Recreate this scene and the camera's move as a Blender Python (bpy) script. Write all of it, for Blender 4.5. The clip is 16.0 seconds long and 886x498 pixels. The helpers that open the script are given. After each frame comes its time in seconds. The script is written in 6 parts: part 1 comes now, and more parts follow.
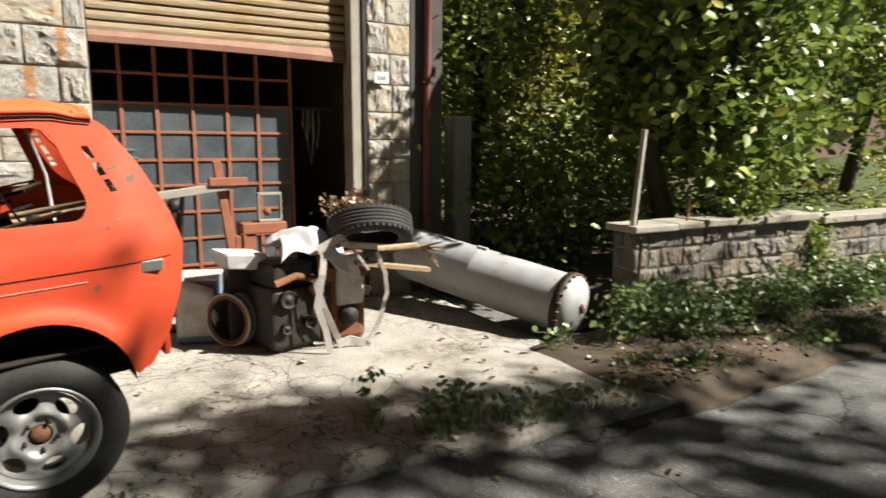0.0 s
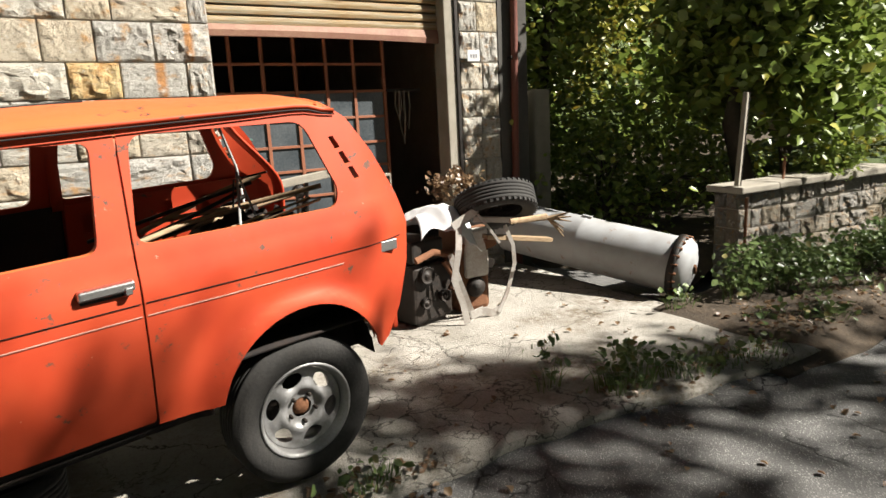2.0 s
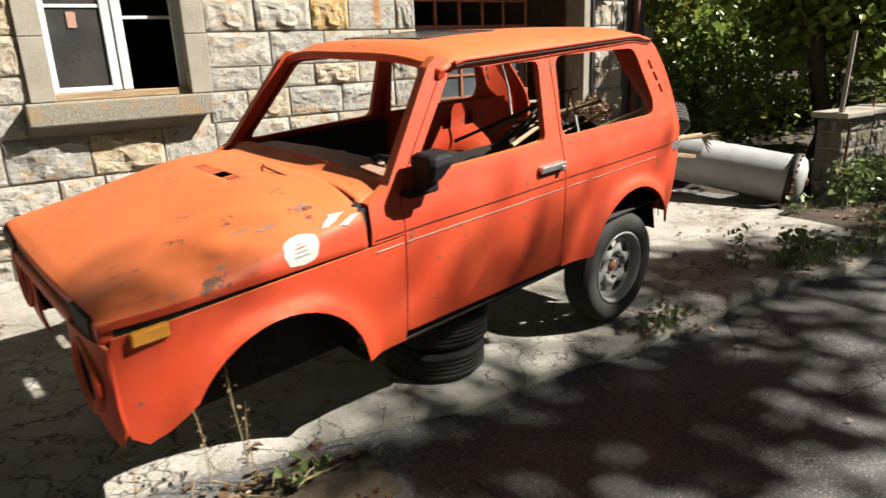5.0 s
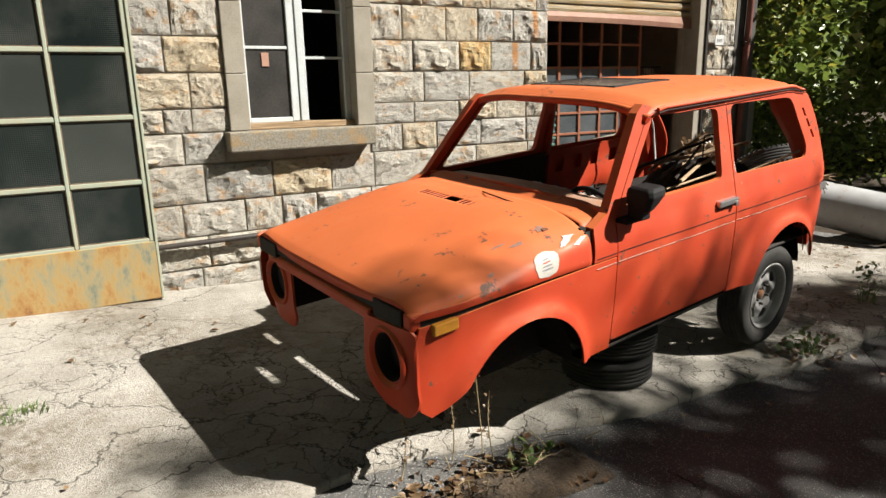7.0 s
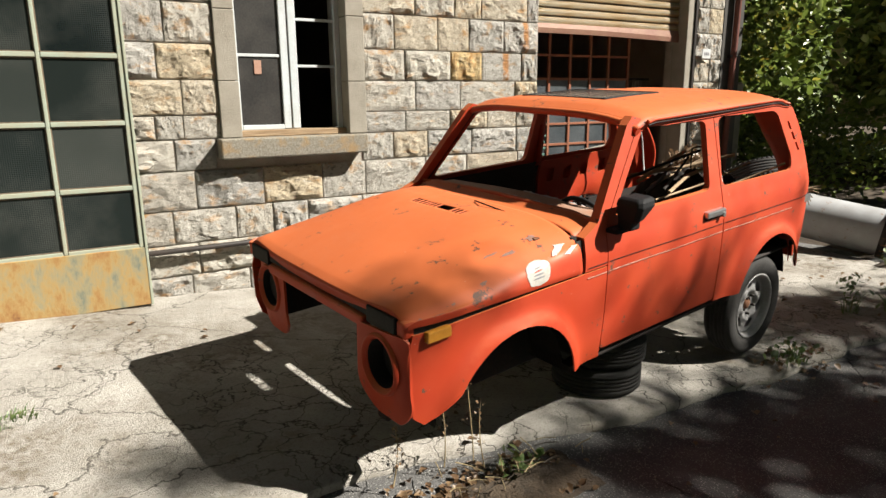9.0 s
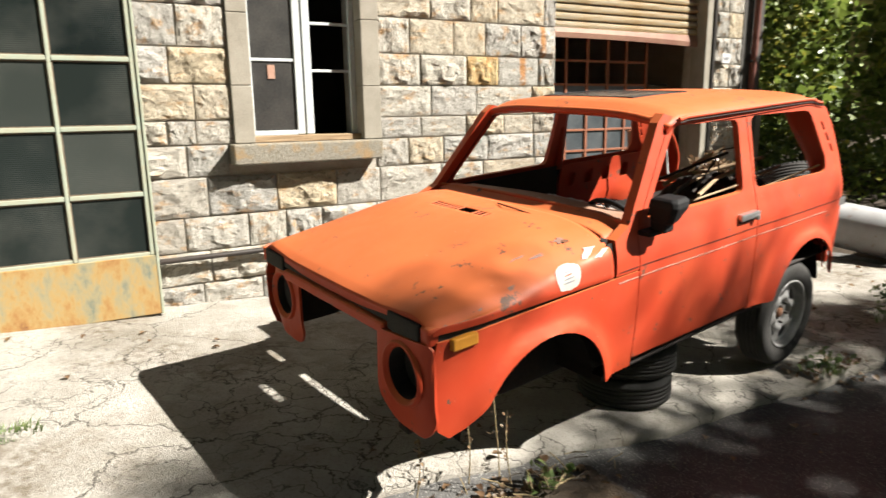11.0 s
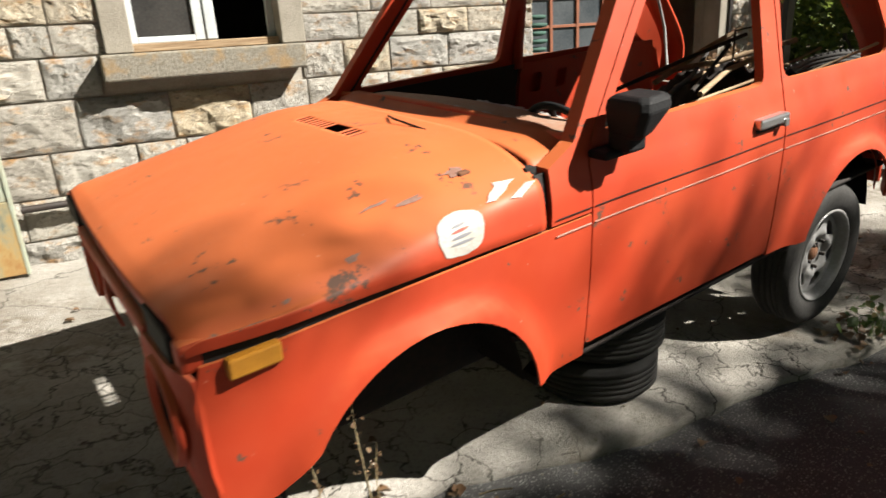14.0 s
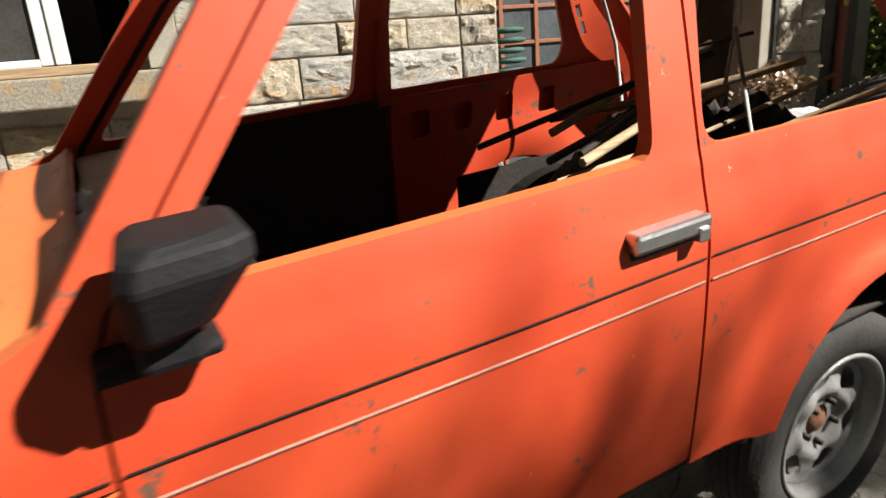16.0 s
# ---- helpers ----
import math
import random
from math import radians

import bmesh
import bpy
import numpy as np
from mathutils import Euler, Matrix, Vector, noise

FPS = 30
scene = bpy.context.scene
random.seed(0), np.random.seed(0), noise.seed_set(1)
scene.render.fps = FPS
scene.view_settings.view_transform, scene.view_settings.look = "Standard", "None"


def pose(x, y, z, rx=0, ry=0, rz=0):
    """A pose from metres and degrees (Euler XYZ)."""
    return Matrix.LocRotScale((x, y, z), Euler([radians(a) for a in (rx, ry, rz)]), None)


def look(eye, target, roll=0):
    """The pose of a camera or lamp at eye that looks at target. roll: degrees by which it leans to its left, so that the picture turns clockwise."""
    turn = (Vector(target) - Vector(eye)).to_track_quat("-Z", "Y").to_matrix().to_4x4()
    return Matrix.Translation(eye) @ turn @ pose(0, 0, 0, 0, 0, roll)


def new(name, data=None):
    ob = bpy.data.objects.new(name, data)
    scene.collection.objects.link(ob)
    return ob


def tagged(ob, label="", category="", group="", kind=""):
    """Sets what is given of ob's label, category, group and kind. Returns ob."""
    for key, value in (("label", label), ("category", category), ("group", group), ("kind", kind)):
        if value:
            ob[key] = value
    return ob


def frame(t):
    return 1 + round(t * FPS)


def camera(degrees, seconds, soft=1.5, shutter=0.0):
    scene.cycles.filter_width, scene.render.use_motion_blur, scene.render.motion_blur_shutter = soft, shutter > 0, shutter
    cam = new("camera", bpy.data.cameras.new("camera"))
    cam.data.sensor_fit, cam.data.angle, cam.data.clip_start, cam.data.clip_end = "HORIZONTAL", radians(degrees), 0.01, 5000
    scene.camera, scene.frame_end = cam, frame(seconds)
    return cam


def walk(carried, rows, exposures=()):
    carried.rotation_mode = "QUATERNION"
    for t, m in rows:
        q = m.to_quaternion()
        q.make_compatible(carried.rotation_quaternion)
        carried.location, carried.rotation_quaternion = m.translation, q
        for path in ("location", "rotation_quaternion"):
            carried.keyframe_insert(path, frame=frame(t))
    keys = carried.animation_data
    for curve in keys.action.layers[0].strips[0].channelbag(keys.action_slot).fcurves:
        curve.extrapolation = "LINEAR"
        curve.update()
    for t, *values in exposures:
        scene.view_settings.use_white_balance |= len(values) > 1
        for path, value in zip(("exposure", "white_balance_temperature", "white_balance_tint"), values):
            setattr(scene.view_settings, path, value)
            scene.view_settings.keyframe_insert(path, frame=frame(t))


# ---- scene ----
cam = camera(68.3, 16.0, shutter=0.4)
PATH = [
    (0, (1.056, 0.814, 1.619), (2.09, 2.497, 1.305), 0.2),
    (0.5, (0.942, 1.005, 1.614), (1.845, 2.764, 1.315), -1.2),
    (1, (0.662, 1.176, 1.622), (1.613, 2.9, 1.273), -3.4),
    (1.5, (0.376, 1.213, 1.626), (1.366, 2.914, 1.271), -3.5),
    (2, (0.085, 1.18, 1.657), (1.113, 2.852, 1.269), -3.0),
    (2.5, (-0.234, 1.216, 1.664), (0.9, 2.815, 1.27), -2.6),
    (3, (-0.574, 1.178, 1.665), (0.421, 2.871, 1.286), -2.8),
    (3.5, (-0.915, 1.177, 1.693), (0.039, 2.887, 1.285), -1.9),
    (4, (-1.284, 1.247, 1.699), (-0.241, 2.9, 1.274), -2.0),
    (4.5, (-1.606, 1.245, 1.682), (-0.577, 2.886, 1.183), -2.2),
    (5, (-2.017, 1.329, 1.682), (-0.95, 2.924, 1.116), -2.5),
    (5.2, (-2.148, 1.349, 1.676), (-1.107, 2.971, 1.144), -2.5),
    (7.3, (-2.953, 1.358, 1.789), (-1.999, 3.051, 1.315), -1.0),
    (7.5, (-2.954, 1.344, 1.792), (-2.005, 3.039, 1.318), -0.8),
    (8, (-2.96, 1.329, 1.798), (-2.0, 3.022, 1.336), -0.8),
    (8.5, (-2.96, 1.338, 1.794), (-1.98, 3.02, 1.337), -0.8),
    (10.8, (-2.975, 1.452, 1.72), (-1.942, 3.111, 1.294), 0.1),
    (11, (-2.945, 1.494, 1.711), (-1.969, 3.19, 1.298), -0.9),
    (11.5, (-2.826, 1.689, 1.649), (-1.983, 3.443, 1.191), 1.4),
    (12, (-2.703, 1.978, 1.548), (-1.894, 3.71, 0.959), -0.4),
    (12.5, (-2.61, 2.112, 1.516), (-1.841, 3.821, 0.816), -3.7),
    (13, (-2.516, 2.101, 1.521), (-1.665, 3.78, 0.845), -3.4),
    (13.5, (-2.249, 2.088, 1.514), (-1.385, 3.774, 0.87), -0.9),
    (14, (-1.939, 2.154, 1.515), (-1.064, 3.836, 0.877), -3.5),
    (14.5, (-1.611, 2.279, 1.516), (-0.683, 3.929, 0.871), -2.6),
    (15, (-1.225, 2.391, 1.509), (-0.457, 4.137, 0.908), -2.8),
    (15.5, (-0.916, 2.550, 1.506), (-0.157, 4.306, 0.922), -3.2),
    (16, (-0.535, 2.780, 1.478), (0.128, 4.575, 0.891), -4.35),
]
walk(cam, [(t, look(eye, target, roll)) for t, eye, target, roll in PATH],
     [(0.0, 1.65), (3.5, 1.7), (5.2, 1.65), (7.4, 1.4), (8.6, 1.4), (11.0, 1.8), (12.5, 1.6), (16.0, 1.65)])

# ---- daylight ----
SUN = Vector((0.70, -0.55, 0.82)).normalized()
world = bpy.data.worlds.new("sky")
scene.world = world
world.use_nodes = True
wn = world.node_tree
sky = wn.nodes.new("ShaderNodeTexSky")
sky.sky_type, sky.sun_disc = "NISHITA", False
sky.sun_elevation = math.asin(SUN.z)
sky.sun_rotation = math.atan2(SUN.x, SUN.y)
wn.nodes["Background"].inputs["Strength"].default_value = 0.006
wn.links.new(sky.outputs[0], wn.nodes["Background"].inputs["Color"])
sun = new("sun", bpy.data.lights.new("sun", "SUN"))
sun.data.energy, sun.data.angle, sun.data.color = 5.0, radians(0.65), (1.0, 0.95, 0.86)
sun.matrix_world = look((8, -8, 12), Vector((8, -8, 12)) - SUN)

# ---- materials ----
def shader(name, base=(0.5, 0.5, 0.5), rough=0.8, metal=0.0, spec=0.5):
    m = bpy.data.materials.new(name)
    m.use_nodes = True
    b = m.node_tree.nodes["Principled BSDF"]
    b.inputs["Base Color"].default_value = (*base, 1)
    b.inputs["Roughness"].default_value = rough
    b.inputs["Metallic"].default_value = metal
    b.inputs["Specular IOR Level"].default_value = spec
    return m


def node(m, kind, **given):
    n = m.node_tree.nodes.new("ShaderNode" + kind)
    for key, value in given.items():
        n.inputs[key.replace("_", " ")].default_value = value
    return n


def link(m, a, b):
    m.node_tree.links.new(a, b)


def coords(m, scale=(1, 1, 1), own=False):
    """Object coordinates, scaled; with own, shifted by each object's random number."""
    c = m.node_tree.nodes.new("ShaderNodeTexCoord")
    mp = m.node_tree.nodes.new("ShaderNodeMapping")
    mp.inputs["Scale"].default_value = scale
    link(m, c.outputs["Object"], mp.inputs["Vector"])
    if own:
        info = m.node_tree.nodes.new("ShaderNodeObjectInfo")
        mul = m.node_tree.nodes.new("ShaderNodeMath")
        mul.operation = "MULTIPLY"
        mul.inputs[1].default_value = 37.0
        link(m, info.outputs["Random"], mul.inputs[0])
        link(m, mul.outputs[0], mp.inputs["Location"])
    return mp.outputs[0]


def ramp(m, value, stops, mode="LINEAR"):
    r = m.node_tree.nodes.new("ShaderNodeValToRGB")
    r.color_ramp.interpolation = mode
    e = r.color_ramp.elements
    while len(e) < len(stops):
        e.new(0.5)
    for i, (at, c) in enumerate(stops):
        e[i].position = at
        e[i].color = (*c, 1) if len(c) == 3 else c
    link(m, value, r.inputs[0])
    return r.outputs[0]


def noise_of(m, vec, scale, detail=4.0, rough=0.55, distort=0.0):
    n = node(m, "TexNoise", Scale=scale, Detail=detail, Roughness=rough, Distortion=distort)
    link(m, vec, n.inputs["Vector"])
    return n.outputs[0]


def mixed(m, fac, a, b, how="MIX"):
    x = m.node_tree.nodes.new("ShaderNodeMix")
    x.data_type, x.blend_type = "RGBA", how
    for slot, v in ((0, fac), (6, a), (7, b)):
        if isinstance(v, (int, float)):
            x.inputs[slot].default_value = v
        elif isinstance(v, tuple):
            x.inputs[slot].default_value = (*v, 1)
        else:
            link(m, v, x.inputs[slot])
    return x.outputs[2]


def bump(m, height, strength=0.4, distance=0.01):
    b = m.node_tree.nodes.new("ShaderNodeBump")
    b.inputs["Strength"].default_value, b.inputs["Distance"].default_value = strength, distance
    link(m, height, b.inputs["Height"])
    link(m, b.outputs[0], m.node_tree.nodes["Principled BSDF"].inputs["Normal"])


def colour(m, c):
    link(m, c, m.node_tree.nodes["Principled BSDF"].inputs["Base Color"])


def roughness(m, r):
    link(m, r, m.node_tree.nodes["Principled BSDF"].inputs["Roughness"])


W = (1, 1, 1)
K = (0, 0, 0)


def grey(v):
    return (v, v, v)


def stained(name, base, dark, rough=0.8, metal=0.0, scale=6.0, fine=60.0, amount=0.5, depth=0.004, spec=0.4, own=False):
    """A plain surface with stains at a large and a fine scale."""
    m = shader(name, base, rough, metal, spec)
    v = coords(m, own=own)
    big = ramp(m, noise_of(m, v, scale, 6), [(0.38, K), (0.68, W)])
    small = ramp(m, noise_of(m, v, fine, 3), [(0.35, K), (0.7, W)])
    f = mixed(m, 0.45, big, small)
    colour(m, mixed(m, ramp(m, f, [(0.0, K), (1.0, grey(amount))]), base, dark))
    bump(m, f, 0.5, depth)
    return m


# rock-faced ashlar: each block has its own tint of grey, buff or ochre
def ashlar(name, tints, rusty=(0.60, 0.74), band=None):
    m = shader(name, (0.306, 0.2856, 0.2448), 0.9, 0, 0.25)
    v = coords(m, own=True)
    info = m.node_tree.nodes.new("ShaderNodeObjectInfo")
    tint = ramp(m, info.outputs["Random"], [(i / (len(tints) - 1), c) for i, c in enumerate(tints)])
    rust = ramp(m, noise_of(m, v, 3.4, 6, 0.62), [(rusty[0] - 0.05, K), (rusty[1] - 0.04, grey(0.85))])
    pale = ramp(m, noise_of(m, v, 5.5, 7, 0.7), [(0.58, K), (0.66, grey(0.6))])
    dirt = ramp(m, noise_of(m, v, 11.0, 7, 0.65), [(0.33, grey(0.7)), (0.47, K)])
    c = mixed(m, rust, mixed(m, pale, tint, (0.47, 0.45, 0.41)), (0.34, 0.185, 0.065))
    c = mixed(m, dirt, c, (0.102, 0.0884, 0.0714))
    if band:
        sep = m.node_tree.nodes.new("ShaderNodeSeparateXYZ")
        plain = m.node_tree.nodes.new("ShaderNodeTexCoord")
        link(m, plain.outputs["Object"], sep.inputs[0])
        streak = ramp(m, sep.outputs[0], [(0.0, K), (band, W), (band + 0.10, W), (band + 0.17, K)])
        blot = ramp(m, noise_of(m, plain.outputs["Object"], 6.0, 5), [(0.32, K), (0.5, W)])
        c = mixed(m, mixed(m, 1.0, streak, blot, "MULTIPLY"), c, (0.3196, 0.1564, 0.0612))
    colour(m, c)
    both = mixed(m, 0.45, noise_of(m, v, 16.0, 6, 0.6), noise_of(m, v, 55.0, 8, 0.7))
    bump(m, both, 1.0, 0.022)
    return m


TINTS = [(0.33, 0.285, 0.22), (0.2924, 0.2856, 0.2652), (0.3808, 0.3536, 0.2992), (0.3264, 0.3128, 0.2856), (0.3944, 0.3672, 0.306), (0.34, 0.3264, 0.2992), (0.3876, 0.3604, 0.306), (0.3876, 0.3264, 0.2312), (0.3808, 0.3604, 0.3196)]
stone_mat = ashlar("ashlar_stone", TINTS)
ochre_stone_mat = ashlar("ochre_ashlar", [(0.4216, 0.3196, 0.1632), (0.3944, 0.306, 0.1768)], (0.5, 0.66))
streak_stone_mat = ashlar("rust_streaked_ashlar", [(0.3536, 0.3332, 0.2992), (0.34, 0.3264, 0.2924)], (0.62, 0.75), 0.04)
rubble_mat = ashlar("rubble_stone", [(0.1632, 0.153, 0.136), (0.2312, 0.2108, 0.1768), (0.1904, 0.1802, 0.1632), (0.2584, 0.238, 0.204), (0.204, 0.17, 0.1224)])

mortar_mat = stained("pale_mortar", (0.3808, 0.3468, 0.2992), (0.2312, 0.204, 0.1632), 0.95, 0, 8, 90, 0.8, 0.006)
trim_mat = stained("dressed_stone", (0.2856, 0.2618, 0.2176), (0.17, 0.1496, 0.1156), 0.92, 0, 5, 110, 0.75, 0.006)
sill_mat = shader("stone_sill", (0.2448, 0.2244, 0.1836), 0.92, 0, 0.2)
v = coords(sill_mat)
lichen = ramp(sill_mat, noise_of(sill_mat, v, 7, 6), [(0.52, K), (0.66, grey(0.8))])
c = mixed(sill_mat, ramp(sill_mat, noise_of(sill_mat, v, 70, 4), [(0.35, K), (0.7, W)]), (0.2448, 0.2244, 0.1836), (0.1428, 0.1292, 0.102))
colour(sill_mat, mixed(sill_mat, lichen, c, (0.272, 0.1768, 0.0816)))
bump(sill_mat, noise_of(sill_mat, v, 60, 8, 0.7), 0.7, 0.008)

# faded red paint of the car, chalky on top, with bare rusty spots
paint_mat = shader("faded_red_paint", (0.4216, 0.0612, 0.0204), 0.42, 0, 0.24)
v = coords(paint_mat)
chalk = ramp(paint_mat, noise_of(paint_mat, v, 2.2, 5), [(0.35, (0.34, 0.034, 0.01156)), (0.7, (0.408, 0.05576, 0.01904))])
geo = paint_mat.node_tree.nodes.new("ShaderNodeTexCoord")
sep = paint_mat.node_tree.nodes.new("ShaderNodeSeparateXYZ")
link(paint_mat, geo.outputs["Normal"], sep.inputs[0])
fade = ramp(paint_mat, sep.outputs[2], [(0.25, K), (0.9, grey(0.75))])
c = mixed(paint_mat, fade, chalk, (0.4624, 0.1292, 0.03944))
scuff = ramp(paint_mat, noise_of(paint_mat, v, 9.0, 9, 0.72), [(0.61, K), (0.64, W)])
c = mixed(paint_mat, scuff, c, (0.0952, 0.051, 0.034))
speck = ramp(paint_mat, noise_of(paint_mat, v, 42.0, 3, 0.6), [(0.735, K), (0.76, grey(0.7))])
c = mixed(paint_mat, speck, c, (0.476, 0.2448, 0.1768))
colour(paint_mat, c)
roughness(paint_mat, ramp(paint_mat, noise_of(paint_mat, v, 6.0, 6), [(0.3, grey(0.46)), (0.75, grey(0.66))]))
bump(paint_mat, noise_of(paint_mat, v, 30.0, 4), 0.08, 0.002)

black_mat = stained("black_gap", (0.00816, 0.00748, 0.0068), (0.0204, 0.0136, 0.0102), 0.8, 0, 8, 60, 0.6)
# dirty underside, its base taken near black for the deep shade beneath
under_mat = stained("dirty_shaded_underbody", (0.0068, 0.00544, 0.00476), (0.0272, 0.0136, 0.00816), 0.85, 0, 5, 40, 0.7)
plastic_mat = stained("black_plastic", (0.00544, 0.00544, 0.00612), (0.01224, 0.01224, 0.01224), 0.7, 0, 9, 120, 0.4, 0.002, 0.2)
rubber_mat = stained("old_rubber", (0.01632, 0.01564, 0.01496), (0.051, 0.04624, 0.0408), 0.85, 0, 7, 70, 0.55, 0.003)
chrome_mat = stained("dull_chrome", (0.5576, 0.5576, 0.5576), (0.34, 0.3196, 0.2992), 0.3, 1.0, 12, 90, 0.4, 0.001)
rim_mat = stained("silver_painted_steel", (0.30, 0.30, 0.30), (0.1496, 0.1292, 0.1088), 0.38, 0.3, 9, 80, 0.6, 0.002)
rustmetal_mat = stained("rusty_iron", (0.1088, 0.04216, 0.01904), (0.1904, 0.0884, 0.0408), 0.9, 0, 7, 80, 0.7, 0.006)
darkiron_mat = stained("dark_greasy_iron", (0.010, 0.009, 0.008), (0.05, 0.032, 0.022), 0.6, 0.2, 8, 60, 0.5, 0.006)
amber_mat = stained("amber_lens", (0.4216, 0.1836, 0.0204), (0.272, 0.1088, 0.0136), 0.3, 0, 30, 120, 0.4, 0.001)
sticker_mat = stained("white_sticker", (0.42, 0.41, 0.385), (0.26, 0.21, 0.15), 0.6, 0, 22, 120, 0.7, 0.001)
ink_mat = stained("grey_print", (0.1496, 0.1564, 0.1768), (0.272, 0.2312, 0.204), 0.6, 0, 30, 120, 0.4, 0.001)
redink_mat = stained("red_print", (0.34, 0.0476, 0.034), (0.408, 0.204, 0.136), 0.6, 0, 30, 120, 0.4, 0.001)
scrape_mat = stained("scraped_paint", (0.16, 0.075, 0.05), (0.30, 0.20, 0.17), 0.7, 0, 14, 90, 0.7, 0.001)
lining_mat = stained("shade_black_door_lining", (0.01496, 0.01224, 0.01156), (0.034, 0.0204, 0.017), 0.75, 0, 6, 50, 0.6)
crease_light_mat = stained("worn_highlight_paint", (0.544, 0.3536, 0.2856), (0.4896, 0.136, 0.068), 0.5, 0, 9, 60, 0.6, 0.001)
dash_mat = stained("brown_dashboard", (0.26, 0.11, 0.055), (0.2856, 0.2448, 0.204), 0.7, 0, 5, 50, 0.6, 0.004)
glue_mat = stained("old_seal", (0.42, 0.41, 0.40), (0.22, 0.15, 0.12), 0.8, 0, 16, 90, 0.7, 0.004)
wood_mat = shader("weathered_wood", (0.2584, 0.1836, 0.1088), 0.85, 0, 0.3)
v = coords(wood_mat, (2, 30, 30))
colour(wood_mat, ramp(wood_mat, noise_of(wood_mat, v, 3.0, 6), [(0.3, (0.17, 0.1088, 0.0612)), (0.7, (0.34, 0.2516, 0.1564))]))
bump(wood_mat, noise_of(wood_mat, v, 4.0, 6), 0.5, 0.004)
cloth_mat = stained("white_rag", (0.5304, 0.5304, 0.5372), (0.34, 0.34, 0.34), 0.9, 0, 8, 120, 0.4, 0.004)
bluepaint_mat = stained("faded_blue_paint", (0.0816, 0.1632, 0.2584), (0.204, 0.1496, 0.1088), 0.6, 0, 6, 60, 0.6, 0.004)
whitemetal_mat = stained("chipped_white_paint", (0.4624, 0.4488, 0.4216), (0.1904, 0.1088, 0.0612), 0.6, 0, 7, 60, 0.6, 0.004)
tank_mat = shader("pale_grey_tank_paint", (0.3128, 0.3196, 0.3264), 0.55, 0, 0.4)
v = coords(tank_mat)
c = mixed(tank_mat, ramp(tank_mat, noise_of(tank_mat, v, 3.0, 6), [(0.4, K), (0.72, grey(0.7))]), (0.3128, 0.3196, 0.3264), (0.1904, 0.1802, 0.17))
c = mixed(tank_mat, ramp(tank_mat, noise_of(tank_mat, v, 7.0, 8, 0.7), [(0.62, K), (0.68, grey(0.9))]), c, (0.1836, 0.0884, 0.0408))
colour(tank_mat, c)
bump(tank_mat, noise_of(tank_mat, v, 25, 4), 0.25, 0.003)

# cracked pale concrete
concrete_mat = shader("cracked_concrete", (0.3128, 0.2924, 0.2584), 0.93, 0, 0.25)
v = coords(concrete_mat)
warp = node(concrete_mat, "TexNoise", Scale=2.2, Detail=5.0, Roughness=0.6)
link(concrete_mat, v, warp.inputs["Vector"])
wv = mixed(concrete_mat, 0.28, v, warp.outputs[1], "LINEAR_LIGHT")


def crack_lines(m, vec, scale, width):
    t = m.node_tree.nodes.new("ShaderNodeTexVoronoi")
    t.feature = "DISTANCE_TO_EDGE"
    t.inputs["Scale"].default_value = scale
    link(m, vec, t.inputs["Vector"])
    return ramp(m, t.outputs["Distance"], [(0.0, W), (width, K)])


big = crack_lines(concrete_mat, wv, 0.85, 0.0065)
fine = crack_lines(concrete_mat, wv, 5.0, 0.030)
patchy = ramp(concrete_mat, noise_of(concrete_mat, v, 0.75, 4), [(0.46, K), (0.56, W)])
fine = mixed(concrete_mat, 1.0, fine, patchy, "MULTIPLY")
stain = ramp(concrete_mat, noise_of(concrete_mat, v, 1.6, 7, 0.65), [(0.36, K), (0.68, W)])
grain = ramp(concrete_mat, noise_of(concrete_mat, v, 60, 6, 0.75), [(0.32, K), (0.64, W)])
c = mixed(concrete_mat, stain, (0.27, 0.25, 0.215), (0.43, 0.405, 0.365))
c = mixed(concrete_mat, ramp(concrete_mat, grain, [(0, grey(0.62)), (0.55, K)]), c, (0.136, 0.1224, 0.1054))
soil = mixed(concrete_mat, 1.0, ramp(concrete_mat, noise_of(concrete_mat, v, 1.1, 5, 0.6), [(0.50, K), (0.64, W)]), ramp(concrete_mat, noise_of(concrete_mat, v, 16, 7, 0.75), [(0.40, K), (0.58, grey(0.85))]), "MULTIPLY")
c = mixed(concrete_mat, soil, c, (0.136, 0.1054, 0.0714))
lines = mixed(concrete_mat, 1.0, big, fine, "LIGHTEN")
c = mixed(concrete_mat, lines, c, (0.0374, 0.03196, 0.02584))
colour(concrete_mat, c)
h = mixed(concrete_mat, lines, mixed(concrete_mat, 0.4, grain, stain), K)
bump(concrete_mat, h, 0.8, 0.012)

asphalt_mat = shader("worn_asphalt", (0.0546, 0.05304, 0.05148), 0.92, 0, 0.3)
v = coords(asphalt_mat)
chips = node(asphalt_mat, "TexVoronoi", Scale=85.0)
link(asphalt_mat, v, chips.inputs["Vector"])
speck = ramp(asphalt_mat, chips.outputs["Distance"], [(0.14, grey(0.95)), (0.40, K)])
some = ramp(asphalt_mat, noise_of(asphalt_mat, v, 30, 3), [(0.36, K), (0.56, W)])
c = mixed(asphalt_mat, ramp(asphalt_mat, noise_of(asphalt_mat, v, 1.3, 6), [(0.35, K), (0.7, W)]), (0.0741, 0.07176, 0.06942), (0.1326, 0.1287, 0.124))
c = mixed(asphalt_mat, mixed(asphalt_mat, 1.0, speck, some, "MULTIPLY"), c, (0.3588, 0.351, 0.3276))
warp = node(asphalt_mat, "TexNoise", Scale=1.5, Detail=5.0)
link(asphalt_mat, v, warp.inputs["Vector"])
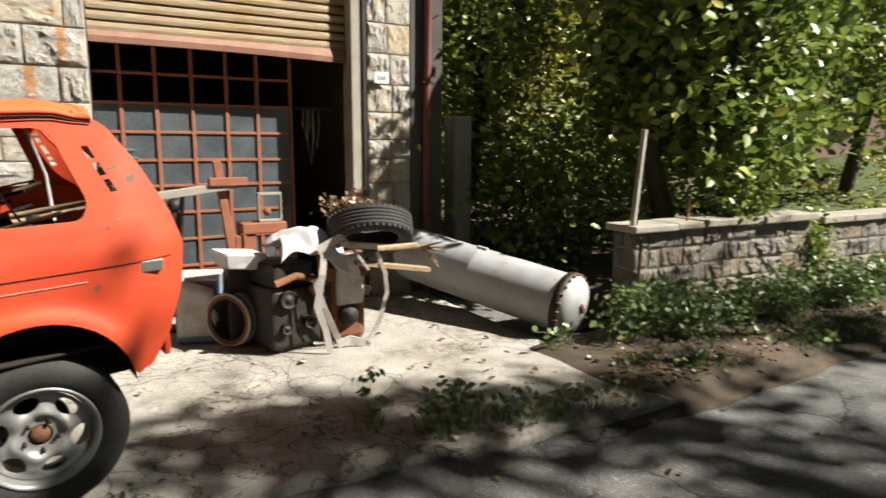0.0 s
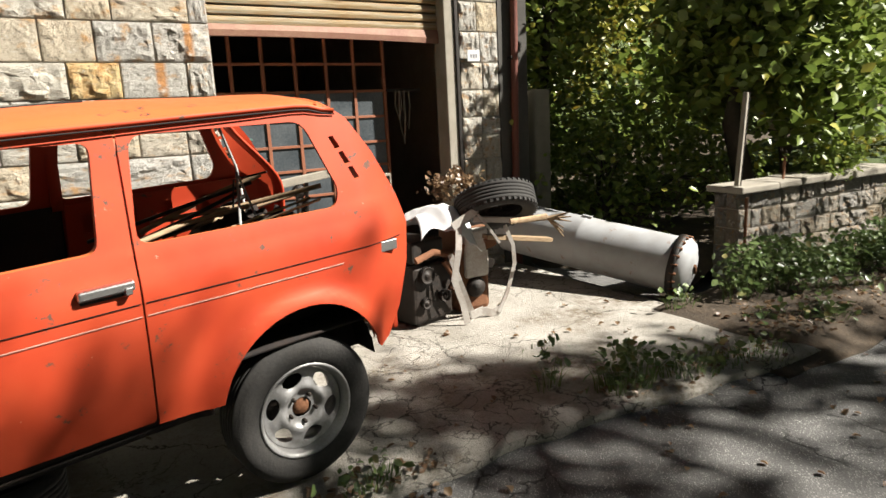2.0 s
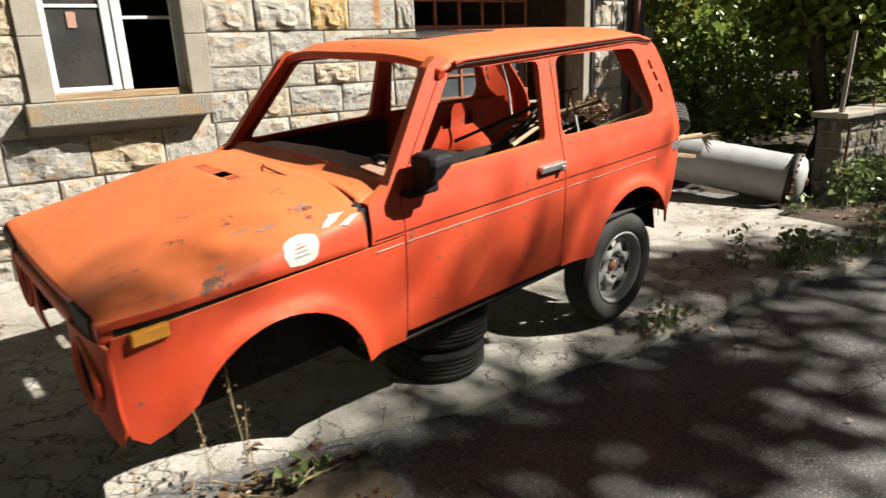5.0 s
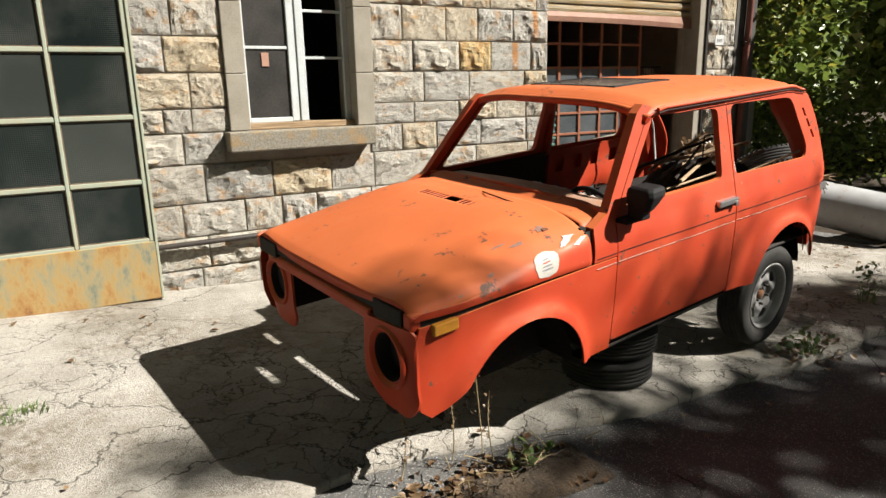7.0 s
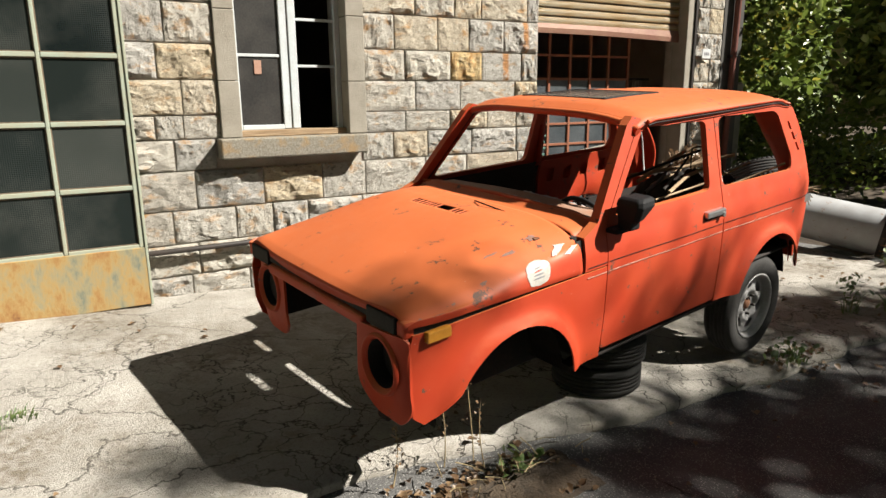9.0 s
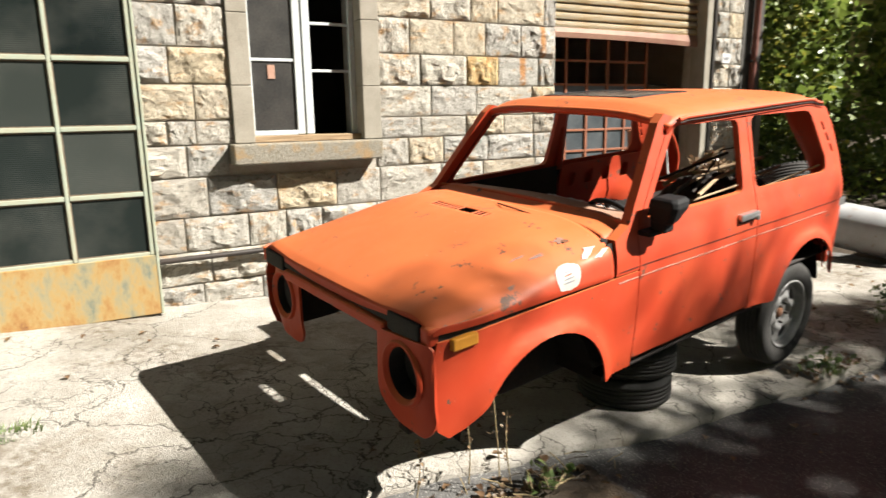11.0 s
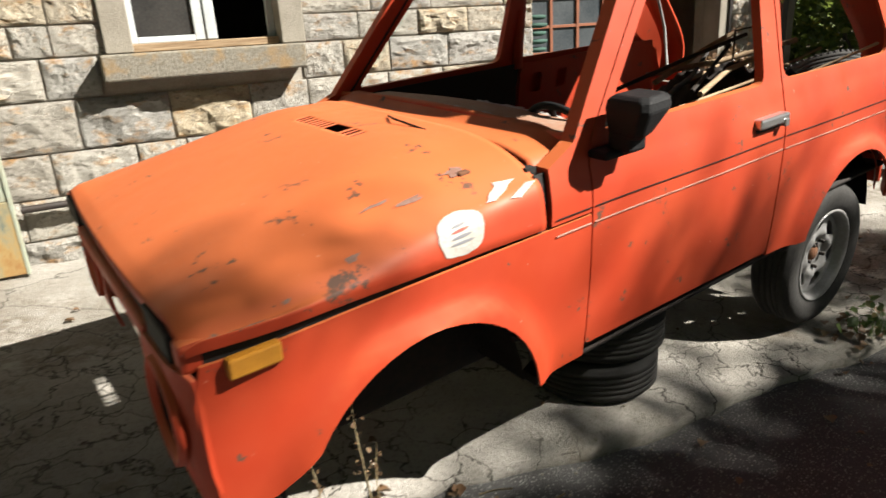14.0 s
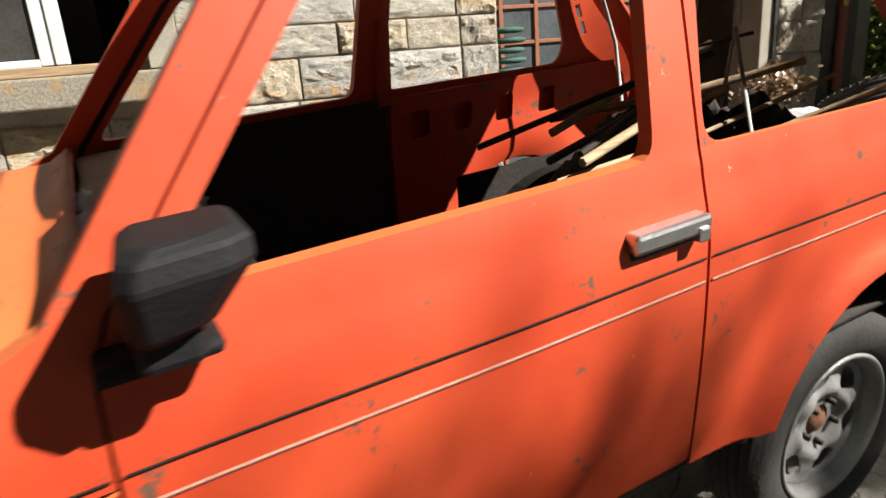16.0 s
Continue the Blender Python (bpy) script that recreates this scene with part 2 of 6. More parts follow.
cr = mixed(asphalt_mat, 1.0, crack_lines(asphalt_mat, mixed(asphalt_mat, 0.5, v, warp.outputs[1], "LINEAR_LIGHT"), 0.8, 0.010), ramp(asphalt_mat, noise_of(asphalt_mat, v, 0.9, 3), [(0.46, K), (0.58, W)]), "MULTIPLY")
colour(asphalt_mat, mixed(asphalt_mat, cr, c, (0.01404, 0.01326, 0.0117)))
bump(asphalt_mat, mixed(asphalt_mat, cr, noise_of(asphalt_mat, v, 110, 5, 0.7), K), 0.9, 0.010)

soil_mat = stained("leafy_soil", (0.0374, 0.02856, 0.0204), (0.102, 0.0714, 0.0442), 0.97, 0, 7, 60, 0.8, 0.02)
grass_ground_mat = stained("grassy_ground", (0.0612, 0.0884, 0.0238), (0.034, 0.0408, 0.0136), 0.97, 0, 2, 40, 0.8, 0.03)


def leaf_shader(name, a, b, third):
    m = shader(name, a, 0.38, 0, 0.5)
    g = m.node_tree.nodes.new("ShaderNodeNewGeometry")
    c = ramp(m, g.outputs["Random Per Island"], [(0.0, a), (0.55, b), (0.93, a), (1.0, third)])
    colour(m, c)
    tr = m.node_tree.nodes.new("ShaderNodeBsdfTranslucent")
    link(m, c, tr.inputs["Color"])
    mx = m.node_tree.nodes.new("ShaderNodeMixShader")
    mx.inputs[0].default_value = 0.30
    out = m.node_tree.nodes["Material Output"]
    link(m, m.node_tree.nodes["Principled BSDF"].outputs[0], mx.inputs[1])
    link(m, tr.outputs[0], mx.inputs[2])
    link(m, mx.outputs[0], out.inputs["Surface"])
    return m


leaf_mat = leaf_shader("green_leaves", (0.105, 0.155, 0.030), (0.20, 0.255, 0.052), (0.40, 0.37, 0.06))
yellow_leaf_mat = leaf_shader("yellowing_leaves", (0.17, 0.187, 0.02975), (0.255, 0.2295, 0.034), (0.2975, 0.187, 0.0255))
weed_mat = leaf_shader("weed_leaves", (0.085, 0.136, 0.0425), (0.153, 0.204, 0.07225), (0.255, 0.2125, 0.085))
dry_mat = leaf_shader("dry_leaves", (0.1275, 0.07225, 0.03825), (0.2295, 0.153, 0.085), (0.0765, 0.0425, 0.0255))
bark_mat = stained("tree_bark", (0.068, 0.0544, 0.0408), (0.034, 0.0272, 0.0204), 0.95, 0, 8, 50, 0.8, 0.02)
straw_mat = stained("dry_stalk", (0.2448, 0.1904, 0.102), (0.1496, 0.1088, 0.0612), 0.9, 0, 10, 60, 0.6)

# roller shutter: worn ochre and grey paint in streaks along the slats
shutter_mat = shader("worn_shutter_paint", (0.34, 0.2516, 0.136), 0.6, 0, 0.4)
v = coords(shutter_mat, (0.9, 1, 16))
streak = ramp(shutter_mat, noise_of(shutter_mat, v, 2.2, 7, 0.65), [(0.28, (0.3128, 0.1496, 0.0612)), (0.40, (0.4488, 0.2992, 0.136)), (0.56, (0.5168, 0.4284, 0.2856)), (0.70, (0.3128, 0.34, 0.2856))])
colour(shutter_mat, streak)
bump(shutter_mat, noise_of(shutter_mat, v, 12, 4), 0.3, 0.004)
shutter_edge_mat = stained("shutter_bottom_rail", (0.1768, 0.0748, 0.051), (0.272, 0.1768, 0.1088), 0.6, 0.1, 5, 60, 0.6)
redbar_mat = stained("rust_red_bars", (0.2448, 0.085, 0.0408), (0.1292, 0.0476, 0.0238), 0.7, 0, 8, 70, 0.7)
pane_mat = stained("dusty_grey_pane", (0.032, 0.040, 0.046), (0.13, 0.14, 0.145), 0.3, 0, 3, 50, 0.6, 0.002)
dimpane_mat = stained("dusty_dim_pane", (0.022, 0.022, 0.022), (0.07, 0.066, 0.06), 0.3, 0, 4, 60, 0.7, 0.001, 0.4)
greenframe_mat = stained("flaking_green_frame", (0.272, 0.3196, 0.2584), (0.3128, 0.2448, 0.1496), 0.7, 0, 7, 70, 0.6, 0.004)
darkpane_mat = shader("grimy_wired_glass", (0.015, 0.02, 0.02), 0.26, 0, 0.3)
v = coords(darkpane_mat)
wires = []
for way in ("X", "Z"):
    wire = darkpane_mat.node_tree.nodes.new("ShaderNodeTexWave")
    wire.bands_direction = way
    wire.inputs["Scale"].default_value = 24.0
    link(darkpane_mat, v, wire.inputs["Vector"])
    wires.append(ramp(darkpane_mat, wire.outputs["Fac"], [(0.80, K), (0.98, W)]))
mesh = mixed(darkpane_mat, 1.0, wires[0], wires[1], "LIGHTEN")
which = darkpane_mat.node_tree.nodes.new("ShaderNodeObjectInfo")
tone = ramp(darkpane_mat, which.outputs["Random"], [(0.0, (0.005, 0.008, 0.008)), (0.5, (0.009, 0.013, 0.012)), (0.8, (0.016, 0.021, 0.019)), (1.0, (0.035, 0.040, 0.036))])
grime = ramp(darkpane_mat, noise_of(darkpane_mat, v, 2.6, 6), [(0.46, K), (0.72, grey(0.6))])
c = mixed(darkpane_mat, grime, tone, (0.040, 0.042, 0.037))
wired = ramp(darkpane_mat, noise_of(darkpane_mat, v, 1.3, 2), [(0.45, K), (0.60, grey(0.16))])
colour(darkpane_mat, mixed(darkpane_mat, mixed(darkpane_mat, 1.0, mesh, wired, "MULTIPLY"), c, (0.16, 0.17, 0.16)))
bump(darkpane_mat, mesh, 0.15, 0.002)
putty_mat = stained("old_putty", (0.10, 0.075, 0.05), (0.22, 0.17, 0.12), 0.9, 0, 20, 90, 0.7, 0.004)
hatch_mat = stained("tinted_hatch", (0.022, 0.024, 0.026), (0.06, 0.06, 0.06), 0.16, 0, 6, 40, 0.5, 0.001, 0.6)
rustpanel_mat = shader("rusted_ochre_panel", (0.306, 0.204, 0.0816), 0.8, 0, 0.3)
v = coords(rustpanel_mat, (1, 1, 0.5))
c = ramp(rustpanel_mat, noise_of(rustpanel_mat, v, 5.0, 9, 0.72), [(0.33, (0.1088, 0.1292, 0.1088)), (0.43, (0.2312, 0.204, 0.1224)), (0.52, (0.2992, 0.204, 0.0816)), (0.60, (0.2584, 0.136, 0.0476)), (0.68, (0.136, 0.0612, 0.0272))])
colour(rustpanel_mat, c)
bump(rustpanel_mat, noise_of(rustpanel_mat, v, 40, 6), 0.5, 0.004)
whiteframe_mat = stained("blue_white_window_paint", (0.476, 0.5168, 0.5304), (0.306, 0.306, 0.2856), 0.6, 0, 6, 70, 0.6, 0.003)
glass_mat = shader("old_window_glass", (0.0374, 0.0374, 0.03536), 0.12, 0, 0.6)
room_mat = stained("dark_plaster_and_shade", (0.068, 0.0646, 0.0578), (0.034, 0.0306, 0.0272), 0.95, 0, 3, 40, 0.7)
wirehose_mat = stained("pale_hose", (0.306, 0.306, 0.2924), (0.17, 0.1632, 0.1496), 0.7, 0, 12, 70, 0.5)
greenhose_mat = stained("green_netting", (0.0306, 0.0816, 0.0612), (0.0136, 0.034, 0.0272), 0.8, 0, 14, 80, 0.6)
pipe_mat = stained("red_brown_pipe", (0.136, 0.0374, 0.0238), (0.068, 0.0272, 0.0204), 0.6, 0, 6, 60, 0.6)
paper_mat = stained("faded_paper", (0.36, 0.22, 0.16), (0.22, 0.10, 0.07), 0.8, 0, 30, 90, 0.6, 0.001)
plaque_mat = stained("white_plaque", (0.5032, 0.51, 0.51), (0.34, 0.34, 0.3264), 0.5, 0, 15, 80, 0.3)


# ---- mesh helpers ----
def part(name, bm, material, parent=None, label="", smooth=False):
    me = bpy.data.meshes.new(name)
    bm.to_mesh(me)
    bm.free()
    me.materials.append(material)
    if smooth:
        for p in me.polygons:
            p.use_smooth = True
    ob = new(name, me)
    if parent:
        ob.parent = parent
    if label:
        ob["label"] = label
    return ob


def thing(name, label, category, m=None, group=""):
    """An Empty at a thing's base that parents its parts."""
    ob = new(name)
    ob.empty_display_size = 0.1
    if m is not None:
        ob.matrix_basis = m
    return tagged(ob, label, category, group)


def box(bm, x0, x1, y0, y1, z0, z1, bevel=0.0, m=None):
    r = bmesh.ops.create_cube(bm, size=1)
    mat = Matrix.Translation(((x0 + x1) / 2, (y0 + y1) / 2, (z0 + z1) / 2)) @ Matrix.Diagonal((x1 - x0, y1 - y0, z1 - z0, 1))
    if m is not None:
        mat = m @ mat
    bmesh.ops.transform(bm, matrix=mat, verts=r["verts"])
    if bevel:
        es = list({e for vv in r["verts"] for e in vv.link_edges})
        bmesh.ops.bevel(bm, geom=es, offset=bevel, segments=2, affect="EDGES", profile=0.5)
    return bm


def boxed(x0, x1, y0, y1, z0, z1, bevel=0.0, m=None):
    return box(bmesh.new(), x0, x1, y0, y1, z0, z1, bevel, m)


def tube(bm, points, radius, sides=8, closed=False):
    """A round rod along the points; radius may be one number or one for each point."""
    pts = [Vector(p) for p in points]
    n = len(pts)
    rings = []
    for i, p in enumerate(pts):
        a, b = pts[max(i - 1, 0)], pts[min(i + 1, n - 1)]
        d = (b - a).normalized()
        side = d.cross(Vector((0, 0, 1)))
        if side.length < 0.05:
            side = d.cross(Vector((0, 1, 0)))
        side.normalize()
        up = side.cross(d)
        r = radius[i] if isinstance(radius, (list, tuple)) else radius
        rings.append([bm.verts.new(p + (side * math.cos(2 * math.pi * k / sides) + up * math.sin(2 * math.pi * k / sides)) * r) for k in range(sides)])
    for q, s in zip(rings, rings[1:]):
        for k in range(sides):
            f = bm.faces.new((q[k], q[(k + 1) % sides], s[(k + 1) % sides], s[k]))
            f.smooth = True
    bm.faces.new(rings[0])
    bm.faces.new(rings[-1][::-1])
    return bm


def rods(paths, radius, sides=8):
    bm = bmesh.new()
    for p in paths:
        tube(bm, p, radius, sides)
    return bm


def lathe(profile, segments=40, closed=False):
    """Turns a profile of (radius, along) about the y axis."""
    bm = bmesh.new()
    rows = []
    for k in range(segments):
        a = 2 * math.pi * k / segments
        rows.append([bm.verts.new((r * math.cos(a), y, r * math.sin(a))) for r, y in profile])
    n = len(profile)
    for k in range(segments):
        q, s = rows[k], rows[(k + 1) % segments]
        for i in range(n if closed else n - 1):
            j = (i + 1) % n
            f = bm.faces.new((q[i], q[j], s[j], s[i]))
            f.smooth = True
    bmesh.ops.recalc_face_normals(bm, faces=bm.faces[:])
    return bm


def surface(fn, us, vs, thick=0.0, keep=None):
    """A grid of fn(u, v) points, with a second skin thick below it."""
    bm = bmesh.new()
    g = [[bm.verts.new(fn(a, b)) for b in vs] for a in us]
    for i in range(len(us) - 1):
        for j in range(len(vs) - 1):
            if keep and not keep((us[i] + us[i + 1]) / 2, (vs[j] + vs[j + 1]) / 2):
                continue
            f = bm.faces.new((g[i][j], g[i + 1][j], g[i + 1][j + 1], g[i][j + 1]))
            f.smooth = True
    bmesh.ops.delete(bm, geom=[q for q in bm.verts if not q.link_faces], context="VERTS")
    bmesh.ops.recalc_face_normals(bm, faces=bm.faces[:])
    if thick:
        bmesh.ops.solidify(bm, geom=bm.faces[:], thickness=thick)
    return bm


def spread(a, b, n):
    return [a + (b - a) * i / (n - 1) for i in range(n)]


def inside(p, poly):
    x, y = p
    r = False
    for (x0, y0), (x1, y1) in zip(poly, poly[1:] + poly[:1]):
        if (y0 > y) != (y1 > y) and x < (x1 - x0) * (y - y0) / (y1 - y0) + x0:
            r = not r
    return r


def rounded(poly, r, n=4):
    """Rounds a polygon's corners."""
    out = []
    for i, p in enumerate(poly):
        p0, p1, p2 = Vector(poly[i - 1]), Vector(p), Vector(poly[(i + 1) % len(poly)])
        a, b = (p0 - p1), (p2 - p1)
        k = min(r, a.length * 0.45, b.length * 0.45)
        a, b = p1 + a.normalized() * k, p1 + b.normalized() * k
        for s in range(n + 1):
            t = s / n
            q = a * (1 - t) ** 2 + p1 * 2 * t * (1 - t) + b * t * t
            out.append((q.x, q.y))
    return out


def sheet(outer, holes, fn, step=0.05, thick=0.012):
    """A pressed panel: a polygon with holes, bent by fn(a, b, depth) and given a thickness."""
    from mathutils.geometry import delaunay_2d_cdt
    pts, edges = [], []
    for loop in [outer] + holes:
        ring = []
        for p, q in zip(loop, loop[1:] + loop[:1]):
            n = max(1, int((Vector(q) - Vector(p)).length / step))
            ring += [Vector(p).lerp(Vector(q), k / n) for k in range(n)]
        base = len(pts)
        pts += ring
        edges += [(base + k, base + (k + 1) % len(ring)) for k in range(len(ring))]
    rim = len(pts)
    xs, ys = [p[0] for p in outer], [p[1] for p in outer]
    edge_pts = np.array([(p.x, p.y) for p in pts])
    a = min(xs) + step * 0.5
    while a < max(xs):
        b = min(ys) + step * 0.5
        while b < max(ys):
            if inside((a, b), outer) and not any(inside((a, b), h) for h in holes):
                if np.min(np.sum((edge_pts - (a, b)) ** 2, axis=1)) > (step * 0.55) ** 2:
                    pts.append(Vector((a, b)))
            b += step
        a += step
    vs, es, fs, *_ = delaunay_2d_cdt(pts, edges, [], 0, 1e-6)
    bm = bmesh.new()
    front = [bm.verts.new(fn(p.x, p.y, 0.0)) for p in vs]
    back = [bm.verts.new(fn(p.x, p.y, thick)) for p in vs]
    count = {}
    for f in fs:
        a, b, c = (vs[i] for i in f[:3])
        if abs((b - a).cross(c - a)) < 2e-6:
            continue
        c = sum((vs[i] for i in f), Vector((0, 0))) / len(f)
        if inside((c.x, c.y), outer) and not any(inside((c.x, c.y), h) for h in holes):
            q = bm.faces.new([front[i] for i in f])
            q.smooth = True
            q = bm.faces.new([back[i] for i in reversed(f)])
            q.smooth = True
            for i, j in zip(f, list(f[1:]) + [f[0]]):
                count[(i, j)] = count.get((i, j), 0) + 1
    for (i, j) in list(count):
        if (j, i) not in count:
            pa, pb = vs[i], vs[j]
            quad = [bm.verts.new(fn(pa.x, pa.y, 0.0)), bm.verts.new(fn(pa.x, pa.y, thick)), bm.verts.new(fn(pb.x, pb.y, thick)), bm.verts.new(fn(pb.x, pb.y, 0.0))]
            bm.faces.new(quad)
    bmesh.ops.delete(bm, geom=[q for q in bm.verts if not q.link_faces], context="VERTS")
    return bm


def gz(x, y):
    """Height of the yard."""
    return 0.012 + 0.055 * math.log1p(math.exp(3.0 * (0.9 - x))) / 3.0 + 0.02 * (min(y, 7.5) - 3.7)

# ---- ground ----
def ground_z(x, y):
    if y < 4.3 or x > 12 or x < -8:
        return gz(max(min(x, 12), -8), min(max(y, 2.5), 7.5)) - 0.07 - 0.02 * max(0, 3.0 - y) * (y > 0)
    return gz(x, y) - 0.09


axis_x = [-300, -120, -50, -20, -12] + spread(-8, 12, 81) + [16, 25, 50, 120, 300]
axis_y = [-300, -120, -50, -20, -10, -6] + spread(-3, 9, 49) + [14, 25, 50, 120, 300]
ground = part("ground", surface(lambda x, y: (x, y, ground_z(x, y) + 0.008 * noise.noise((x * 1.3, y * 1.3, 0))), axis_x, axis_y), asphalt_mat, smooth=True)
tagged(ground, "worn dark asphalt road and ground with cracks", "ground", kind="structure")


def yard_edge(x):
    return 3.66 + 0.07 * noise.noise((x * 1.7, 3.1, 0)) + 0.03 * noise.noise((x * 6.0, 7.7, 0)) - 0.10 * max(0, x - 2.2) + 0.16 * math.exp(-((x + 1.6) / 0.6) ** 2)


def yard_point(x, s):
    e = yard_edge(x)
    y = e + (7.0 - e) * s
    lip = 0.022 * math.exp(-((s * 3.3) / 0.05) ** 2)
    return (x, y, gz(x, y) - lip + 0.006 * noise.noise((x * 1.1, y * 1.1, 3)) + 0.004 * noise.noise((x * 5, y * 5, 3)))


yard = part("pavement", surface(yard_point, spread(-7.5, 4.45, 150), [0, 0.004, 0.012] + spread(0.03, 1, 46), 0.10), concrete_mat, smooth=True)
tagged(yard, "pale cracked concrete yard slab in front of the building", "pavement", kind="structure")

# ---- the stone building ----
FACE = 6.83          # mortar face of the front wall
COURSES = [0.0, 0.20, 0.40, 0.66, 0.93, 1.24, 1.485, 1.67, 1.94, 2.21, 2.51, 2.80, 3.09, 3.38, 3.67, 3.96]
wall = thing("wall_front", "rock-faced ashlar stone front wall with pale mortar joints", "wall")
wall["kind"] = "structure"
for x0, x1, z0, z1 in ((-7.5, -1.62, -0.2, 4.25), (-1.62, -0.64, -0.2, 1.36), (-0.64, 1.45, -0.2, 4.25), (3.84, 4.72, -0.2, 4.25), (-1.62, -0.64, 3.30, 4.25), (1.45, 3.84, 3.45, 4.25)):
    part("wall_core", boxed(x0, x1, FACE, FACE + 0.42, z0, z1), mortar_mat, wall)
part("coping", boxed(-7.55, 4.80, FACE - 0.10, FACE + 0.50, 4.25, 4.42, 0.015), trim_mat, wall)


def rock_face(seed, depth):
    """A block one metre wide and high, with a rough hewn front that rises steeply from its narrow margin."""
    rnd = random.Random(seed)
    along = [0, 0.025] + spread(0.09, 0.91, 11) + [0.975, 1]
    up = [0, 0.05] + spread(0.15, 0.85, 7) + [0.95, 1]
    nx, nz = len(along), len(up)
    bm = bmesh.new()
    g = []
    for i, a in enumerate(along):
        row = []
        for j, b in enumerate(up):
            edge = i in (0, nx - 1) or j in (0, nz - 1)
            near = i in (1, nx - 2) or j in (1, nz - 2)
            rough = 0.42 + 0.75 * noise.noise((a * 2.4 + seed * 9.7, b * 1.8, seed)) + 0.45 * noise.noise((a * 6 + seed, b * 4, seed * 2.0)) + 0.25 * noise.noise((a * 15 + seed, b * 9, seed * 3.0))
            lift = 0.0 if edge else (0.45 if near else 1.0)
            jit = 0.0 if edge or near else 1.0
            row.append(bm.verts.new((a - 0.5 + jit * rnd.uniform(-0.02, 0.02), -0.016 - depth * lift * max(0.08, rough), b - 0.5 + jit * rnd.uniform(-0.03, 0.03))))
        g.append(row)
    for i in range(nx - 1):
        for j in range(nz - 1):
            q = (g[i][j], g[i + 1][j], g[i + 1][j + 1], g[i][j + 1])
            if rnd.random() < 0.5:
                bm.faces.new((q[0], q[1], q[2]))
                bm.faces.new((q[0], q[2], q[3]))
            else:
                bm.faces.new((q[0], q[1], q[3]))
                bm.faces.new((q[1], q[2], q[3]))
    loop = [g[i][0] for i in range(nx)] + [g[-1][j] for j in range(1, nz)] + [g[i][-1] for i in range(nx - 2, -1, -1)] + [g[0][j] for j in range(nz - 2, 0, -1)]
    back = [bm.verts.new((q.co.x, 0.02, q.co.z)) for q in loop]
    for k in range(len(loop)):
        n = (k + 1) % len(loop)
        bm.faces.new((loop[n], loop[k], back[k], back[n]))
    me = bpy.data.meshes.new("stone")
    bm.to_mesh(me)
    bm.free()
    me.materials.append(stone_mat)
    return me


BLOCKS = [rock_face(k, 0.016 + 0.009 * (k % 4)) for k in range(12)]
RUBBLE = [b.copy() for b in BLOCKS[:8]]
for b in RUBBLE:
    b.materials[0] = rubble_mat
dice = random.Random(4)


def lay_stone(x0, x1, z0, z1, parent, y=FACE, turn=0.0, gap=0.006):
    ob = new("stone", dice.choice(BLOCKS))
    ob.parent = parent
    flip = -1 if dice.random() < 0.5 else 1
    ob.matrix_basis = Matrix.Translation(((x0 + x1) / 2, y, (z0 + z1) / 2)) @ Matrix.Rotation(turn, 4, "Z") @ Matrix.Diagonal((max(0.03, x1 - x0 - 2 * gap), dice.uniform(0.75, 1.25), max(0.03, (z1 - z0 - 2 * gap)), 1))
    return ob


KNOWN = {8: [-0.50, -0.09, 0.40, 0.76, 1.24, 1.45], 9: [-0.50, -0.19, 0.26, 0.61, 1.02, 1.45]}
for k, (z0, z1) in enumerate(zip(COURSES, COURSES[1:])):
    spans = [(-7.5, -1.76), (-0.50, 1.45), (3.86, 4.34)]
    if z1 < 1.33:
        spans = [(-7.5, 1.45), (3.86, 4.34)]
    elif z0 < 1.33:
        spans = [(-7.5, -1.81), (-0.53, 1.45), (3.86, 4.34)]
    for a, b in spans:
        if b < 2 and k in KNOWN and a > -1:
            cuts = KNOWN[k]
        else:
            cuts = [a]
            while cuts[-1] < b - 0.62:
                cuts.append(cuts[-1] + dice.uniform(0.30, 0.66))
            if b - cuts[-1] > 0.45 or len(cuts) == 1 and b - a > 0.42 and dice.random() < 0.6:
                cuts.append((cuts[-1] + b) / 2 + dice.uniform(-0.04, 0.04))
            cuts.append(b)
        for x0, x1 in zip(cuts, cuts[1:]):
            if x1 > -4.3:
                ob = lay_stone(x0, x1, z0, z1, wall)
                special = {(8, 0.40): ochre_stone_mat, (8, 0.76): streak_stone_mat, (9, 1.02): streak_stone_mat}.get((k, x0))
                if special:
                    ob.data = ob.data.copy()
                    ob.data.materials[0] = special
# the return of the corner pier, set back, its shade put into the dark colour
part("pier_render", boxed(4.345, 4.72, FACE - 0.02, FACE + 0.01, -0.1, 4.24), room_mat, wall, "strip of wall darkened for the shade on the pier's return")

side_wall = part("wall_side", boxed(4.50, 4.72, FACE + 0.42, 13.0, -0.2, 4.25), trim_mat)
tagged(side_wall, "plain stone side wall of the building", "wall", kind="structure")
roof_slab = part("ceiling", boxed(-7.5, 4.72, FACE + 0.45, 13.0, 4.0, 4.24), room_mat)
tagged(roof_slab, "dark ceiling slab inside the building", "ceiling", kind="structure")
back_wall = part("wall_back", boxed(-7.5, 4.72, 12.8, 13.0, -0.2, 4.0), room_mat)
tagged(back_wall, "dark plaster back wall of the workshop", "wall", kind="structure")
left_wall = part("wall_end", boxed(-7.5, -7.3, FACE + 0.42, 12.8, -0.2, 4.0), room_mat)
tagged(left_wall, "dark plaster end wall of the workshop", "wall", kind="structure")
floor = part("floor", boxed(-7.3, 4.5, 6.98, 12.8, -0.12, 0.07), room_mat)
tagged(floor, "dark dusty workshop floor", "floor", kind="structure")

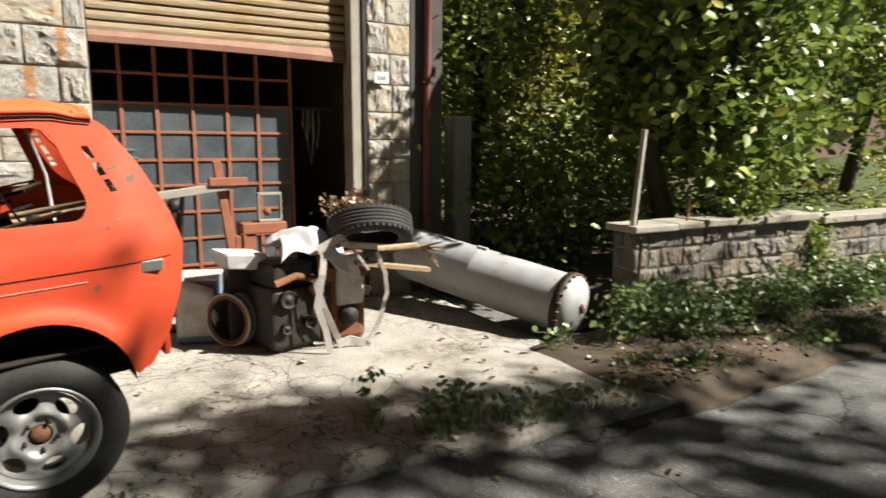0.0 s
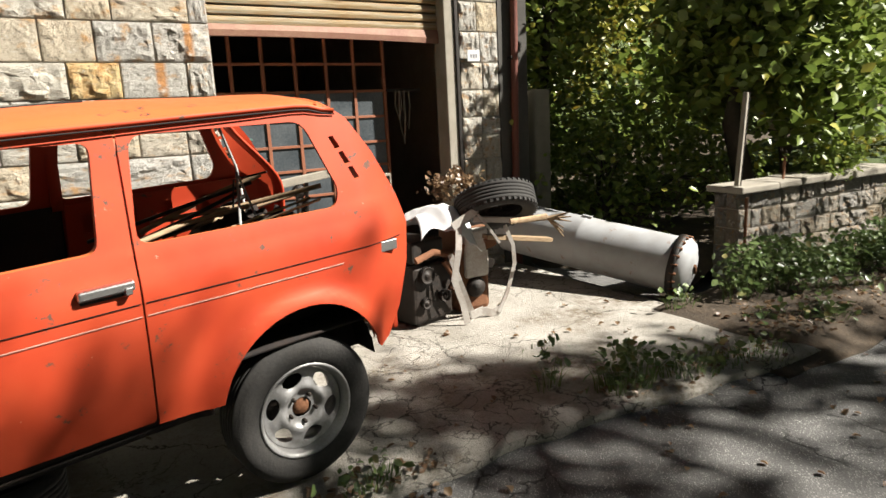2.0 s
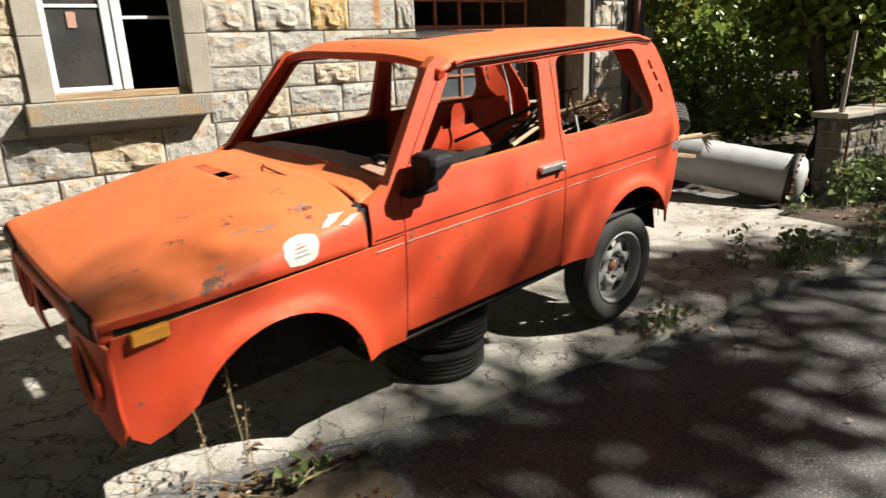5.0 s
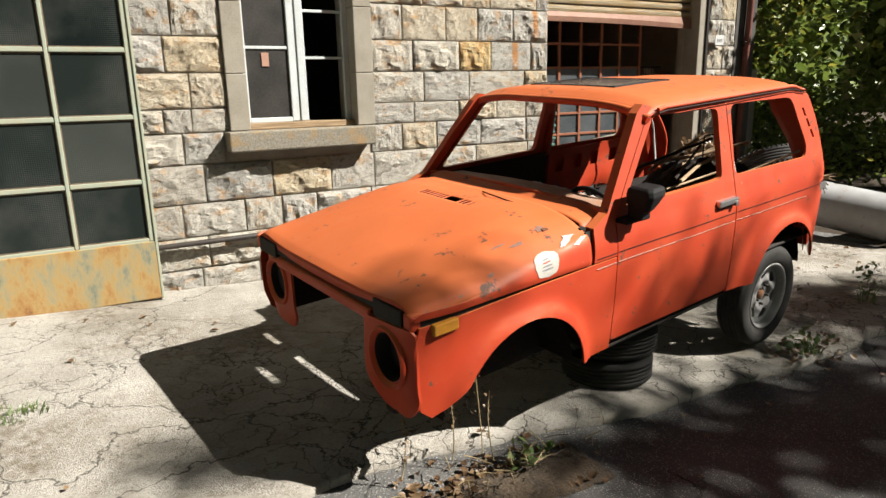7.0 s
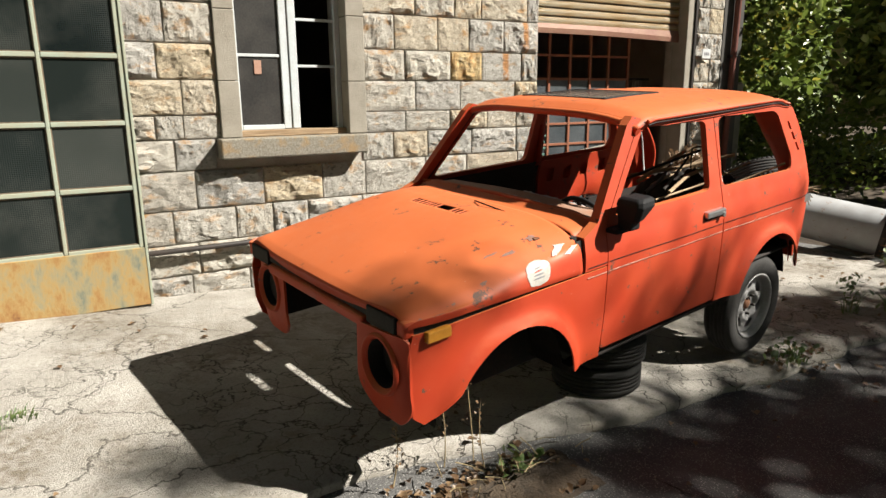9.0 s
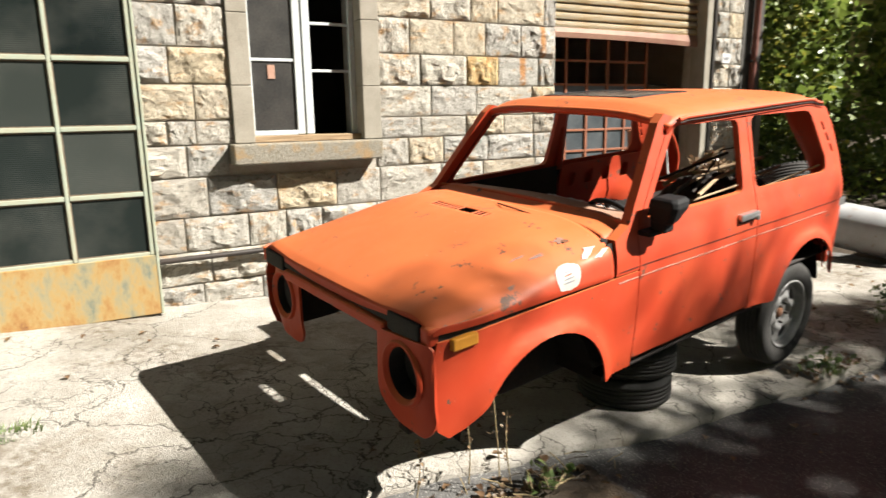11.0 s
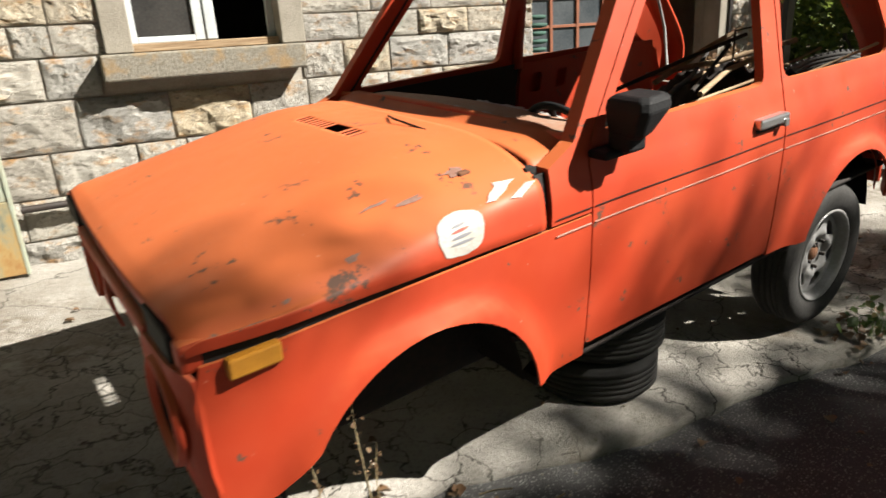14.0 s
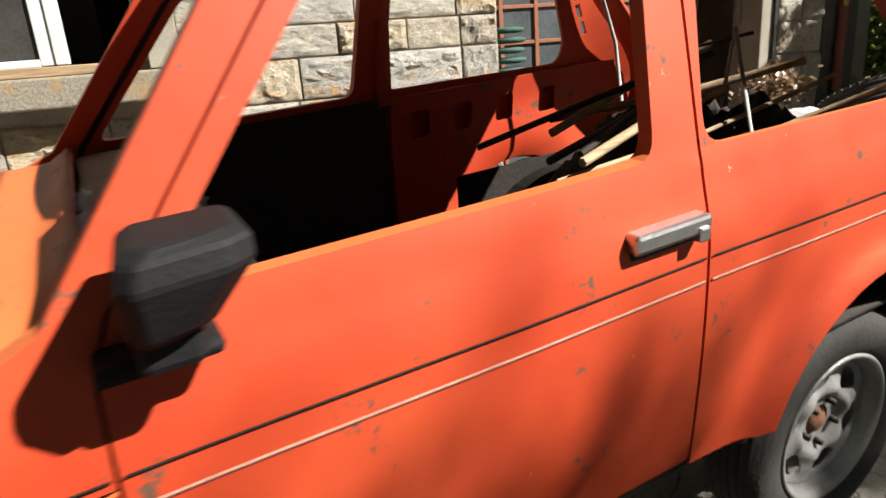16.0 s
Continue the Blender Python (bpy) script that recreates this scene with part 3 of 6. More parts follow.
# window: dressed stone jambs, sill, blue-white casement half open on the dark room
window = thing("window_1", "stone-framed casement window with pale blue-white paint and dirty panes", "window")
window["kind"] = "structure"
for x0, x1 in ((-1.76, -1.60), (-0.665, -0.50)):
    z = 1.485
    for top in (1.93, 2.47, 2.95, 3.32):
        part("jamb_block", boxed(x0, x1, FACE - 0.05, FACE + 0.20, z + 0.002, top - 0.002, 0.006), trim_mat, window)
        z = top
part("lintel", boxed(-1.80, -0.46, FACE - 0.05, FACE + 0.22, 3.32, 3.60, 0.008), trim_mat, window)
part("window_sill", boxed(-1.80, -0.545, FACE - 0.17, FACE + 0.20, 1.325, 1.482, 0.012), sill_mat, window, "thick stone sill with ochre lichen")
part("inner_sill", boxed(-1.60, -0.665, FACE + 0.02, FACE + 0.24, 1.484, 1.535, 0.006), wood_mat, window)
Y = FACE + 0.10
for x0, x1, z0, z1 in ((-1.60, -1.555, 1.535, 3.32), (-0.71, -0.665, 1.535, 3.32), (-1.20, -1.13, 1.54, 3.32), (-1.555, -1.20, 1.535, 1.575), (-1.555, -1.20, 3.26, 3.32)):
    part("window_frame", boxed(x0, x1, Y, Y + 0.05, z0, z1, 0.005), whiteframe_mat, window)
for z in (2.14, 2.70):
    part("glazing_bar", boxed(-1.555, -1.20, Y + 0.01, Y + 0.04, z - 0.012, z + 0.012, 0.003), whiteframe_mat, window)
z = 1.575
for top in (2.128, 2.688, 3.26):
    part("pane", boxed(-1.555, -1.20, Y + 0.02, Y + 0.026, z, top), dimpane_mat, window)
    z = top + 0.024
part("mullion", boxed(-1.128, -1.06, Y - 0.012, Y + 0.04, 1.54, 3.32, 0.006), whiteframe_mat, window)
for z in (2.06, 2.44, 2.85):
    part("glazing_bar", boxed(-1.06, -0.71, Y + 0.02, Y + 0.045, z - 0.011, z + 0.011, 0.003), whiteframe_mat, window)
part("poster", boxed(-1.425, -1.365, Y + 0.012, Y + 0.018, 1.99, 2.10, 0.002), paper_mat, window, "small faded pinkish paper stuck to the pane")
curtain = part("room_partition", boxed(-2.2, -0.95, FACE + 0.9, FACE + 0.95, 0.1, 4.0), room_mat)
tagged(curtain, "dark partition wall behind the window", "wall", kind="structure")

# garage opening: steel jamb, roller shutter, inner glazed gate
door = thing("garage_door", "worn ochre and grey roller shutter, half raised over the garage opening", "garage door")
slats = 12
z = 2.53
rnd = random.Random(8)


def slat_mesh():
    bm = bmesh.new()
    prof = [(0.0, 0.0), (-0.012, 0.008), (-0.018, 0.035), (-0.012, 0.062), (0.0, 0.070), (0.0, 0.082)]
    xs = spread(1.462, 3.70, 12)
    g = [[bm.verts.new((x, y, zz)) for y, zz in prof] for x in xs]
    for i in range(len(xs) - 1):
        for j in range(len(prof) - 1):
            bm.faces.new((g[i][j], g[i + 1][j], g[i + 1][j + 1], g[i][j + 1]))
    bmesh.ops.solidify(bm, geom=bm.faces[:], thickness=0.006)
    return bm


first = part("slat", slat_mesh(), shutter_mat, door)
first.location = (0, FACE + 0.14, z)
for k in range(1, slats):
    ob = new("slat", first.data)
    ob.parent = door
    ob.location = (0, FACE + 0.14 + rnd.uniform(-0.003, 0.003), z + 0.083 * k)
bm = bmesh.new()
xs = spread(1.462, 3.70, 18)
sag = [(x, 2.437 - 0.03 * (x - 1.46) / 2.2 + 0.012 * math.sin(math.pi * (x - 1.46) / 2.2)) for x in xs]
g = [[bm.verts.new(p) for p in ((x, FACE + 0.11, zz), (x, FACE + 0.105, zz + 0.05), (x, FACE + 0.12, 2.535), (x, FACE + 0.15, 2.535), (x, FACE + 0.15, zz))] for x, zz in sag]
for i in range(len(xs) - 1):
    for j in range(5):
        bm.faces.new((g[i][j], g[i + 1][j], g[i + 1][(j + 1) % 5], g[i][(j + 1) % 5]))
bmesh.ops.recalc_face_normals(bm, faces=bm.faces[:])
part("bottom_rail", bm, shutter_edge_mat, door, "dark red-brown bent bottom rail")
for x0, x1 in ((3.70, 3.84),):
    part("guide_rail", boxed(x0, x1, FACE - 0.01, FACE + 0.20, 0.05, 3.44, 0.008), trim_mat, door, "grey dirty guide post")
part("guide_rail", boxed(3.812, 3.85, FACE - 0.03, FACE, 0.05, 3.44, 0.005), darkiron_mat, door)
part("guide_rail", boxed(1.452, 1.466, FACE + 0.08, FACE + 0.18, 0.07, 3.44), darkiron_mat, door)

GATE = 7.30
gate = thing("glazed_gate", "rust-red iron gate with grey dusty panes inside the garage", "gate")
xs = [1.47, 1.71, 2.0, 2.31, 2.62, 2.91, 3.24]
zs = [0.09, 0.48, 0.737, 0.99, 1.24, 1.475, 1.727, 1.98, 2.24, 2.5]
for x in xs:
    part("bar", boxed(x - 0.016, x + 0.016, GATE - 0.02, GATE + 0.01, 0.07, 2.6, 0.003), redbar_mat, gate)
for z in zs:
    for x0, x1 in zip(xs, xs[1:]):
        part("crossbar", boxed(x0 + 0.016, x1 - 0.016, GATE - 0.016, GATE + 0.008, z - 0.013, z + 0.013, 0.003), redbar_mat, gate)
for z0, z1 in zip(zs[1:-1], zs[2:]):
    for x0, x1 in zip(xs, xs[1:]):
        if z0 > 1.8:
            continue
        part("pane", boxed(x0 + 0.016, x1 - 0.016, GATE, GATE + 0.004, z0 + 0.013, z1 - 0.013), pane_mat, gate)
for x0, x1 in zip(xs, xs[1:]):
    part("kick_panel", boxed(x0 + 0.016, x1 - 0.016, GATE, GATE + 0.006, 0.10, 0.467), rustmetal_mat, gate)

# big sliding metal door with wired glass, standing in front of the wall
mdoor = thing("door_1", "sliding metal door with flaking green frame, grimy panes and a rusty ochre lower panel", "door")
mdoor["kind"] = "structure"
MY = 6.58
cols = [-5.33, -4.86, -4.38, -3.90, -3.43, -2.95, -2.455]
rows = [0.725, 1.165, 1.63, 2.09, 2.56, 3.03]
for i, x in enumerate(cols):
    w = 0.024 if 0 < i < len(cols) - 1 else 0.032
    part("stile", boxed(x - w / 2, x + w / 2, MY, MY + 0.05, 0.72, 3.06, 0.004), greenframe_mat, mdoor)
for z in rows:
    for x0, x1 in zip(cols, cols[1:]):
        part("rail", boxed(x0 + 0.016, x1 - 0.016, MY + 0.003, MY + 0.046, z - 0.016, z + 0.016, 0.004), greenframe_mat, mdoor)
for z0, z1 in zip(rows, rows[1:]):
    for x0, x1 in zip(cols, cols[1:]):
        part("pane", boxed(x0 + 0.012, x1 - 0.012, MY + 0.02, MY + 0.026, z0 + 0.016, z1 - 0.016), darkpane_mat, mdoor)
for z0, z1 in zip(rows, rows[1:]):
    for x0, x1 in zip(cols[2:], cols[3:]):
        bm = bmesh.new()
        for a0, a1, b0, b1 in ((x0 + 0.016, x1 - 0.016, z0 + 0.016, z0 + 0.024), (x0 + 0.016, x1 - 0.016, z1 - 0.024, z1 - 0.016), (x0 + 0.012, x0 + 0.021, z0 + 0.024, z1 - 0.024), (x1 - 0.021, x1 - 0.012, z0 + 0.024, z1 - 0.024)):
            box(bm, a0, a1, MY + 0.012, MY + 0.020, b0, b1)
        part("putty", bm, putty_mat, mdoor, "cracked brown putty")
part("kick_panel", boxed(-5.35, -2.425, MY - 0.006, MY + 0.045, 0.275, 0.718, 0.006), rustpanel_mat, mdoor, "rusty ochre sheet-metal lower panel")
part("edge_angle", boxed(-2.436, -2.418, MY - 0.01, MY + 0.055, 0.27, 3.06, 0.003), greenframe_mat, mdoor)

rail = part("pipe", rods([[(-2.40, 6.74, 0.625), (-1.2, 6.735, 0.63), (0.1, 6.74, 0.60), (1.35, 6.74, 0.58)]], 0.022), darkiron_mat)
tagged(rail, "dark iron pipe running low along the stone wall", "pipe", kind="structure")

# number plaque, downpipe and the plaster column beside the corner
plaque = thing("wall_plaque", "small white plaque on the stone pier", "sign")
part("plate", boxed(3.915, 4.065, FACE - 0.078, FACE - 0.068, 2.215, 2.325, 0.002), plaque_mat, plaque)
for k, (a, b) in enumerate(((3.95, 3.965), (3.98, 4.0), (4.012, 4.03))):
    part("bar", boxed(a, b, FACE - 0.081, FACE - 0.078, 2.25, 2.285), ink_mat, plaque)
pipe = thing("downpipe", "red-brown rainwater downpipe on the building corner", "pipe")
part("tube", rods([[(4.50, FACE - 0.07, 0.0), (4.49, FACE - 0.07, 1.2), (4.52, FACE - 0.07, 2.6), (4.53, FACE - 0.07, 4.2)]], 0.038, 12), pipe_mat, pipe, smooth=False)
for z in (0.9, 2.25, 3.5):
    part("bracket", boxed(4.455, 4.575, FACE - 0.085, FACE - 0.02, z - 0.015, z + 0.015, 0.003), darkiron_mat, pipe)
post = thing("plaster_post", "pale plastered post behind the building corner", "post")
part("shaft", boxed(5.10, 5.34, 7.15, 7.40, 0.0, 1.95, 0.03), trim_mat, post)

# ---- the red off-road car ----
eu = Vector((math.cos(radians(7.1)), math.sin(radians(7.1)), 0.062)).normalized()
ev = Vector((-math.sin(radians(7.1)), math.cos(radians(7.1)), 0.05))
ev = (ev - eu * ev.dot(eu)).normalized()
ew = eu.cross(ev)
CAR = Matrix.Translation((-1.734, 3.455, 0)) @ Matrix((eu, ev, ew)).transposed().to_4x4()
car = thing("off_road_car", "stripped faded red three-door off-road car, no front wheels or glass", "car", CAR)
WIDE = 1.58
FA, RA = (0.45, 0.385, 0.385), (2.735, 0.355, 0.385)   # wheel arches: centre and radius


def smoothstep(a, b, x):
    t = max(0.0, min(1.0, (x - a) / (b - a)))
    return t * t * (3 - 2 * t)


def skin(u, w):
    """How far the body side stands in from its widest line."""
    v = 0.034 * max(0.0, (0.88 - w) / 0.46) ** 1.7
    v += 0.030 * smoothstep(0.95, 1.13, w) + 0.23 * max(0.0, w - 1.10)
    v += 0.26 * max(0.0, 0.10 - u) ** 1.6 + 0.55 * max(0.0, (u - 3.08)) ** 1.5
    for cu, cw, r in (FA, RA):
        d = math.hypot(u - cu, w - cw) - r
        if w < 0.86:
            v -= 0.034 * math.exp(-(d / 0.055) ** 2) * smoothstep(0.86, 0.76, w)
    return v + 0.004 * noise.noise((u * 2.1, w * 2.1, 5))


def near_side(u, w, depth):
    return (u, skin(u, w) + depth, w)


def far_side(u, w, depth):
    return (u, WIDE - skin(u, w) - depth, w)


def arch(c, a0, a1, n=18):
    return [(c[0] + c[2] * math.cos(radians(a)), c[1] + c[2] * math.sin(radians(a))) for a in spread(a0, a1, n)]


fender = [(-0.105, 0.885), (-0.128, 0.80), (-0.125, 0.62), (-0.095, 0.52), (-0.045, 0.478), (0.015, 0.500)] + arch(FA, 150, 12) + [(0.835, 0.43), (1.05, 0.43), (1.05, 0.905), (0.86, 0.905), (0.40, 0.897)]
cowl_side = [(0.884, 0.913), (1.05, 0.913), (1.052, 1.055), (1.078, 1.122), (1.388, 1.515), (1.45, 1.566), (1.38, 1.585), (1.325, 1.545), (1.005, 1.12), (0.894, 1.072)]
door_panel = rounded([(1.055, 0.47), (2.106, 0.455), (2.106, 1.10), (2.118, 1.545), (1.47, 1.562), (1.394, 1.515), (1.084, 1.122), (1.057, 1.05)], 0.02)
door_hole = rounded([(1.130, 1.125), (1.995, 1.128), (2.035, 1.505), (1.450, 1.522)], 0.045)
quarter = [(2.114, 0.44), (2.315, 0.43)] + arch(RA, 168, 14, 20) + [(3.125, 0.432), (3.20, 0.450), (3.285, 0.58), (3.350, 0.78), (3.365, 0.97), (3.315, 1.12), (3.20, 1.33), (3.085, 1.49), (3.01, 1.545), (2.126, 1.555), (2.114, 1.10)]
quarter_hole = rounded([(2.125, 1.128), (2.955, 1.118), (2.985, 1.19), (2.868, 1.495), (2.165, 1.515)], 0.06)


def slot(u, w):
    return [(u - 0.012, w + 0.030), (u + 0.012, w + 0.033), (u + 0.038, w - 0.020), (u + 0.012, w - 0.026)]


slots = [slot(2.995, 1.385), slot(3.030, 1.315), slot(3.064, 1.245)]
rocker = [(0.86, 0.395), (2.33, 0.385), (2.33, 0.428), (2.10, 0.436), (2.09, 0.452), (1.06, 0.467), (1.055, 0.425), (0.86, 0.426)]
for side in (near_side, far_side):
    part("front_wing", sheet(fender, [], side, 0.026, 0.010), paint_mat, car)
    part("windscreen_pillar", sheet(cowl_side, [], side, 0.035, 0.05), paint_mat, car)
    d = part("door", sheet(door_panel, [door_hole], side, 0.026, 0.035), paint_mat, car)
    part("quarter_panel", sheet(quarter, [quarter_hole] + slots, side, 0.026, 0.014), paint_mat, car)
    part("sill", sheet(rocker, [], lambda u, w, t, s=side: s(u, w, t + 0.04), 0.05, 0.06), under_mat, car, "rusty sill under the door")
    # dark seams behind the panel gaps
    for a, b in (([(1.045, 0.45), (1.068, 0.45), (1.068, 1.08), (1.045, 1.05)], 0.02), ([(1.030, 1.05), (1.070, 1.05), (1.095, 1.11), (1.405, 1.505), (1.46, 1.555), (1.42, 1.560), (1.36, 1.52), (1.060, 1.135)], 0.03), ([(2.095, 0.44), (2.125, 0.44), (2.14, 1.55), (2.10, 1.55)], 0.02), ([(-0.10, 0.875), (0.87, 0.890), (1.06, 0.892), (1.06, 0.925), (0.85, 0.93), (-0.10, 0.915)], 0.014), ([(0.850, 0.905), (0.890, 0.905), (0.902, 1.06), (0.852, 1.06)], 0.016)):
        part("seam", sheet(a, [], lambda u, w, t, s=side, off=b: s(u, w, t + off), 0.06, 0.006), black_mat, car)
    # inner skin of the side between floor and window
    inner = lambda u, w, t, q=side: q(u, w, t + 0.055)
    # lining taken as dark; its black also stands in for the cabin's shade
    part("door_lining", sheet([(1.10, 0.46), (2.10, 0.46), (2.12, 1.105), (1.12, 1.10)], [], inner, 0.06, 0.006), lining_mat, car, "inner door lining, blackened for the shade in the car")
    part("side_lining", sheet([(2.13, 0.46), (2.30, 0.46)] + arch((2.735, 0.355, 0.40), 165, 15) + [(3.14, 0.5), (3.26, 0.9), (3.22, 1.10), (2.14, 1.10)], [rounded([(q, 0.93), (q + 0.085, 0.93), (q + 0.085, 1.035), (q, 1.035)], 0.02) for q in (2.22, 2.42, 2.62, 2.84)], inner, 0.06, 0.006), paint_mat, car)


def hood_w(u):
    return 0.965 + 0.195 * (1 - (1 - max(0.0, min(1.0, (u + 0.11) / 0.80))) ** 1.5) - 0.012 * smoothstep(0.5, 0.86, u)


def hood_point(u, s):
    """s runs 0 to 1 across the bonnet; its shoulders roll down to the seam above the wings."""
    c = hood_w(u)
    sh = 0.972 + 0.105 * max(0.0, (u + 0.11) / 0.97)
    prof = [(-0.002, 0.915), (-0.006, 0.945), (0.012, sh - 0.044), (0.056, sh - 0.012), (0.13, sh + 0.010 + 0.18 * (c - sh)), (0.24, sh + 0.65 * (c - sh) + 0.005), (0.40, c - 0.004), (0.79, c)]
    t = 2 * min(s, 1 - s) * (len(prof) - 1)
    i = min(int(t), len(prof) - 2)
    f = t - i
    p0, p1, p2, p3 = (prof[max(0, min(len(prof) - 1, j))] for j in range(i - 1, i + 3))
    v, w = (0.5 * (2 * b + (c1 - a) * f + (2 * a - 5 * b + 4 * c1 - d1) * f * f + (3 * b - a - 3 * c1 + d1) * f ** 3) for a, b, c1, d1 in zip(p0, p1, p2, p3))
    v += 0.26 * max(0.0, 0.10 - u) ** 1.6 * max(0.0, 1 - v / 0.5)
    if s > 0.5:
        v = WIDE - v
    e = max(0.0, (-0.085 - u) / 0.045)
    w -= 0.016 * e * e * smoothstep(0.90, 0.95, w)
    d = 0.004 * noise.noise((u * 3, v * 3, 2)) - 0.006 * math.exp(-((u - 0.25) ** 2 + (v - 0.5) ** 2) / 0.02)
    return (u - 0.02 * math.sin(math.pi * min(max(v / WIDE, 0), 1)) * smoothstep(0.4, -0.13, u), v, w + d)


def vent_cut(u, s):
    """Leaves out the cooling slots and the broken-out gap among them."""
    v = hood_point(u, s)[1]
    if not 0.578 < u < 0.632:
        return True
    if 0.665 < v < 0.755:
        return False
    return not (0.56 < v < 0.98 and (v - 0.56) % 0.031 < 0.016)


ACROSS = spread(0, 0.448, 62) + spread(0.4495, 0.5405, 66) + spread(0.552, 1, 62)
ALONG = [-0.13, -0.122, -0.11, -0.095] + spread(-0.078, 0.50, 20) + [0.53, 0.56] + spread(0.578, 0.632, 7) + spread(0.645, 0.858, 11)
hood = part("bonnet", surface(hood_point, ALONG, ACROSS, 0.003, vent_cut), paint_mat, car)
part("bonnet_front", surface(lambda a, q: tuple(Vector(hood_point(-0.13, q)) + Vector((0.004 + 0.012 * a * a, 0, -0.002 - 0.055 * a))), spread(0, 1, 5), spread(0.235, 0.765, 40), 0.006), paint_mat, hood)

# scuttle between bonnet and windscreen
def scuttle(u, v):
    e = min(v, WIDE - v)
    w = 1.075 + 0.04 * smoothstep(0.0, 0.25, e) + 0.03 * smoothstep(0.99, 1.05, u) - 0.05 * smoothstep(0.06, 0.0, e - 0.04)
    return (u, v, w)


part("scuttle", surface(scuttle, spread(0.878, 1.05, 8), spread(0.055, WIDE - 0.055, 36), 0.01), paint_mat, car)
part("seam", boxed(0.848, 0.884, 0.06, WIDE - 0.06, 1.02, 1.075), black_mat, car)
part("screen_rail", rods([[(1.045, v, 1.108 + 0.03 * math.sin(math.pi * v / WIDE)) for v in spread(0.05, WIDE - 0.05, 9)]], 0.016, 8), paint_mat, car)
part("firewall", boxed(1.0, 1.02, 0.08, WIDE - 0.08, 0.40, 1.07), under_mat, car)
part("dashboard", surface(lambda a, b: (1.07 + 0.27 * a + 0.02 * noise.noise((b * 3, a, 1)), 0.14 + 1.30 * b, 1.105 - 0.03 * (a - 0.3) ** 2 - 0.20 * smoothstep(0.75, 1.0, a) + 0.02 * math.sin(math.pi * b)), spread(0, 1, 14), spread(0, 1, 24), 0.02), dash_mat, car, "bare brown dashboard top with torn pale edges", smooth=True)

for name, u0, v0, v1 in (("glue_strip", 1.075, 0.12, 0.75), ("glue_strip", 1.27, 0.34, 0.80)):
    bm = surface(lambda a, b, u0=u0, v0=v0, v1=v1: (u0 + (b - 0.5) * (0.035 + 0.03 * noise.noise((a * 9, u0, 3))) + 0.012 * noise.noise((a * 14, 1, u0)), v0 + (v1 - v0) * a, 1.121 + 0.02 * math.sin(math.pi * (v0 + (v1 - v0) * a - 0.14) / 1.3) + 0.010 * noise.noise((a * 20, b * 3, 2)) - 0.01 * abs(b - 0.5) - (0.022 if u0 > 1.2 else 0)), spread(0, 1, 40), spread(0, 1, 5), 0.006)
    part(name, bm, glue_mat, car, "pale torn remains of the windscreen seal")

# roof with gutters, front rail and a dark hatch
def roof_point(a, b):
    u = 1.375 + 1.655 * a
    t = abs(2 * b - 1)
    half = 0.682 - 0.02 * a
    v = WIDE / 2 + (2 * b - 1) * half
    w = 1.568 + 0.075 * (1 - t ** 4) * (0.55 + 0.45 * math.sin(math.pi * min(1, a + 0.18))) - 0.035 * smoothstep(0.90, 1.0, a) - 0.035 * smoothstep(0.07, 0.0, a) - 0.012 * smoothstep(0.9, 1.0, t)
    u += 0.03 * (1 - t * t) * (-1 if a < 0.5 else 1) * abs(a - 0.5) * 2
    return (u, v, w + 0.002 * noise.noise((u * 3, v * 3, 8)))


roof = part("roof", surface(roof_point, spread(0, 1, 44), spread(0, 1, 44), 0.012), paint_mat, car)
for b in (0.0, 1.0):
    pts = [Vector(roof_point(a, b)) + Vector((0, -0.014 if b == 0 else 0.014, -0.012)) for a in spread(0.05, 1.0, 26)]
    part("gutter", rods([pts], 0.0034, 6), black_mat, roof)
    pts = [Vector(roof_point(a, b)) + Vector((0, -0.006 if b == 0 else 0.006, 0.004)) for a in spread(0.05, 1.0, 26)]
    part("gutter_lip", rods([pts], 0.011, 6), paint_mat, roof)
front = [Vector(roof_point(0.0, b)) + Vector((0.01, 0, -0.012)) for b in spread(0.0, 1.0, 16)]
part("front_rail", rods([front], 0.022, 8), paint_mat, roof)
rear = [Vector(roof_point(1.0, b)) + Vector((-0.02, 0, -0.02)) for b in spread(0.0, 1.0, 12)]
part("rear_rail", rods([rear], 0.03, 8), paint_mat, roof)
part("hatch", surface(lambda u, v: (u, v, roof_point((u - 1.375) / 1.655, (v - WIDE / 2) / 1.35 + 0.5)[2] + 0.002), spread(1.60, 2.10, 10), spread(0.50, 1.14, 12), 0.012), hatch_mat, roof, "dark tinted roof hatch")
rim = [(1.595, 0.495), (2.105, 0.495), (2.105, 1.145), (1.595, 1.145), (1.595, 0.495)]
part("hatch_rim", rods([[(u, v, roof_point((u - 1.375) / 1.655, (v - WIDE / 2) / 1.35 + 0.5)[2] + 0.003) for u, v in rim]], 0.006, 6), plastic_mat, roof)
for v0, v1 in ((0.10, 0.155), (WIDE - 0.155, WIDE - 0.10)):
    part("centre_pillar", surface(lambda a, b, p=v0, q=v1: (2.085 + 0.055 * b, (p if p < 0.8 else q) + (0.06 if p < 0.8 else -0.06) * (a - 0.5), 1.08 + 0.46 * a), spread(0, 1, 6), spread(0, 1, 3), 0.02), paint_mat, car)

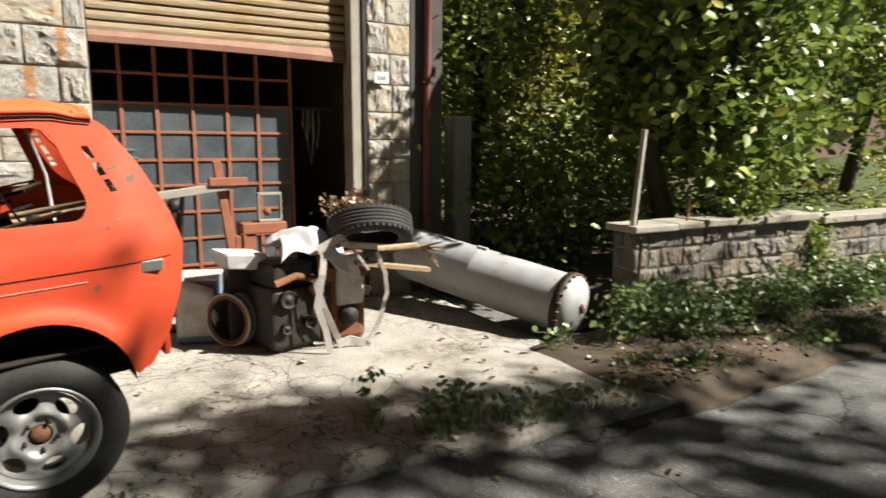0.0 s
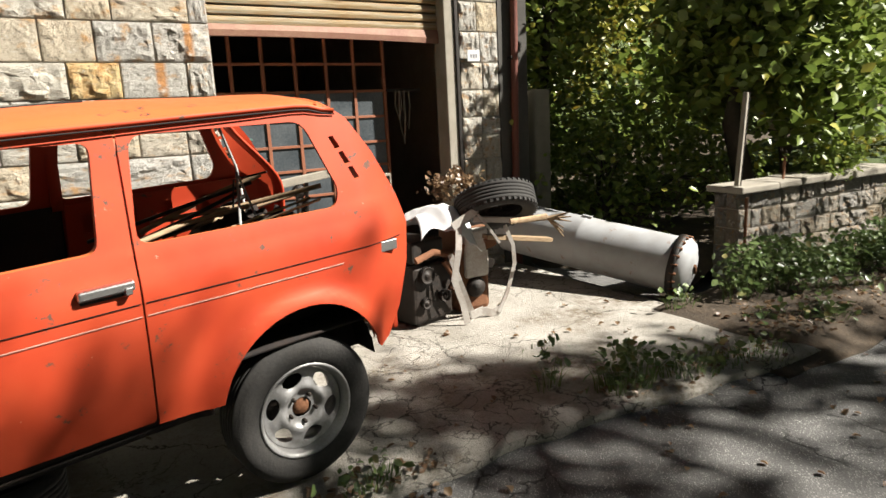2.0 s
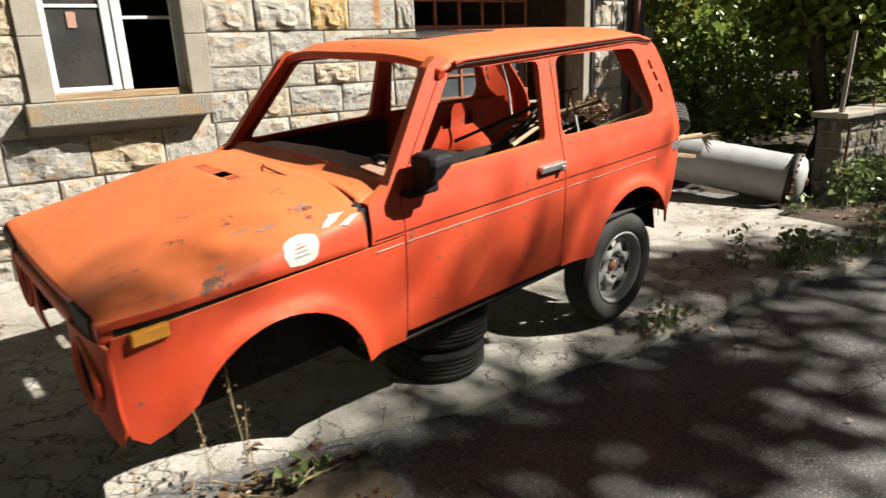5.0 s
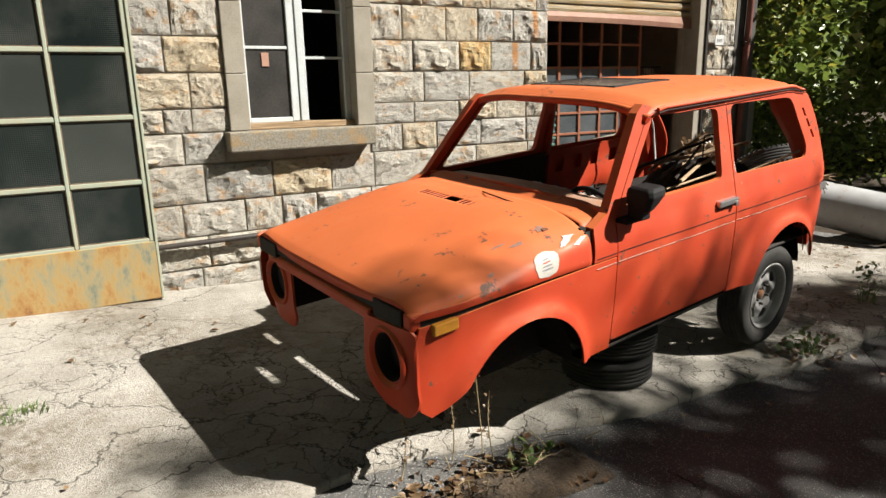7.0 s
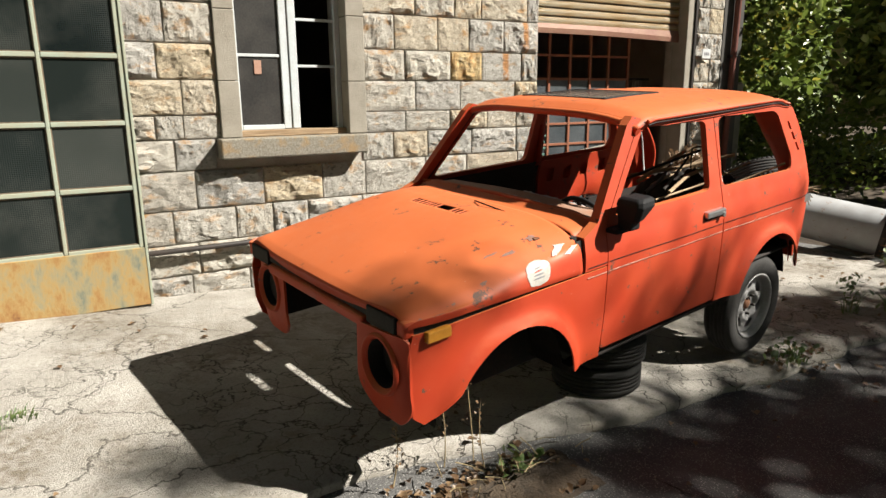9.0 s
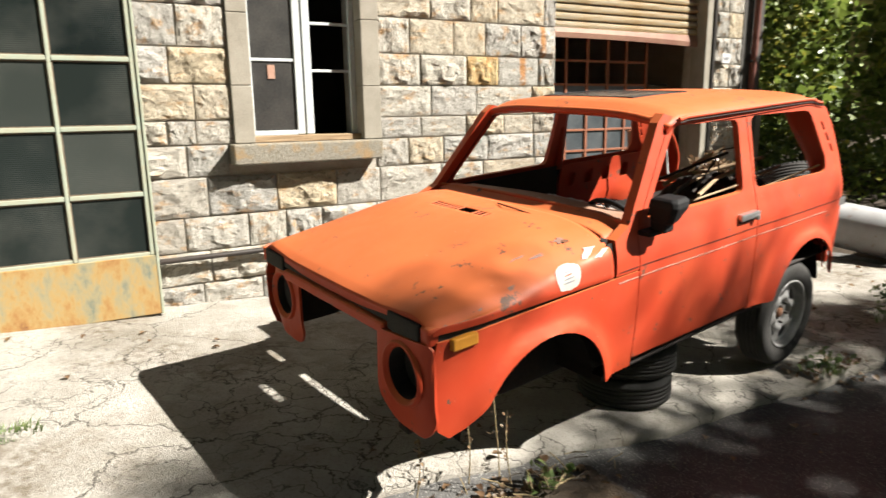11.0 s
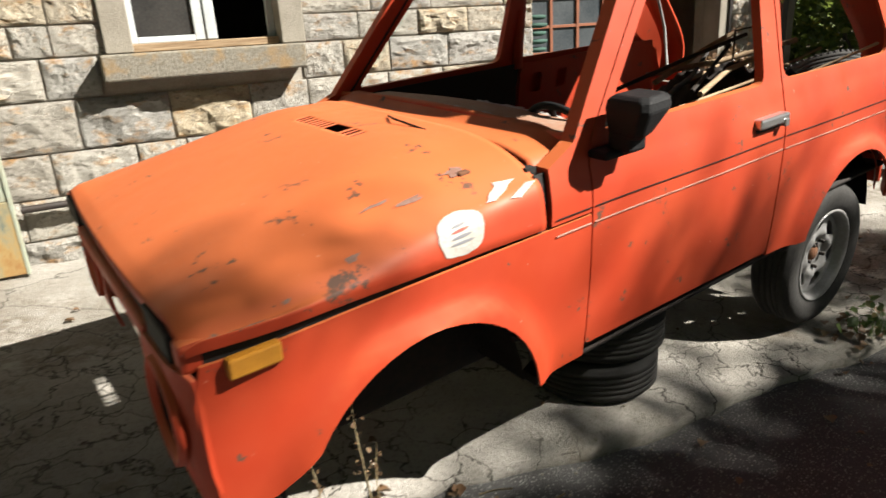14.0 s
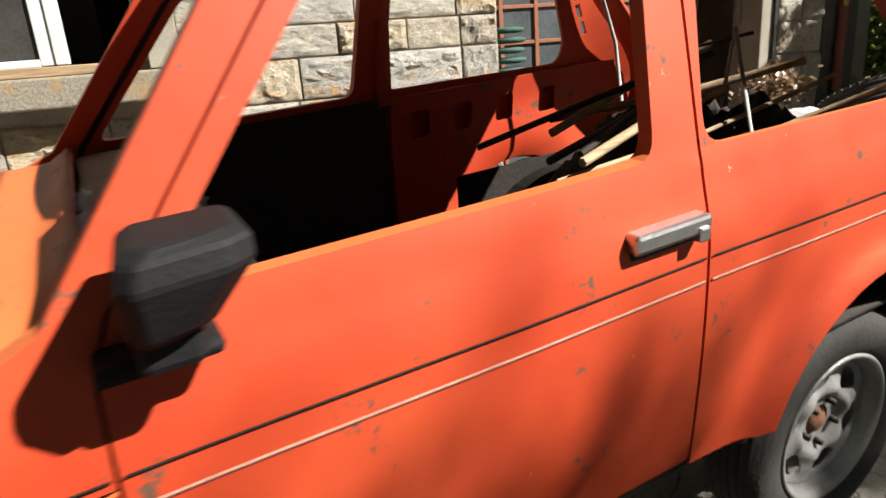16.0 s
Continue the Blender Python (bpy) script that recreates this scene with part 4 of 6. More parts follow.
# nose: lamp panels with empty headlamp holes, crossbar, open grille
def nose(side):
    def fn(v, w, depth):
        u = -0.140 - 0.016 * smoothstep(0.0, 0.12, v) + 0.42 * max(0.0, 0.64 - w) ** 1.4 + 16.0 * max(0.0, 0.06 - v) ** 2 + depth
        return (u, v, w) if side == 0 else (u + 0.035, WIDE - 0.06 - v, w)
    ring = [(0.185 + 0.108 * math.cos(2 * math.pi * k / 28), 0.725 + 0.108 * math.sin(2 * math.pi * k / 28)) for k in range(28)]
    p = part("lamp_panel", sheet(rounded([(0.024, 0.885), (0.024, 0.55), (0.08, 0.480), (0.28, 0.475), (0.37, 0.56), (0.36, 0.845), (0.34, 0.86)], 0.05), [ring], fn, 0.03, 0.012), paint_mat, car)
    yc, uc = (0.185, -0.157) if side == 0 else (WIDE - 0.245, -0.122)
    bm = lathe([(0.132, 0.004), (0.127, -0.012), (0.119, -0.014), (0.113, 0.0), (0.106, 0.004), (0.100, 0.012)], 36)
    bmesh.ops.transform(bm, matrix=Matrix.Translation((uc, yc, 0.725)) @ Matrix.Rotation(radians(-90), 4, "Z"), verts=bm.verts[:])
    part("lamp_ring", bm, paint_mat, p)
    # bowl and backing coloured black for the dark inside the empty lamp hole
    bm = lathe([(0.100, 0.004), (0.097, 0.03), (0.094, 0.09)], 36)
    bmesh.ops.transform(bm, matrix=Matrix.Translation((uc, yc, 0.725)) @ Matrix.Rotation(radians(-90), 4, "Z"), verts=bm.verts[:])
    part("lamp_bowl", bm, black_mat, p)
    part("lamp_hollow", boxed(-0.08, -0.05, yc - 0.12, yc + 0.12, 0.60, 0.85), black_mat, p)
    a, b = (0.045, 0.30) if side == 0 else (WIDE - 0.30, WIDE - 0.045)
    inner, outer = (a + 0.045, b) if side == 0 else (a, b - 0.045)
    # solid block, its black stands in for the dark of an open recess
    part("light_recess", boxed(-0.146, -0.06, inner, outer, 0.868, 0.944, 0.006), black_mat, p, "black block standing for the dark, empty indicator recess")
    part("corner_block", boxed(-0.138, -0.05, a - 0.012 if side == 0 else outer, inner if side == 0 else b + 0.012, 0.868, 0.940, 0.012), paint_mat, p)
    return p


for side in (0, 1):
    nose(side)
part("crossbar", boxed(-0.155, -0.10, 0.32, WIDE - 0.32, 0.835, 0.885, 0.012), paint_mat, car)
part("bonnet_lip", boxed(-0.135, -0.11, 0.28, WIDE - 0.28, 0.888, 0.915, 0.004), black_mat, car)
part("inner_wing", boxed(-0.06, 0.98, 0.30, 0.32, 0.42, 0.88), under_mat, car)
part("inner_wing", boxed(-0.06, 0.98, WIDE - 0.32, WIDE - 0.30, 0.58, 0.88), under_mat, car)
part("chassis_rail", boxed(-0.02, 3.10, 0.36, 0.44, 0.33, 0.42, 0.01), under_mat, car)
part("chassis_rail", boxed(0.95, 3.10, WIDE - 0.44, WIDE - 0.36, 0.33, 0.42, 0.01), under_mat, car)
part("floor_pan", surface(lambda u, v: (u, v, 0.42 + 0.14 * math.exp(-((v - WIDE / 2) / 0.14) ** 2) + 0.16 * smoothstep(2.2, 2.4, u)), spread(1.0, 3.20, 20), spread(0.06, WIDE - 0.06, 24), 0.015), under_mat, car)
for v0 in (0.09, WIDE - 0.34):
    bm = bmesh.new()
    pts = arch((2.735, 0.355, 0.40), 178, 2, 18)
    q = [[bm.verts.new((u, v, w)) for v in (v0, v0 + 0.25)] for u, w in pts]
    for i in range(len(q) - 1):
        bm.faces.new((q[i][0], q[i + 1][0], q[i + 1][1], q[i][1]))
    bmesh.ops.solidify(bm, geom=bm.faces[:], thickness=0.01)
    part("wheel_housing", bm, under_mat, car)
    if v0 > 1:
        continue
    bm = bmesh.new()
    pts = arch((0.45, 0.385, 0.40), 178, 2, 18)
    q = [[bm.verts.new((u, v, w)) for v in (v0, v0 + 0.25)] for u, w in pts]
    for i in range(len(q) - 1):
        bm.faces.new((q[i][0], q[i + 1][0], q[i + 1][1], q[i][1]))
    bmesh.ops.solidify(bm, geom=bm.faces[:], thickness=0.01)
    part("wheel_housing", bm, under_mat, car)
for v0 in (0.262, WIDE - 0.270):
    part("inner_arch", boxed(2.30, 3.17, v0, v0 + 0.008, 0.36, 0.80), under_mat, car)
part("rear_panel", boxed(3.26, 3.29, 0.10, WIDE - 0.10, 0.45, 0.84, 0.008), paint_mat, car)
for side in (0, 1):
    part("rear_pillar", surface(lambda a, b, s=side: (3.345 - 0.36 * smoothstep(0.22, 1.0, a) - 0.02 * b, (0.085 + 0.12 * a * 0.7 + 0.17 * b) if s == 0 else WIDE - (0.085 + 0.12 * a * 0.7 + 0.17 * b), 0.84 + 0.72 * a), spread(0, 1, 14), spread(0, 1, 5), 0.015), paint_mat, car, smooth=True)

# trim on the near side
def on_side(u, w, out=0.0):
    return Vector((u, skin(u, w) - out, w))


def side_box(name, u0, u1, w0, w1, out, mat, label="", bevel=0.004, slope=0.0, owner=None):
    y = skin((u0 + u1) / 2, (w0 + w1) / 2)
    m = Matrix.Translation(((u0 + u1) / 2, y, (w0 + w1) / 2)) @ Matrix.Rotation(slope, 4, "Y")
    return part(name, boxed(-(u1 - u0) / 2, (u1 - u0) / 2, -out, 0.012, -(w1 - w0) / 2, (w1 - w0) / 2, bevel, m), mat, owner or car, label)


near_door = [o for o in car.children if o.name.startswith("door")][0]
side_box("handle_cup", 1.905, 2.075, 0.968, 1.012, 0.004, black_mat, "", 0.003, 0, near_door)
h = side_box("handle", 1.900, 2.088, 0.985, 1.022, 0.030, chrome_mat, "chrome pull handle", 0.008, 0, near_door)
side_box("lock", 2.050, 2.076, 0.974, 1.002, 0.034, chrome_mat, "", 0.004, 0, near_door)
side_box("indicator", -0.055, 0.065, 0.845, 0.892, 0.018, amber_mat, "amber side indicator lens", 0.006)
side_box("side_marker", 3.150, 3.255, 0.868, 0.918, 0.010, chrome_mat, "small grey side marker", 0.004)
bm = bmesh.new()
for k, (w, u0, u1, v0, v1) in enumerate(((1.150, 1.125, 1.195, -0.120, -0.030), (1.165, 1.118, 1.215, -0.140, -0.020), (1.230, 1.112, 1.262, -0.165, -0.012), (1.258, 1.118, 1.262, -0.160, -0.016), (1.270, 1.135, 1.245, -0.145, -0.03))):
    row = [bm.verts.new(q) for q in ((u0, v0 + 0.02, w), (u0 + 0.02, v0, w), (u1 - 0.03, v0 + 0.01, w), (u1, v0 + 0.03, w), (u1, v1, w), (u0 + 0.01, v1, w))]
    if k:
        for a in range(6):
            bm.faces.new((last[a], last[(a + 1) % 6], row[(a + 1) % 6], row[a]))
    else:
        bm.faces.new(row[::-1])
    last = row
bm.faces.new(last)
bmesh.ops.bevel(bm, geom=bm.edges[:], offset=0.004, segments=1, affect="EDGES")
bmesh.ops.translate(bm, verts=bm.verts[:], vec=(-0.018, 0.022, -0.030))
m = part("mirror", bm, plastic_mat, near_door, "black plastic wing mirror")
part("mirror_foot", boxed(1.055, 1.205, -0.045, 0.035, 1.066, 1.090, 0.010), plastic_mat, m)
part("mirror_arm", boxed(1.105, 1.18, -0.085, 0.0, 1.082, 1.140, 0.012), plastic_mat, m)
# black belt groove; the pale strip paints the highlight along the worn crease
for w, half, mat, name in ((0.924, 0.0024, black_mat, "belt_groove"), (0.876, 0.0032, crease_light_mat, "worn_crease")):
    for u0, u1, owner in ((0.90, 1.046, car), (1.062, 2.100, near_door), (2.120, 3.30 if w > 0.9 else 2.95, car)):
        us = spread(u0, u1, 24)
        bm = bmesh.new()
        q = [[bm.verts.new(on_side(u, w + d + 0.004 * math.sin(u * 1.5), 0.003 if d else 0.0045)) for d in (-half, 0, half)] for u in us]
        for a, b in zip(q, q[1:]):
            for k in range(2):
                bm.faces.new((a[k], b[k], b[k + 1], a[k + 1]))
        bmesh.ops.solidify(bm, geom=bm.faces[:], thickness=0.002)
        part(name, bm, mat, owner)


def patch(name, u0, s0, ru, rs, mat, label, wobble=0.15, lift=0.0035, corners=26):
    """A thin sticker that follows the bonnet."""
    bm = bmesh.new()
    rings = []
    for q in (0.001, 0.5, 1.0):
        row = []
        for k in range(corners):
            a = 2 * math.pi * k / corners
            r = q * (1 + wobble * noise.noise((math.cos(a) * 2, math.sin(a) * 2, u0 * 9)))
            row.append(bm.verts.new(Vector(hood_point(u0 + ru * r * math.cos(a), s0 + rs * r * math.sin(a))) + Vector((0, -lift * 0.6, lift))))
        rings.append(row)
    for a, b in zip(rings, rings[1:]):
        for k in range(corners):
            bm.faces.new((a[k], a[(k + 1) % corners], b[(k + 1) % corners], b[k]))
    bmesh.ops.recalc_face_normals(bm, faces=bm.faces[:])
    return part(name, bm, mat, hood, label)


patch("sticker", 0.572, 0.118, 0.072, 0.082, sticker_mat, "torn round white sticker", 0.22)
for k in range(4):
    patch("print_bar", 0.568, 0.092 + 0.017 * k, 0.040 - 0.006 * k, 0.0045, redink_mat if k == 2 else ink_mat, "", 0.05, 0.0055, 8)


def tape(u0, s0, u1, s1, w, ragged, seed):
    """A torn strip of tape that follows the bonnet from one place to another."""
    rnd = random.Random(seed)
    bm = bmesh.new()
    d = Vector((u1 - u0, (s1 - s0) * 2.4))
    n = Vector((-d.y, d.x)).normalized() * w / 2
    rows = []
    for k in range(7):
        f = k / 6
        wide = (1 - ragged * abs(math.sin(f * 5 + seed))) * (0.6 + 0.4 * f if ragged else 1)
        rows.append([bm.verts.new(Vector(hood_point(u0 + (u1 - u0) * f + n.x * q * wide + rnd.uniform(-0.002, 0.002), s0 + (s1 - s0) * f + n.y * q * wide / 2.4)) + Vector((0, -0.002, 0.003))) for q in (-1, 0, 1)])
    for a, b in zip(rows, rows[1:]):
        for k in range(2):
            bm.faces.new((a[k], a[k + 1], b[k + 1], b[k]))
    bmesh.ops.recalc_face_normals(bm, faces=bm.faces[:])
    part("tape", bm, sticker_mat, hood, "torn strip of white tape")


tape(0.690, 0.170, 0.765, 0.225, 0.085, 0.35, 1)
tape(0.765, 0.145, 0.835, 0.180, 0.042, 0.0, 2)
for u0, s0, ru, rs in ((-0.02, 0.105, 0.020, 0.018), (0.015, 0.125, 0.026, 0.014), (-0.06, 0.145, 0.012, 0.012), (0.50, 0.275, 0.045, 0.006), (0.40, 0.30, 0.050, 0.004), (0.66, 0.30, 0.030, 0.012), (0.28, 0.20, 0.014, 0.010), (0.10, 0.165, 0.010, 0.007)):
    patch("scrape", u0, s0, ru, rs, scrape_mat, "", 0.9, 0.0022, 17)
part("hinge", boxed(0.665, 0.705, 0.125, 0.155, 1.072, 1.094, 0.004), rustmetal_mat, hood, "rusty broken bonnet catch")
part("washer_tube", rods([[(0.80, 0.70, 1.155), (0.76, 0.60, 1.165), (0.78, 0.45, 1.145), (0.74, 0.33, 1.125), (0.70, 0.23, 1.115)]], 0.004, 5), plastic_mat, hood)


# wheels
def tyre_mesh(r=0.345, w=0.19, rim=0.215):
    prof = [(rim, -w * 0.36), (rim + 0.02, -w * 0.46), (r * 0.84, -w * 0.52), (r * 0.945, -w * 0.46), (r * 0.985, -w * 0.36)]
    tread = []
    for a, b in zip(spread(-0.36, 0.36, 6), spread(-0.36, 0.36, 6)[1:]):
        tread += [(r, (a + 0.014) * w), (r, (b - 0.014) * w), (r - 0.012, (b - 0.012) * w), (r - 0.012, (b + 0.012) * w)]
    prof += tread[:-2] + [(r * 0.985, w * 0.36), (r * 0.945, w * 0.46), (r * 0.84, w * 0.52), (rim + 0.02, w * 0.46), (rim, w * 0.36)]
    return prof


def tyre_bm(r=0.345, w=0.19, rim=0.215, lugs=True):
    bm = lathe(tyre_mesh(r, w, rim), 72)
    # shoulder lugs
    for k in range(40):
        a = 2 * math.pi * k / 40
        for s in (-1, 1) if lugs else ():
            m = Matrix.Rotation(-a, 4, "Y") @ Matrix.Translation((r * 0.972, s * w * 0.43, 0))
            box(bm, -0.014, 0.003, -0.012, 0.010, -0.011, 0.011, 0, m)
    return bm


def wheel_of(parent, at, spin=0.0, name="rear_wheel"):
    hub = thing(name, "", "", Matrix.Translation(at) @ Matrix.Rotation(spin, 4, "Y"))
    hub.parent = parent
    t = part("tyre", tyre_bm(lugs=False), rubber_mat, hub, "worn dusty black tyre")
    rim = part("rim", lathe([(0.222, -0.075), (0.226, -0.085), (0.216, -0.088), (0.204, -0.070), (0.196, -0.035), (0.190, 0.0), (0.186, 0.06), (0.21, 0.075)], 48), rim_mat, hub, "silver steel rim with round holes")
    # disc with six windows between swelling spokes
    hole = []
    for k in range(6):
        a = 2 * math.pi * k / 6
        loop = []
        for j in range(14):
            b = 2 * math.pi * j / 14
            rr, aa = 0.146 + 0.032 * math.cos(b), 0.33 * math.sin(b) * (1.0 + 0.20 * math.cos(b))
            loop.append((rr * math.cos(a + aa), rr * math.sin(a + aa)))
        hole.append(loop)
    hole.append([(0.048 * math.cos(2 * math.pi * j / 16), 0.048 * math.sin(2 * math.pi * j / 16)) for j in range(16)])
    outline = [(0.193 * math.cos(2 * math.pi * j / 48), 0.193 * math.sin(2 * math.pi * j / 48)) for j in range(48)]

    def dish(x, z, depth):
        r = math.hypot(x, z)
        off = (math.atan2(z, x) + math.pi / 6) % (math.pi / 3) - math.pi / 6
        spoke = 1 - math.exp(-(off / 0.30) ** 2)
        swell = smoothstep(0.070, 0.115, r) * smoothstep(0.190, 0.150, r)
        return (x, -0.030 - 0.019 * spoke * swell - 0.016 * math.exp(-((r - 0.098) / 0.022) ** 2) - 0.012 * smoothstep(0.165, 0.19, r) + depth, z)
    part("disc", sheet(outline, hole, dish, 0.012, 0.006), rim_mat, rim)
    part("hub", lathe([(0.0, -0.040), (0.030, -0.038), (0.040, -0.025), (0.043, 0.03)], 20), rustmetal_mat, rim, "rusty hub")
    for k in range(5):
        a = 2 * math.pi * k / 5
        part("wheel_nut", lathe([(0.0, -0.056), (0.009, -0.054), (0.010, -0.02)], 6), darkiron_mat, rim).location = (0.066 * math.cos(a), 0.0, 0.066 * math.sin(a))
    part("drum", lathe([(0.0, 0.045), (0.13, 0.045), (0.135, 0.09), (0.0, 0.095)], 24), darkiron_mat, hub)
    return hub


wheel_of(car, (2.748, 0.165, 0.224), 0.3)
far = wheel_of(car, (2.748, WIDE - 0.14, 0.165), 1.1)
far.matrix_basis = far.matrix_basis @ Matrix.Rotation(math.pi, 4, "Z")
part("rear_axle", rods([[(2.748, 0.2, 0.228), (2.748, 0.81, 0.205), (2.748, WIDE - 0.2, 0.168)]], [0.035, 0.06, 0.035], 12), darkiron_mat, car)


# steering wheel behind the windscreen
bm = bmesh.new()
turn = Matrix.Translation((1.40, 0.42, 0.985)) @ Matrix.Rotation(radians(62), 4, "Y")
ring = [turn @ Vector((0.185 * math.cos(2 * math.pi * k / 40), 0.185 * math.sin(2 * math.pi * k / 40), 0)) for k in range(41)]
tube(bm, ring, 0.014, 8)
sw = part("steering_wheel", bm, plastic_mat, car, "thin black steering wheel")
part("spoke", rods([[turn @ Vector((-0.19, 0, 0)), turn @ Vector((0, 0, -0.03)), turn @ Vector((0.19, 0, 0))]], 0.012, 6), plastic_mat, sw)
part("column", rods([[turn @ Vector((0, 0, 0)), turn @ Vector((0, 0, -0.42))]], 0.022, 8), plastic_mat, sw)


# the body leans a little: heights stay plumb over their plan
def plumb(top):
    for o in (top, *top.children):
        if o.type == "MESH" and "wheel" not in o.name or o.name.startswith("wheel_housing"):
            for ob in (o, *o.children_recursive):
                if ob.type == "MESH":
                    for q in ob.data.vertices:
                        q.co.x += 0.062 * q.co.z
                        q.co.y += 0.050 * q.co.z
        elif o is not top:
            o.matrix_basis = Matrix.Translation((0.062 * o.matrix_basis.translation.z, 0.050 * o.matrix_basis.translation.z, 0)) @ o.matrix_basis


plumb(car)


# two old tyres stacked under the front sill
def loose_tyre(m, label, group="", r=0.30, w=0.17, rim=0.19, knobbly=True):
    t = thing("old_tyre", label, "tyre", m, group)
    prof = tyre_mesh(r, w, rim)
    part("sidewall", lathe(prof[:5], 64), rubber_mat, t)
    bm = lathe(prof[4:-4], 64)
    for k in range(44 if knobbly else 0):
        for side in (-1, 1):
            box(bm, -0.014, 0.004, -0.013, 0.011, -0.010, 0.010, 0, Matrix.Rotation(-2 * math.pi * (k + 0.25 * side) / 44, 4, "Y") @ Matrix.Translation((r * 0.985, side * w * 0.40, 0)))
    part("tread", bm, rubber_mat, t)
    part("sidewall", lathe(prof[-5:], 64), rubber_mat, t)
    return t


for k in range(2):
    x, y = -0.27, 4.06
    loose_tyre(Matrix.Translation((x + 0.03 * k, y, gz(x, y) + 0.085 + 0.165 * k)) @ Matrix.Rotation(radians(90), 4, "X") @ Matrix.Rotation(0.4 * k, 4, "Y"), "old dusty tyre stacked under the car as a prop", "tyres under the car", 0.265, 0.16, 0.17, False)
loose_tyre(Matrix.Translation((-0.15, 5.0, gz(-0.15, 5.0) + 0.09)) @ Matrix.Rotation(radians(90), 4, "X"), "old dusty tyre lying under the car as a prop", "tyres under the car")

# ---- junk inside the car ----
def car_thing(name, label, category):
    return thing(name, label, category, CAR)


heap = part("brush_heap", surface(lambda u, v: (u, v, 0.60 + (0.42 + 0.10 * noise.noise((u * 9, v * 9, 1)) + 0.06 * noise.noise((u * 25, v * 25, 4))) * math.exp(-((u - 2.80) / 0.34) ** 4) * math.exp(-((v - 0.62) / 0.50) ** 4)), spread(2.36, 3.18, 40), spread(0.10, 1.25, 48), 0.02), under_mat)
heap.matrix_basis = CAR
plumb(heap)
tagged(heap, "heap of dark scrap and dry brush in the car", "scrap heap", kind="stuff")
rnd = random.Random(21)
sticks = thing("stick_bundle", "loose pale sticks and rods lying in the car", "sticks", CAR)
for k in range(9):
    a = Vector((2.15 + rnd.uniform(-0.1, 0.25), 0.35 + rnd.uniform(0, 0.7), 0.94 + rnd.uniform(0, 0.12)))
    b = a + Vector((0.75 + rnd.uniform(-0.2, 0.15), rnd.uniform(-0.35, 0.25), rnd.uniform(0.02, 0.22)))
    part("stick", rods([[a, a.lerp(b, 0.5) + Vector((0, rnd.uniform(-0.02, 0.02), rnd.uniform(-0.02, 0.02))), b]], rnd.uniform(0.006, 0.014), 6), wood_mat if k % 3 else darkiron_mat, sticks)
rods_in = thing("wire_rods", "bent grey rods standing in the car's boot", "rods", CAR)
part("rod", rods([[(3.02, 1.20, 0.95), (3.0, 1.22, 1.2), (2.93, 1.25, 1.45)]], 0.008, 6), wirehose_mat, rods_in)
part("rod", rods([[(2.62, 0.30, 1.0), (2.68, 0.42, 1.28), (2.80, 0.55, 1.05)]], 0.006, 6), wirehose_mat, rods_in)
part("rod", rods([[(2.70, 0.60, 0.98), (2.74, 0.62, 1.22), (2.86, 0.50, 1.25)]], 0.006, 6), darkiron_mat, rods_in)


plumb(sticks)
plumb(rods_in)


# ---- leaves, weeds and trees ----
def leaf_mesh(name, places, sizes, material, seed=0, droop=0.35, ratio=0.72, fold=0.18):
    """Many small folded leaves, six corners each, in one mesh."""
    rng = np.random.default_rng(seed)
    n = len(places)
    nor = rng.normal(size=(n, 3))
    nor[:, 2] = np.abs(nor[:, 2]) + droop
    nor /= np.linalg.norm(nor, axis=1, keepdims=True)
    ax = np.cross(nor, rng.normal(size=(n, 3)))
    ax /= np.linalg.norm(ax, axis=1, keepdims=True)
    bx = np.cross(nor, ax)
    shape = np.array([(0, -0.5, 0), (0.36, -0.12, 1), (0.24, 0.24, 1), (0, 0.55, 0), (-0.24, 0.24, 1), (-0.36, -0.12, 1)])
    s = sizes[:, None, None]
    v = places[:, None, :] + s * (shape[None, :, 0:1] * bx[:, None, :] * ratio / 0.72 + shape[None, :, 1:2] * ax[:, None, :] + shape[None, :, 2:3] * fold * nor[:, None, :] * 0.5)
    v = v.reshape(-1, 3)
    base = np.arange(n)[:, None] * 6
    faces = np.concatenate([base + np.array([[0, 1, 2, 3]]), base + np.array([[0, 3, 4, 5]])]).astype(np.int32)
    me = bpy.data.meshes.new(name)
    me.vertices.add(len(v))
    me.vertices.foreach_set("co", v.astype(np.float32).ravel())
    me.loops.add(faces.size)
    me.loops.foreach_set("vertex_index", faces.ravel())
    me.polygons.add(len(faces))
    me.polygons.foreach_set("loop_start", np.arange(len(faces), dtype=np.int32) * 4)
    me.update(calc_edges=True)
    me.materials.append(material)
    return me


def crown_points(lobes, n, seed, clump=0.28, per=14):
    """Points in clumps spread through ellipsoids (x, y, z, rx, ry, rz), denser towards their outside."""
    rng = np.random.default_rng(seed)
    vol = np.array([l[3] * l[4] * l[5] for l in lobes])
    pick = rng.choice(len(lobes), size=max(1, n // per), p=vol / vol.sum())
    L = np.array(lobes)[pick]
    d = rng.normal(size=(len(pick), 3))
    d /= np.linalg.norm(d, axis=1, keepdims=True)
    r = rng.uniform(0.12, 1.0, size=(len(pick), 1)) ** 0.5
    c = L[:, :3] + d * r * L[:, 3:]
    p = np.repeat(c, per, axis=0) + rng.normal(size=(len(pick) * per, 3)) * clump * np.array([1, 1, 0.7])
    return p


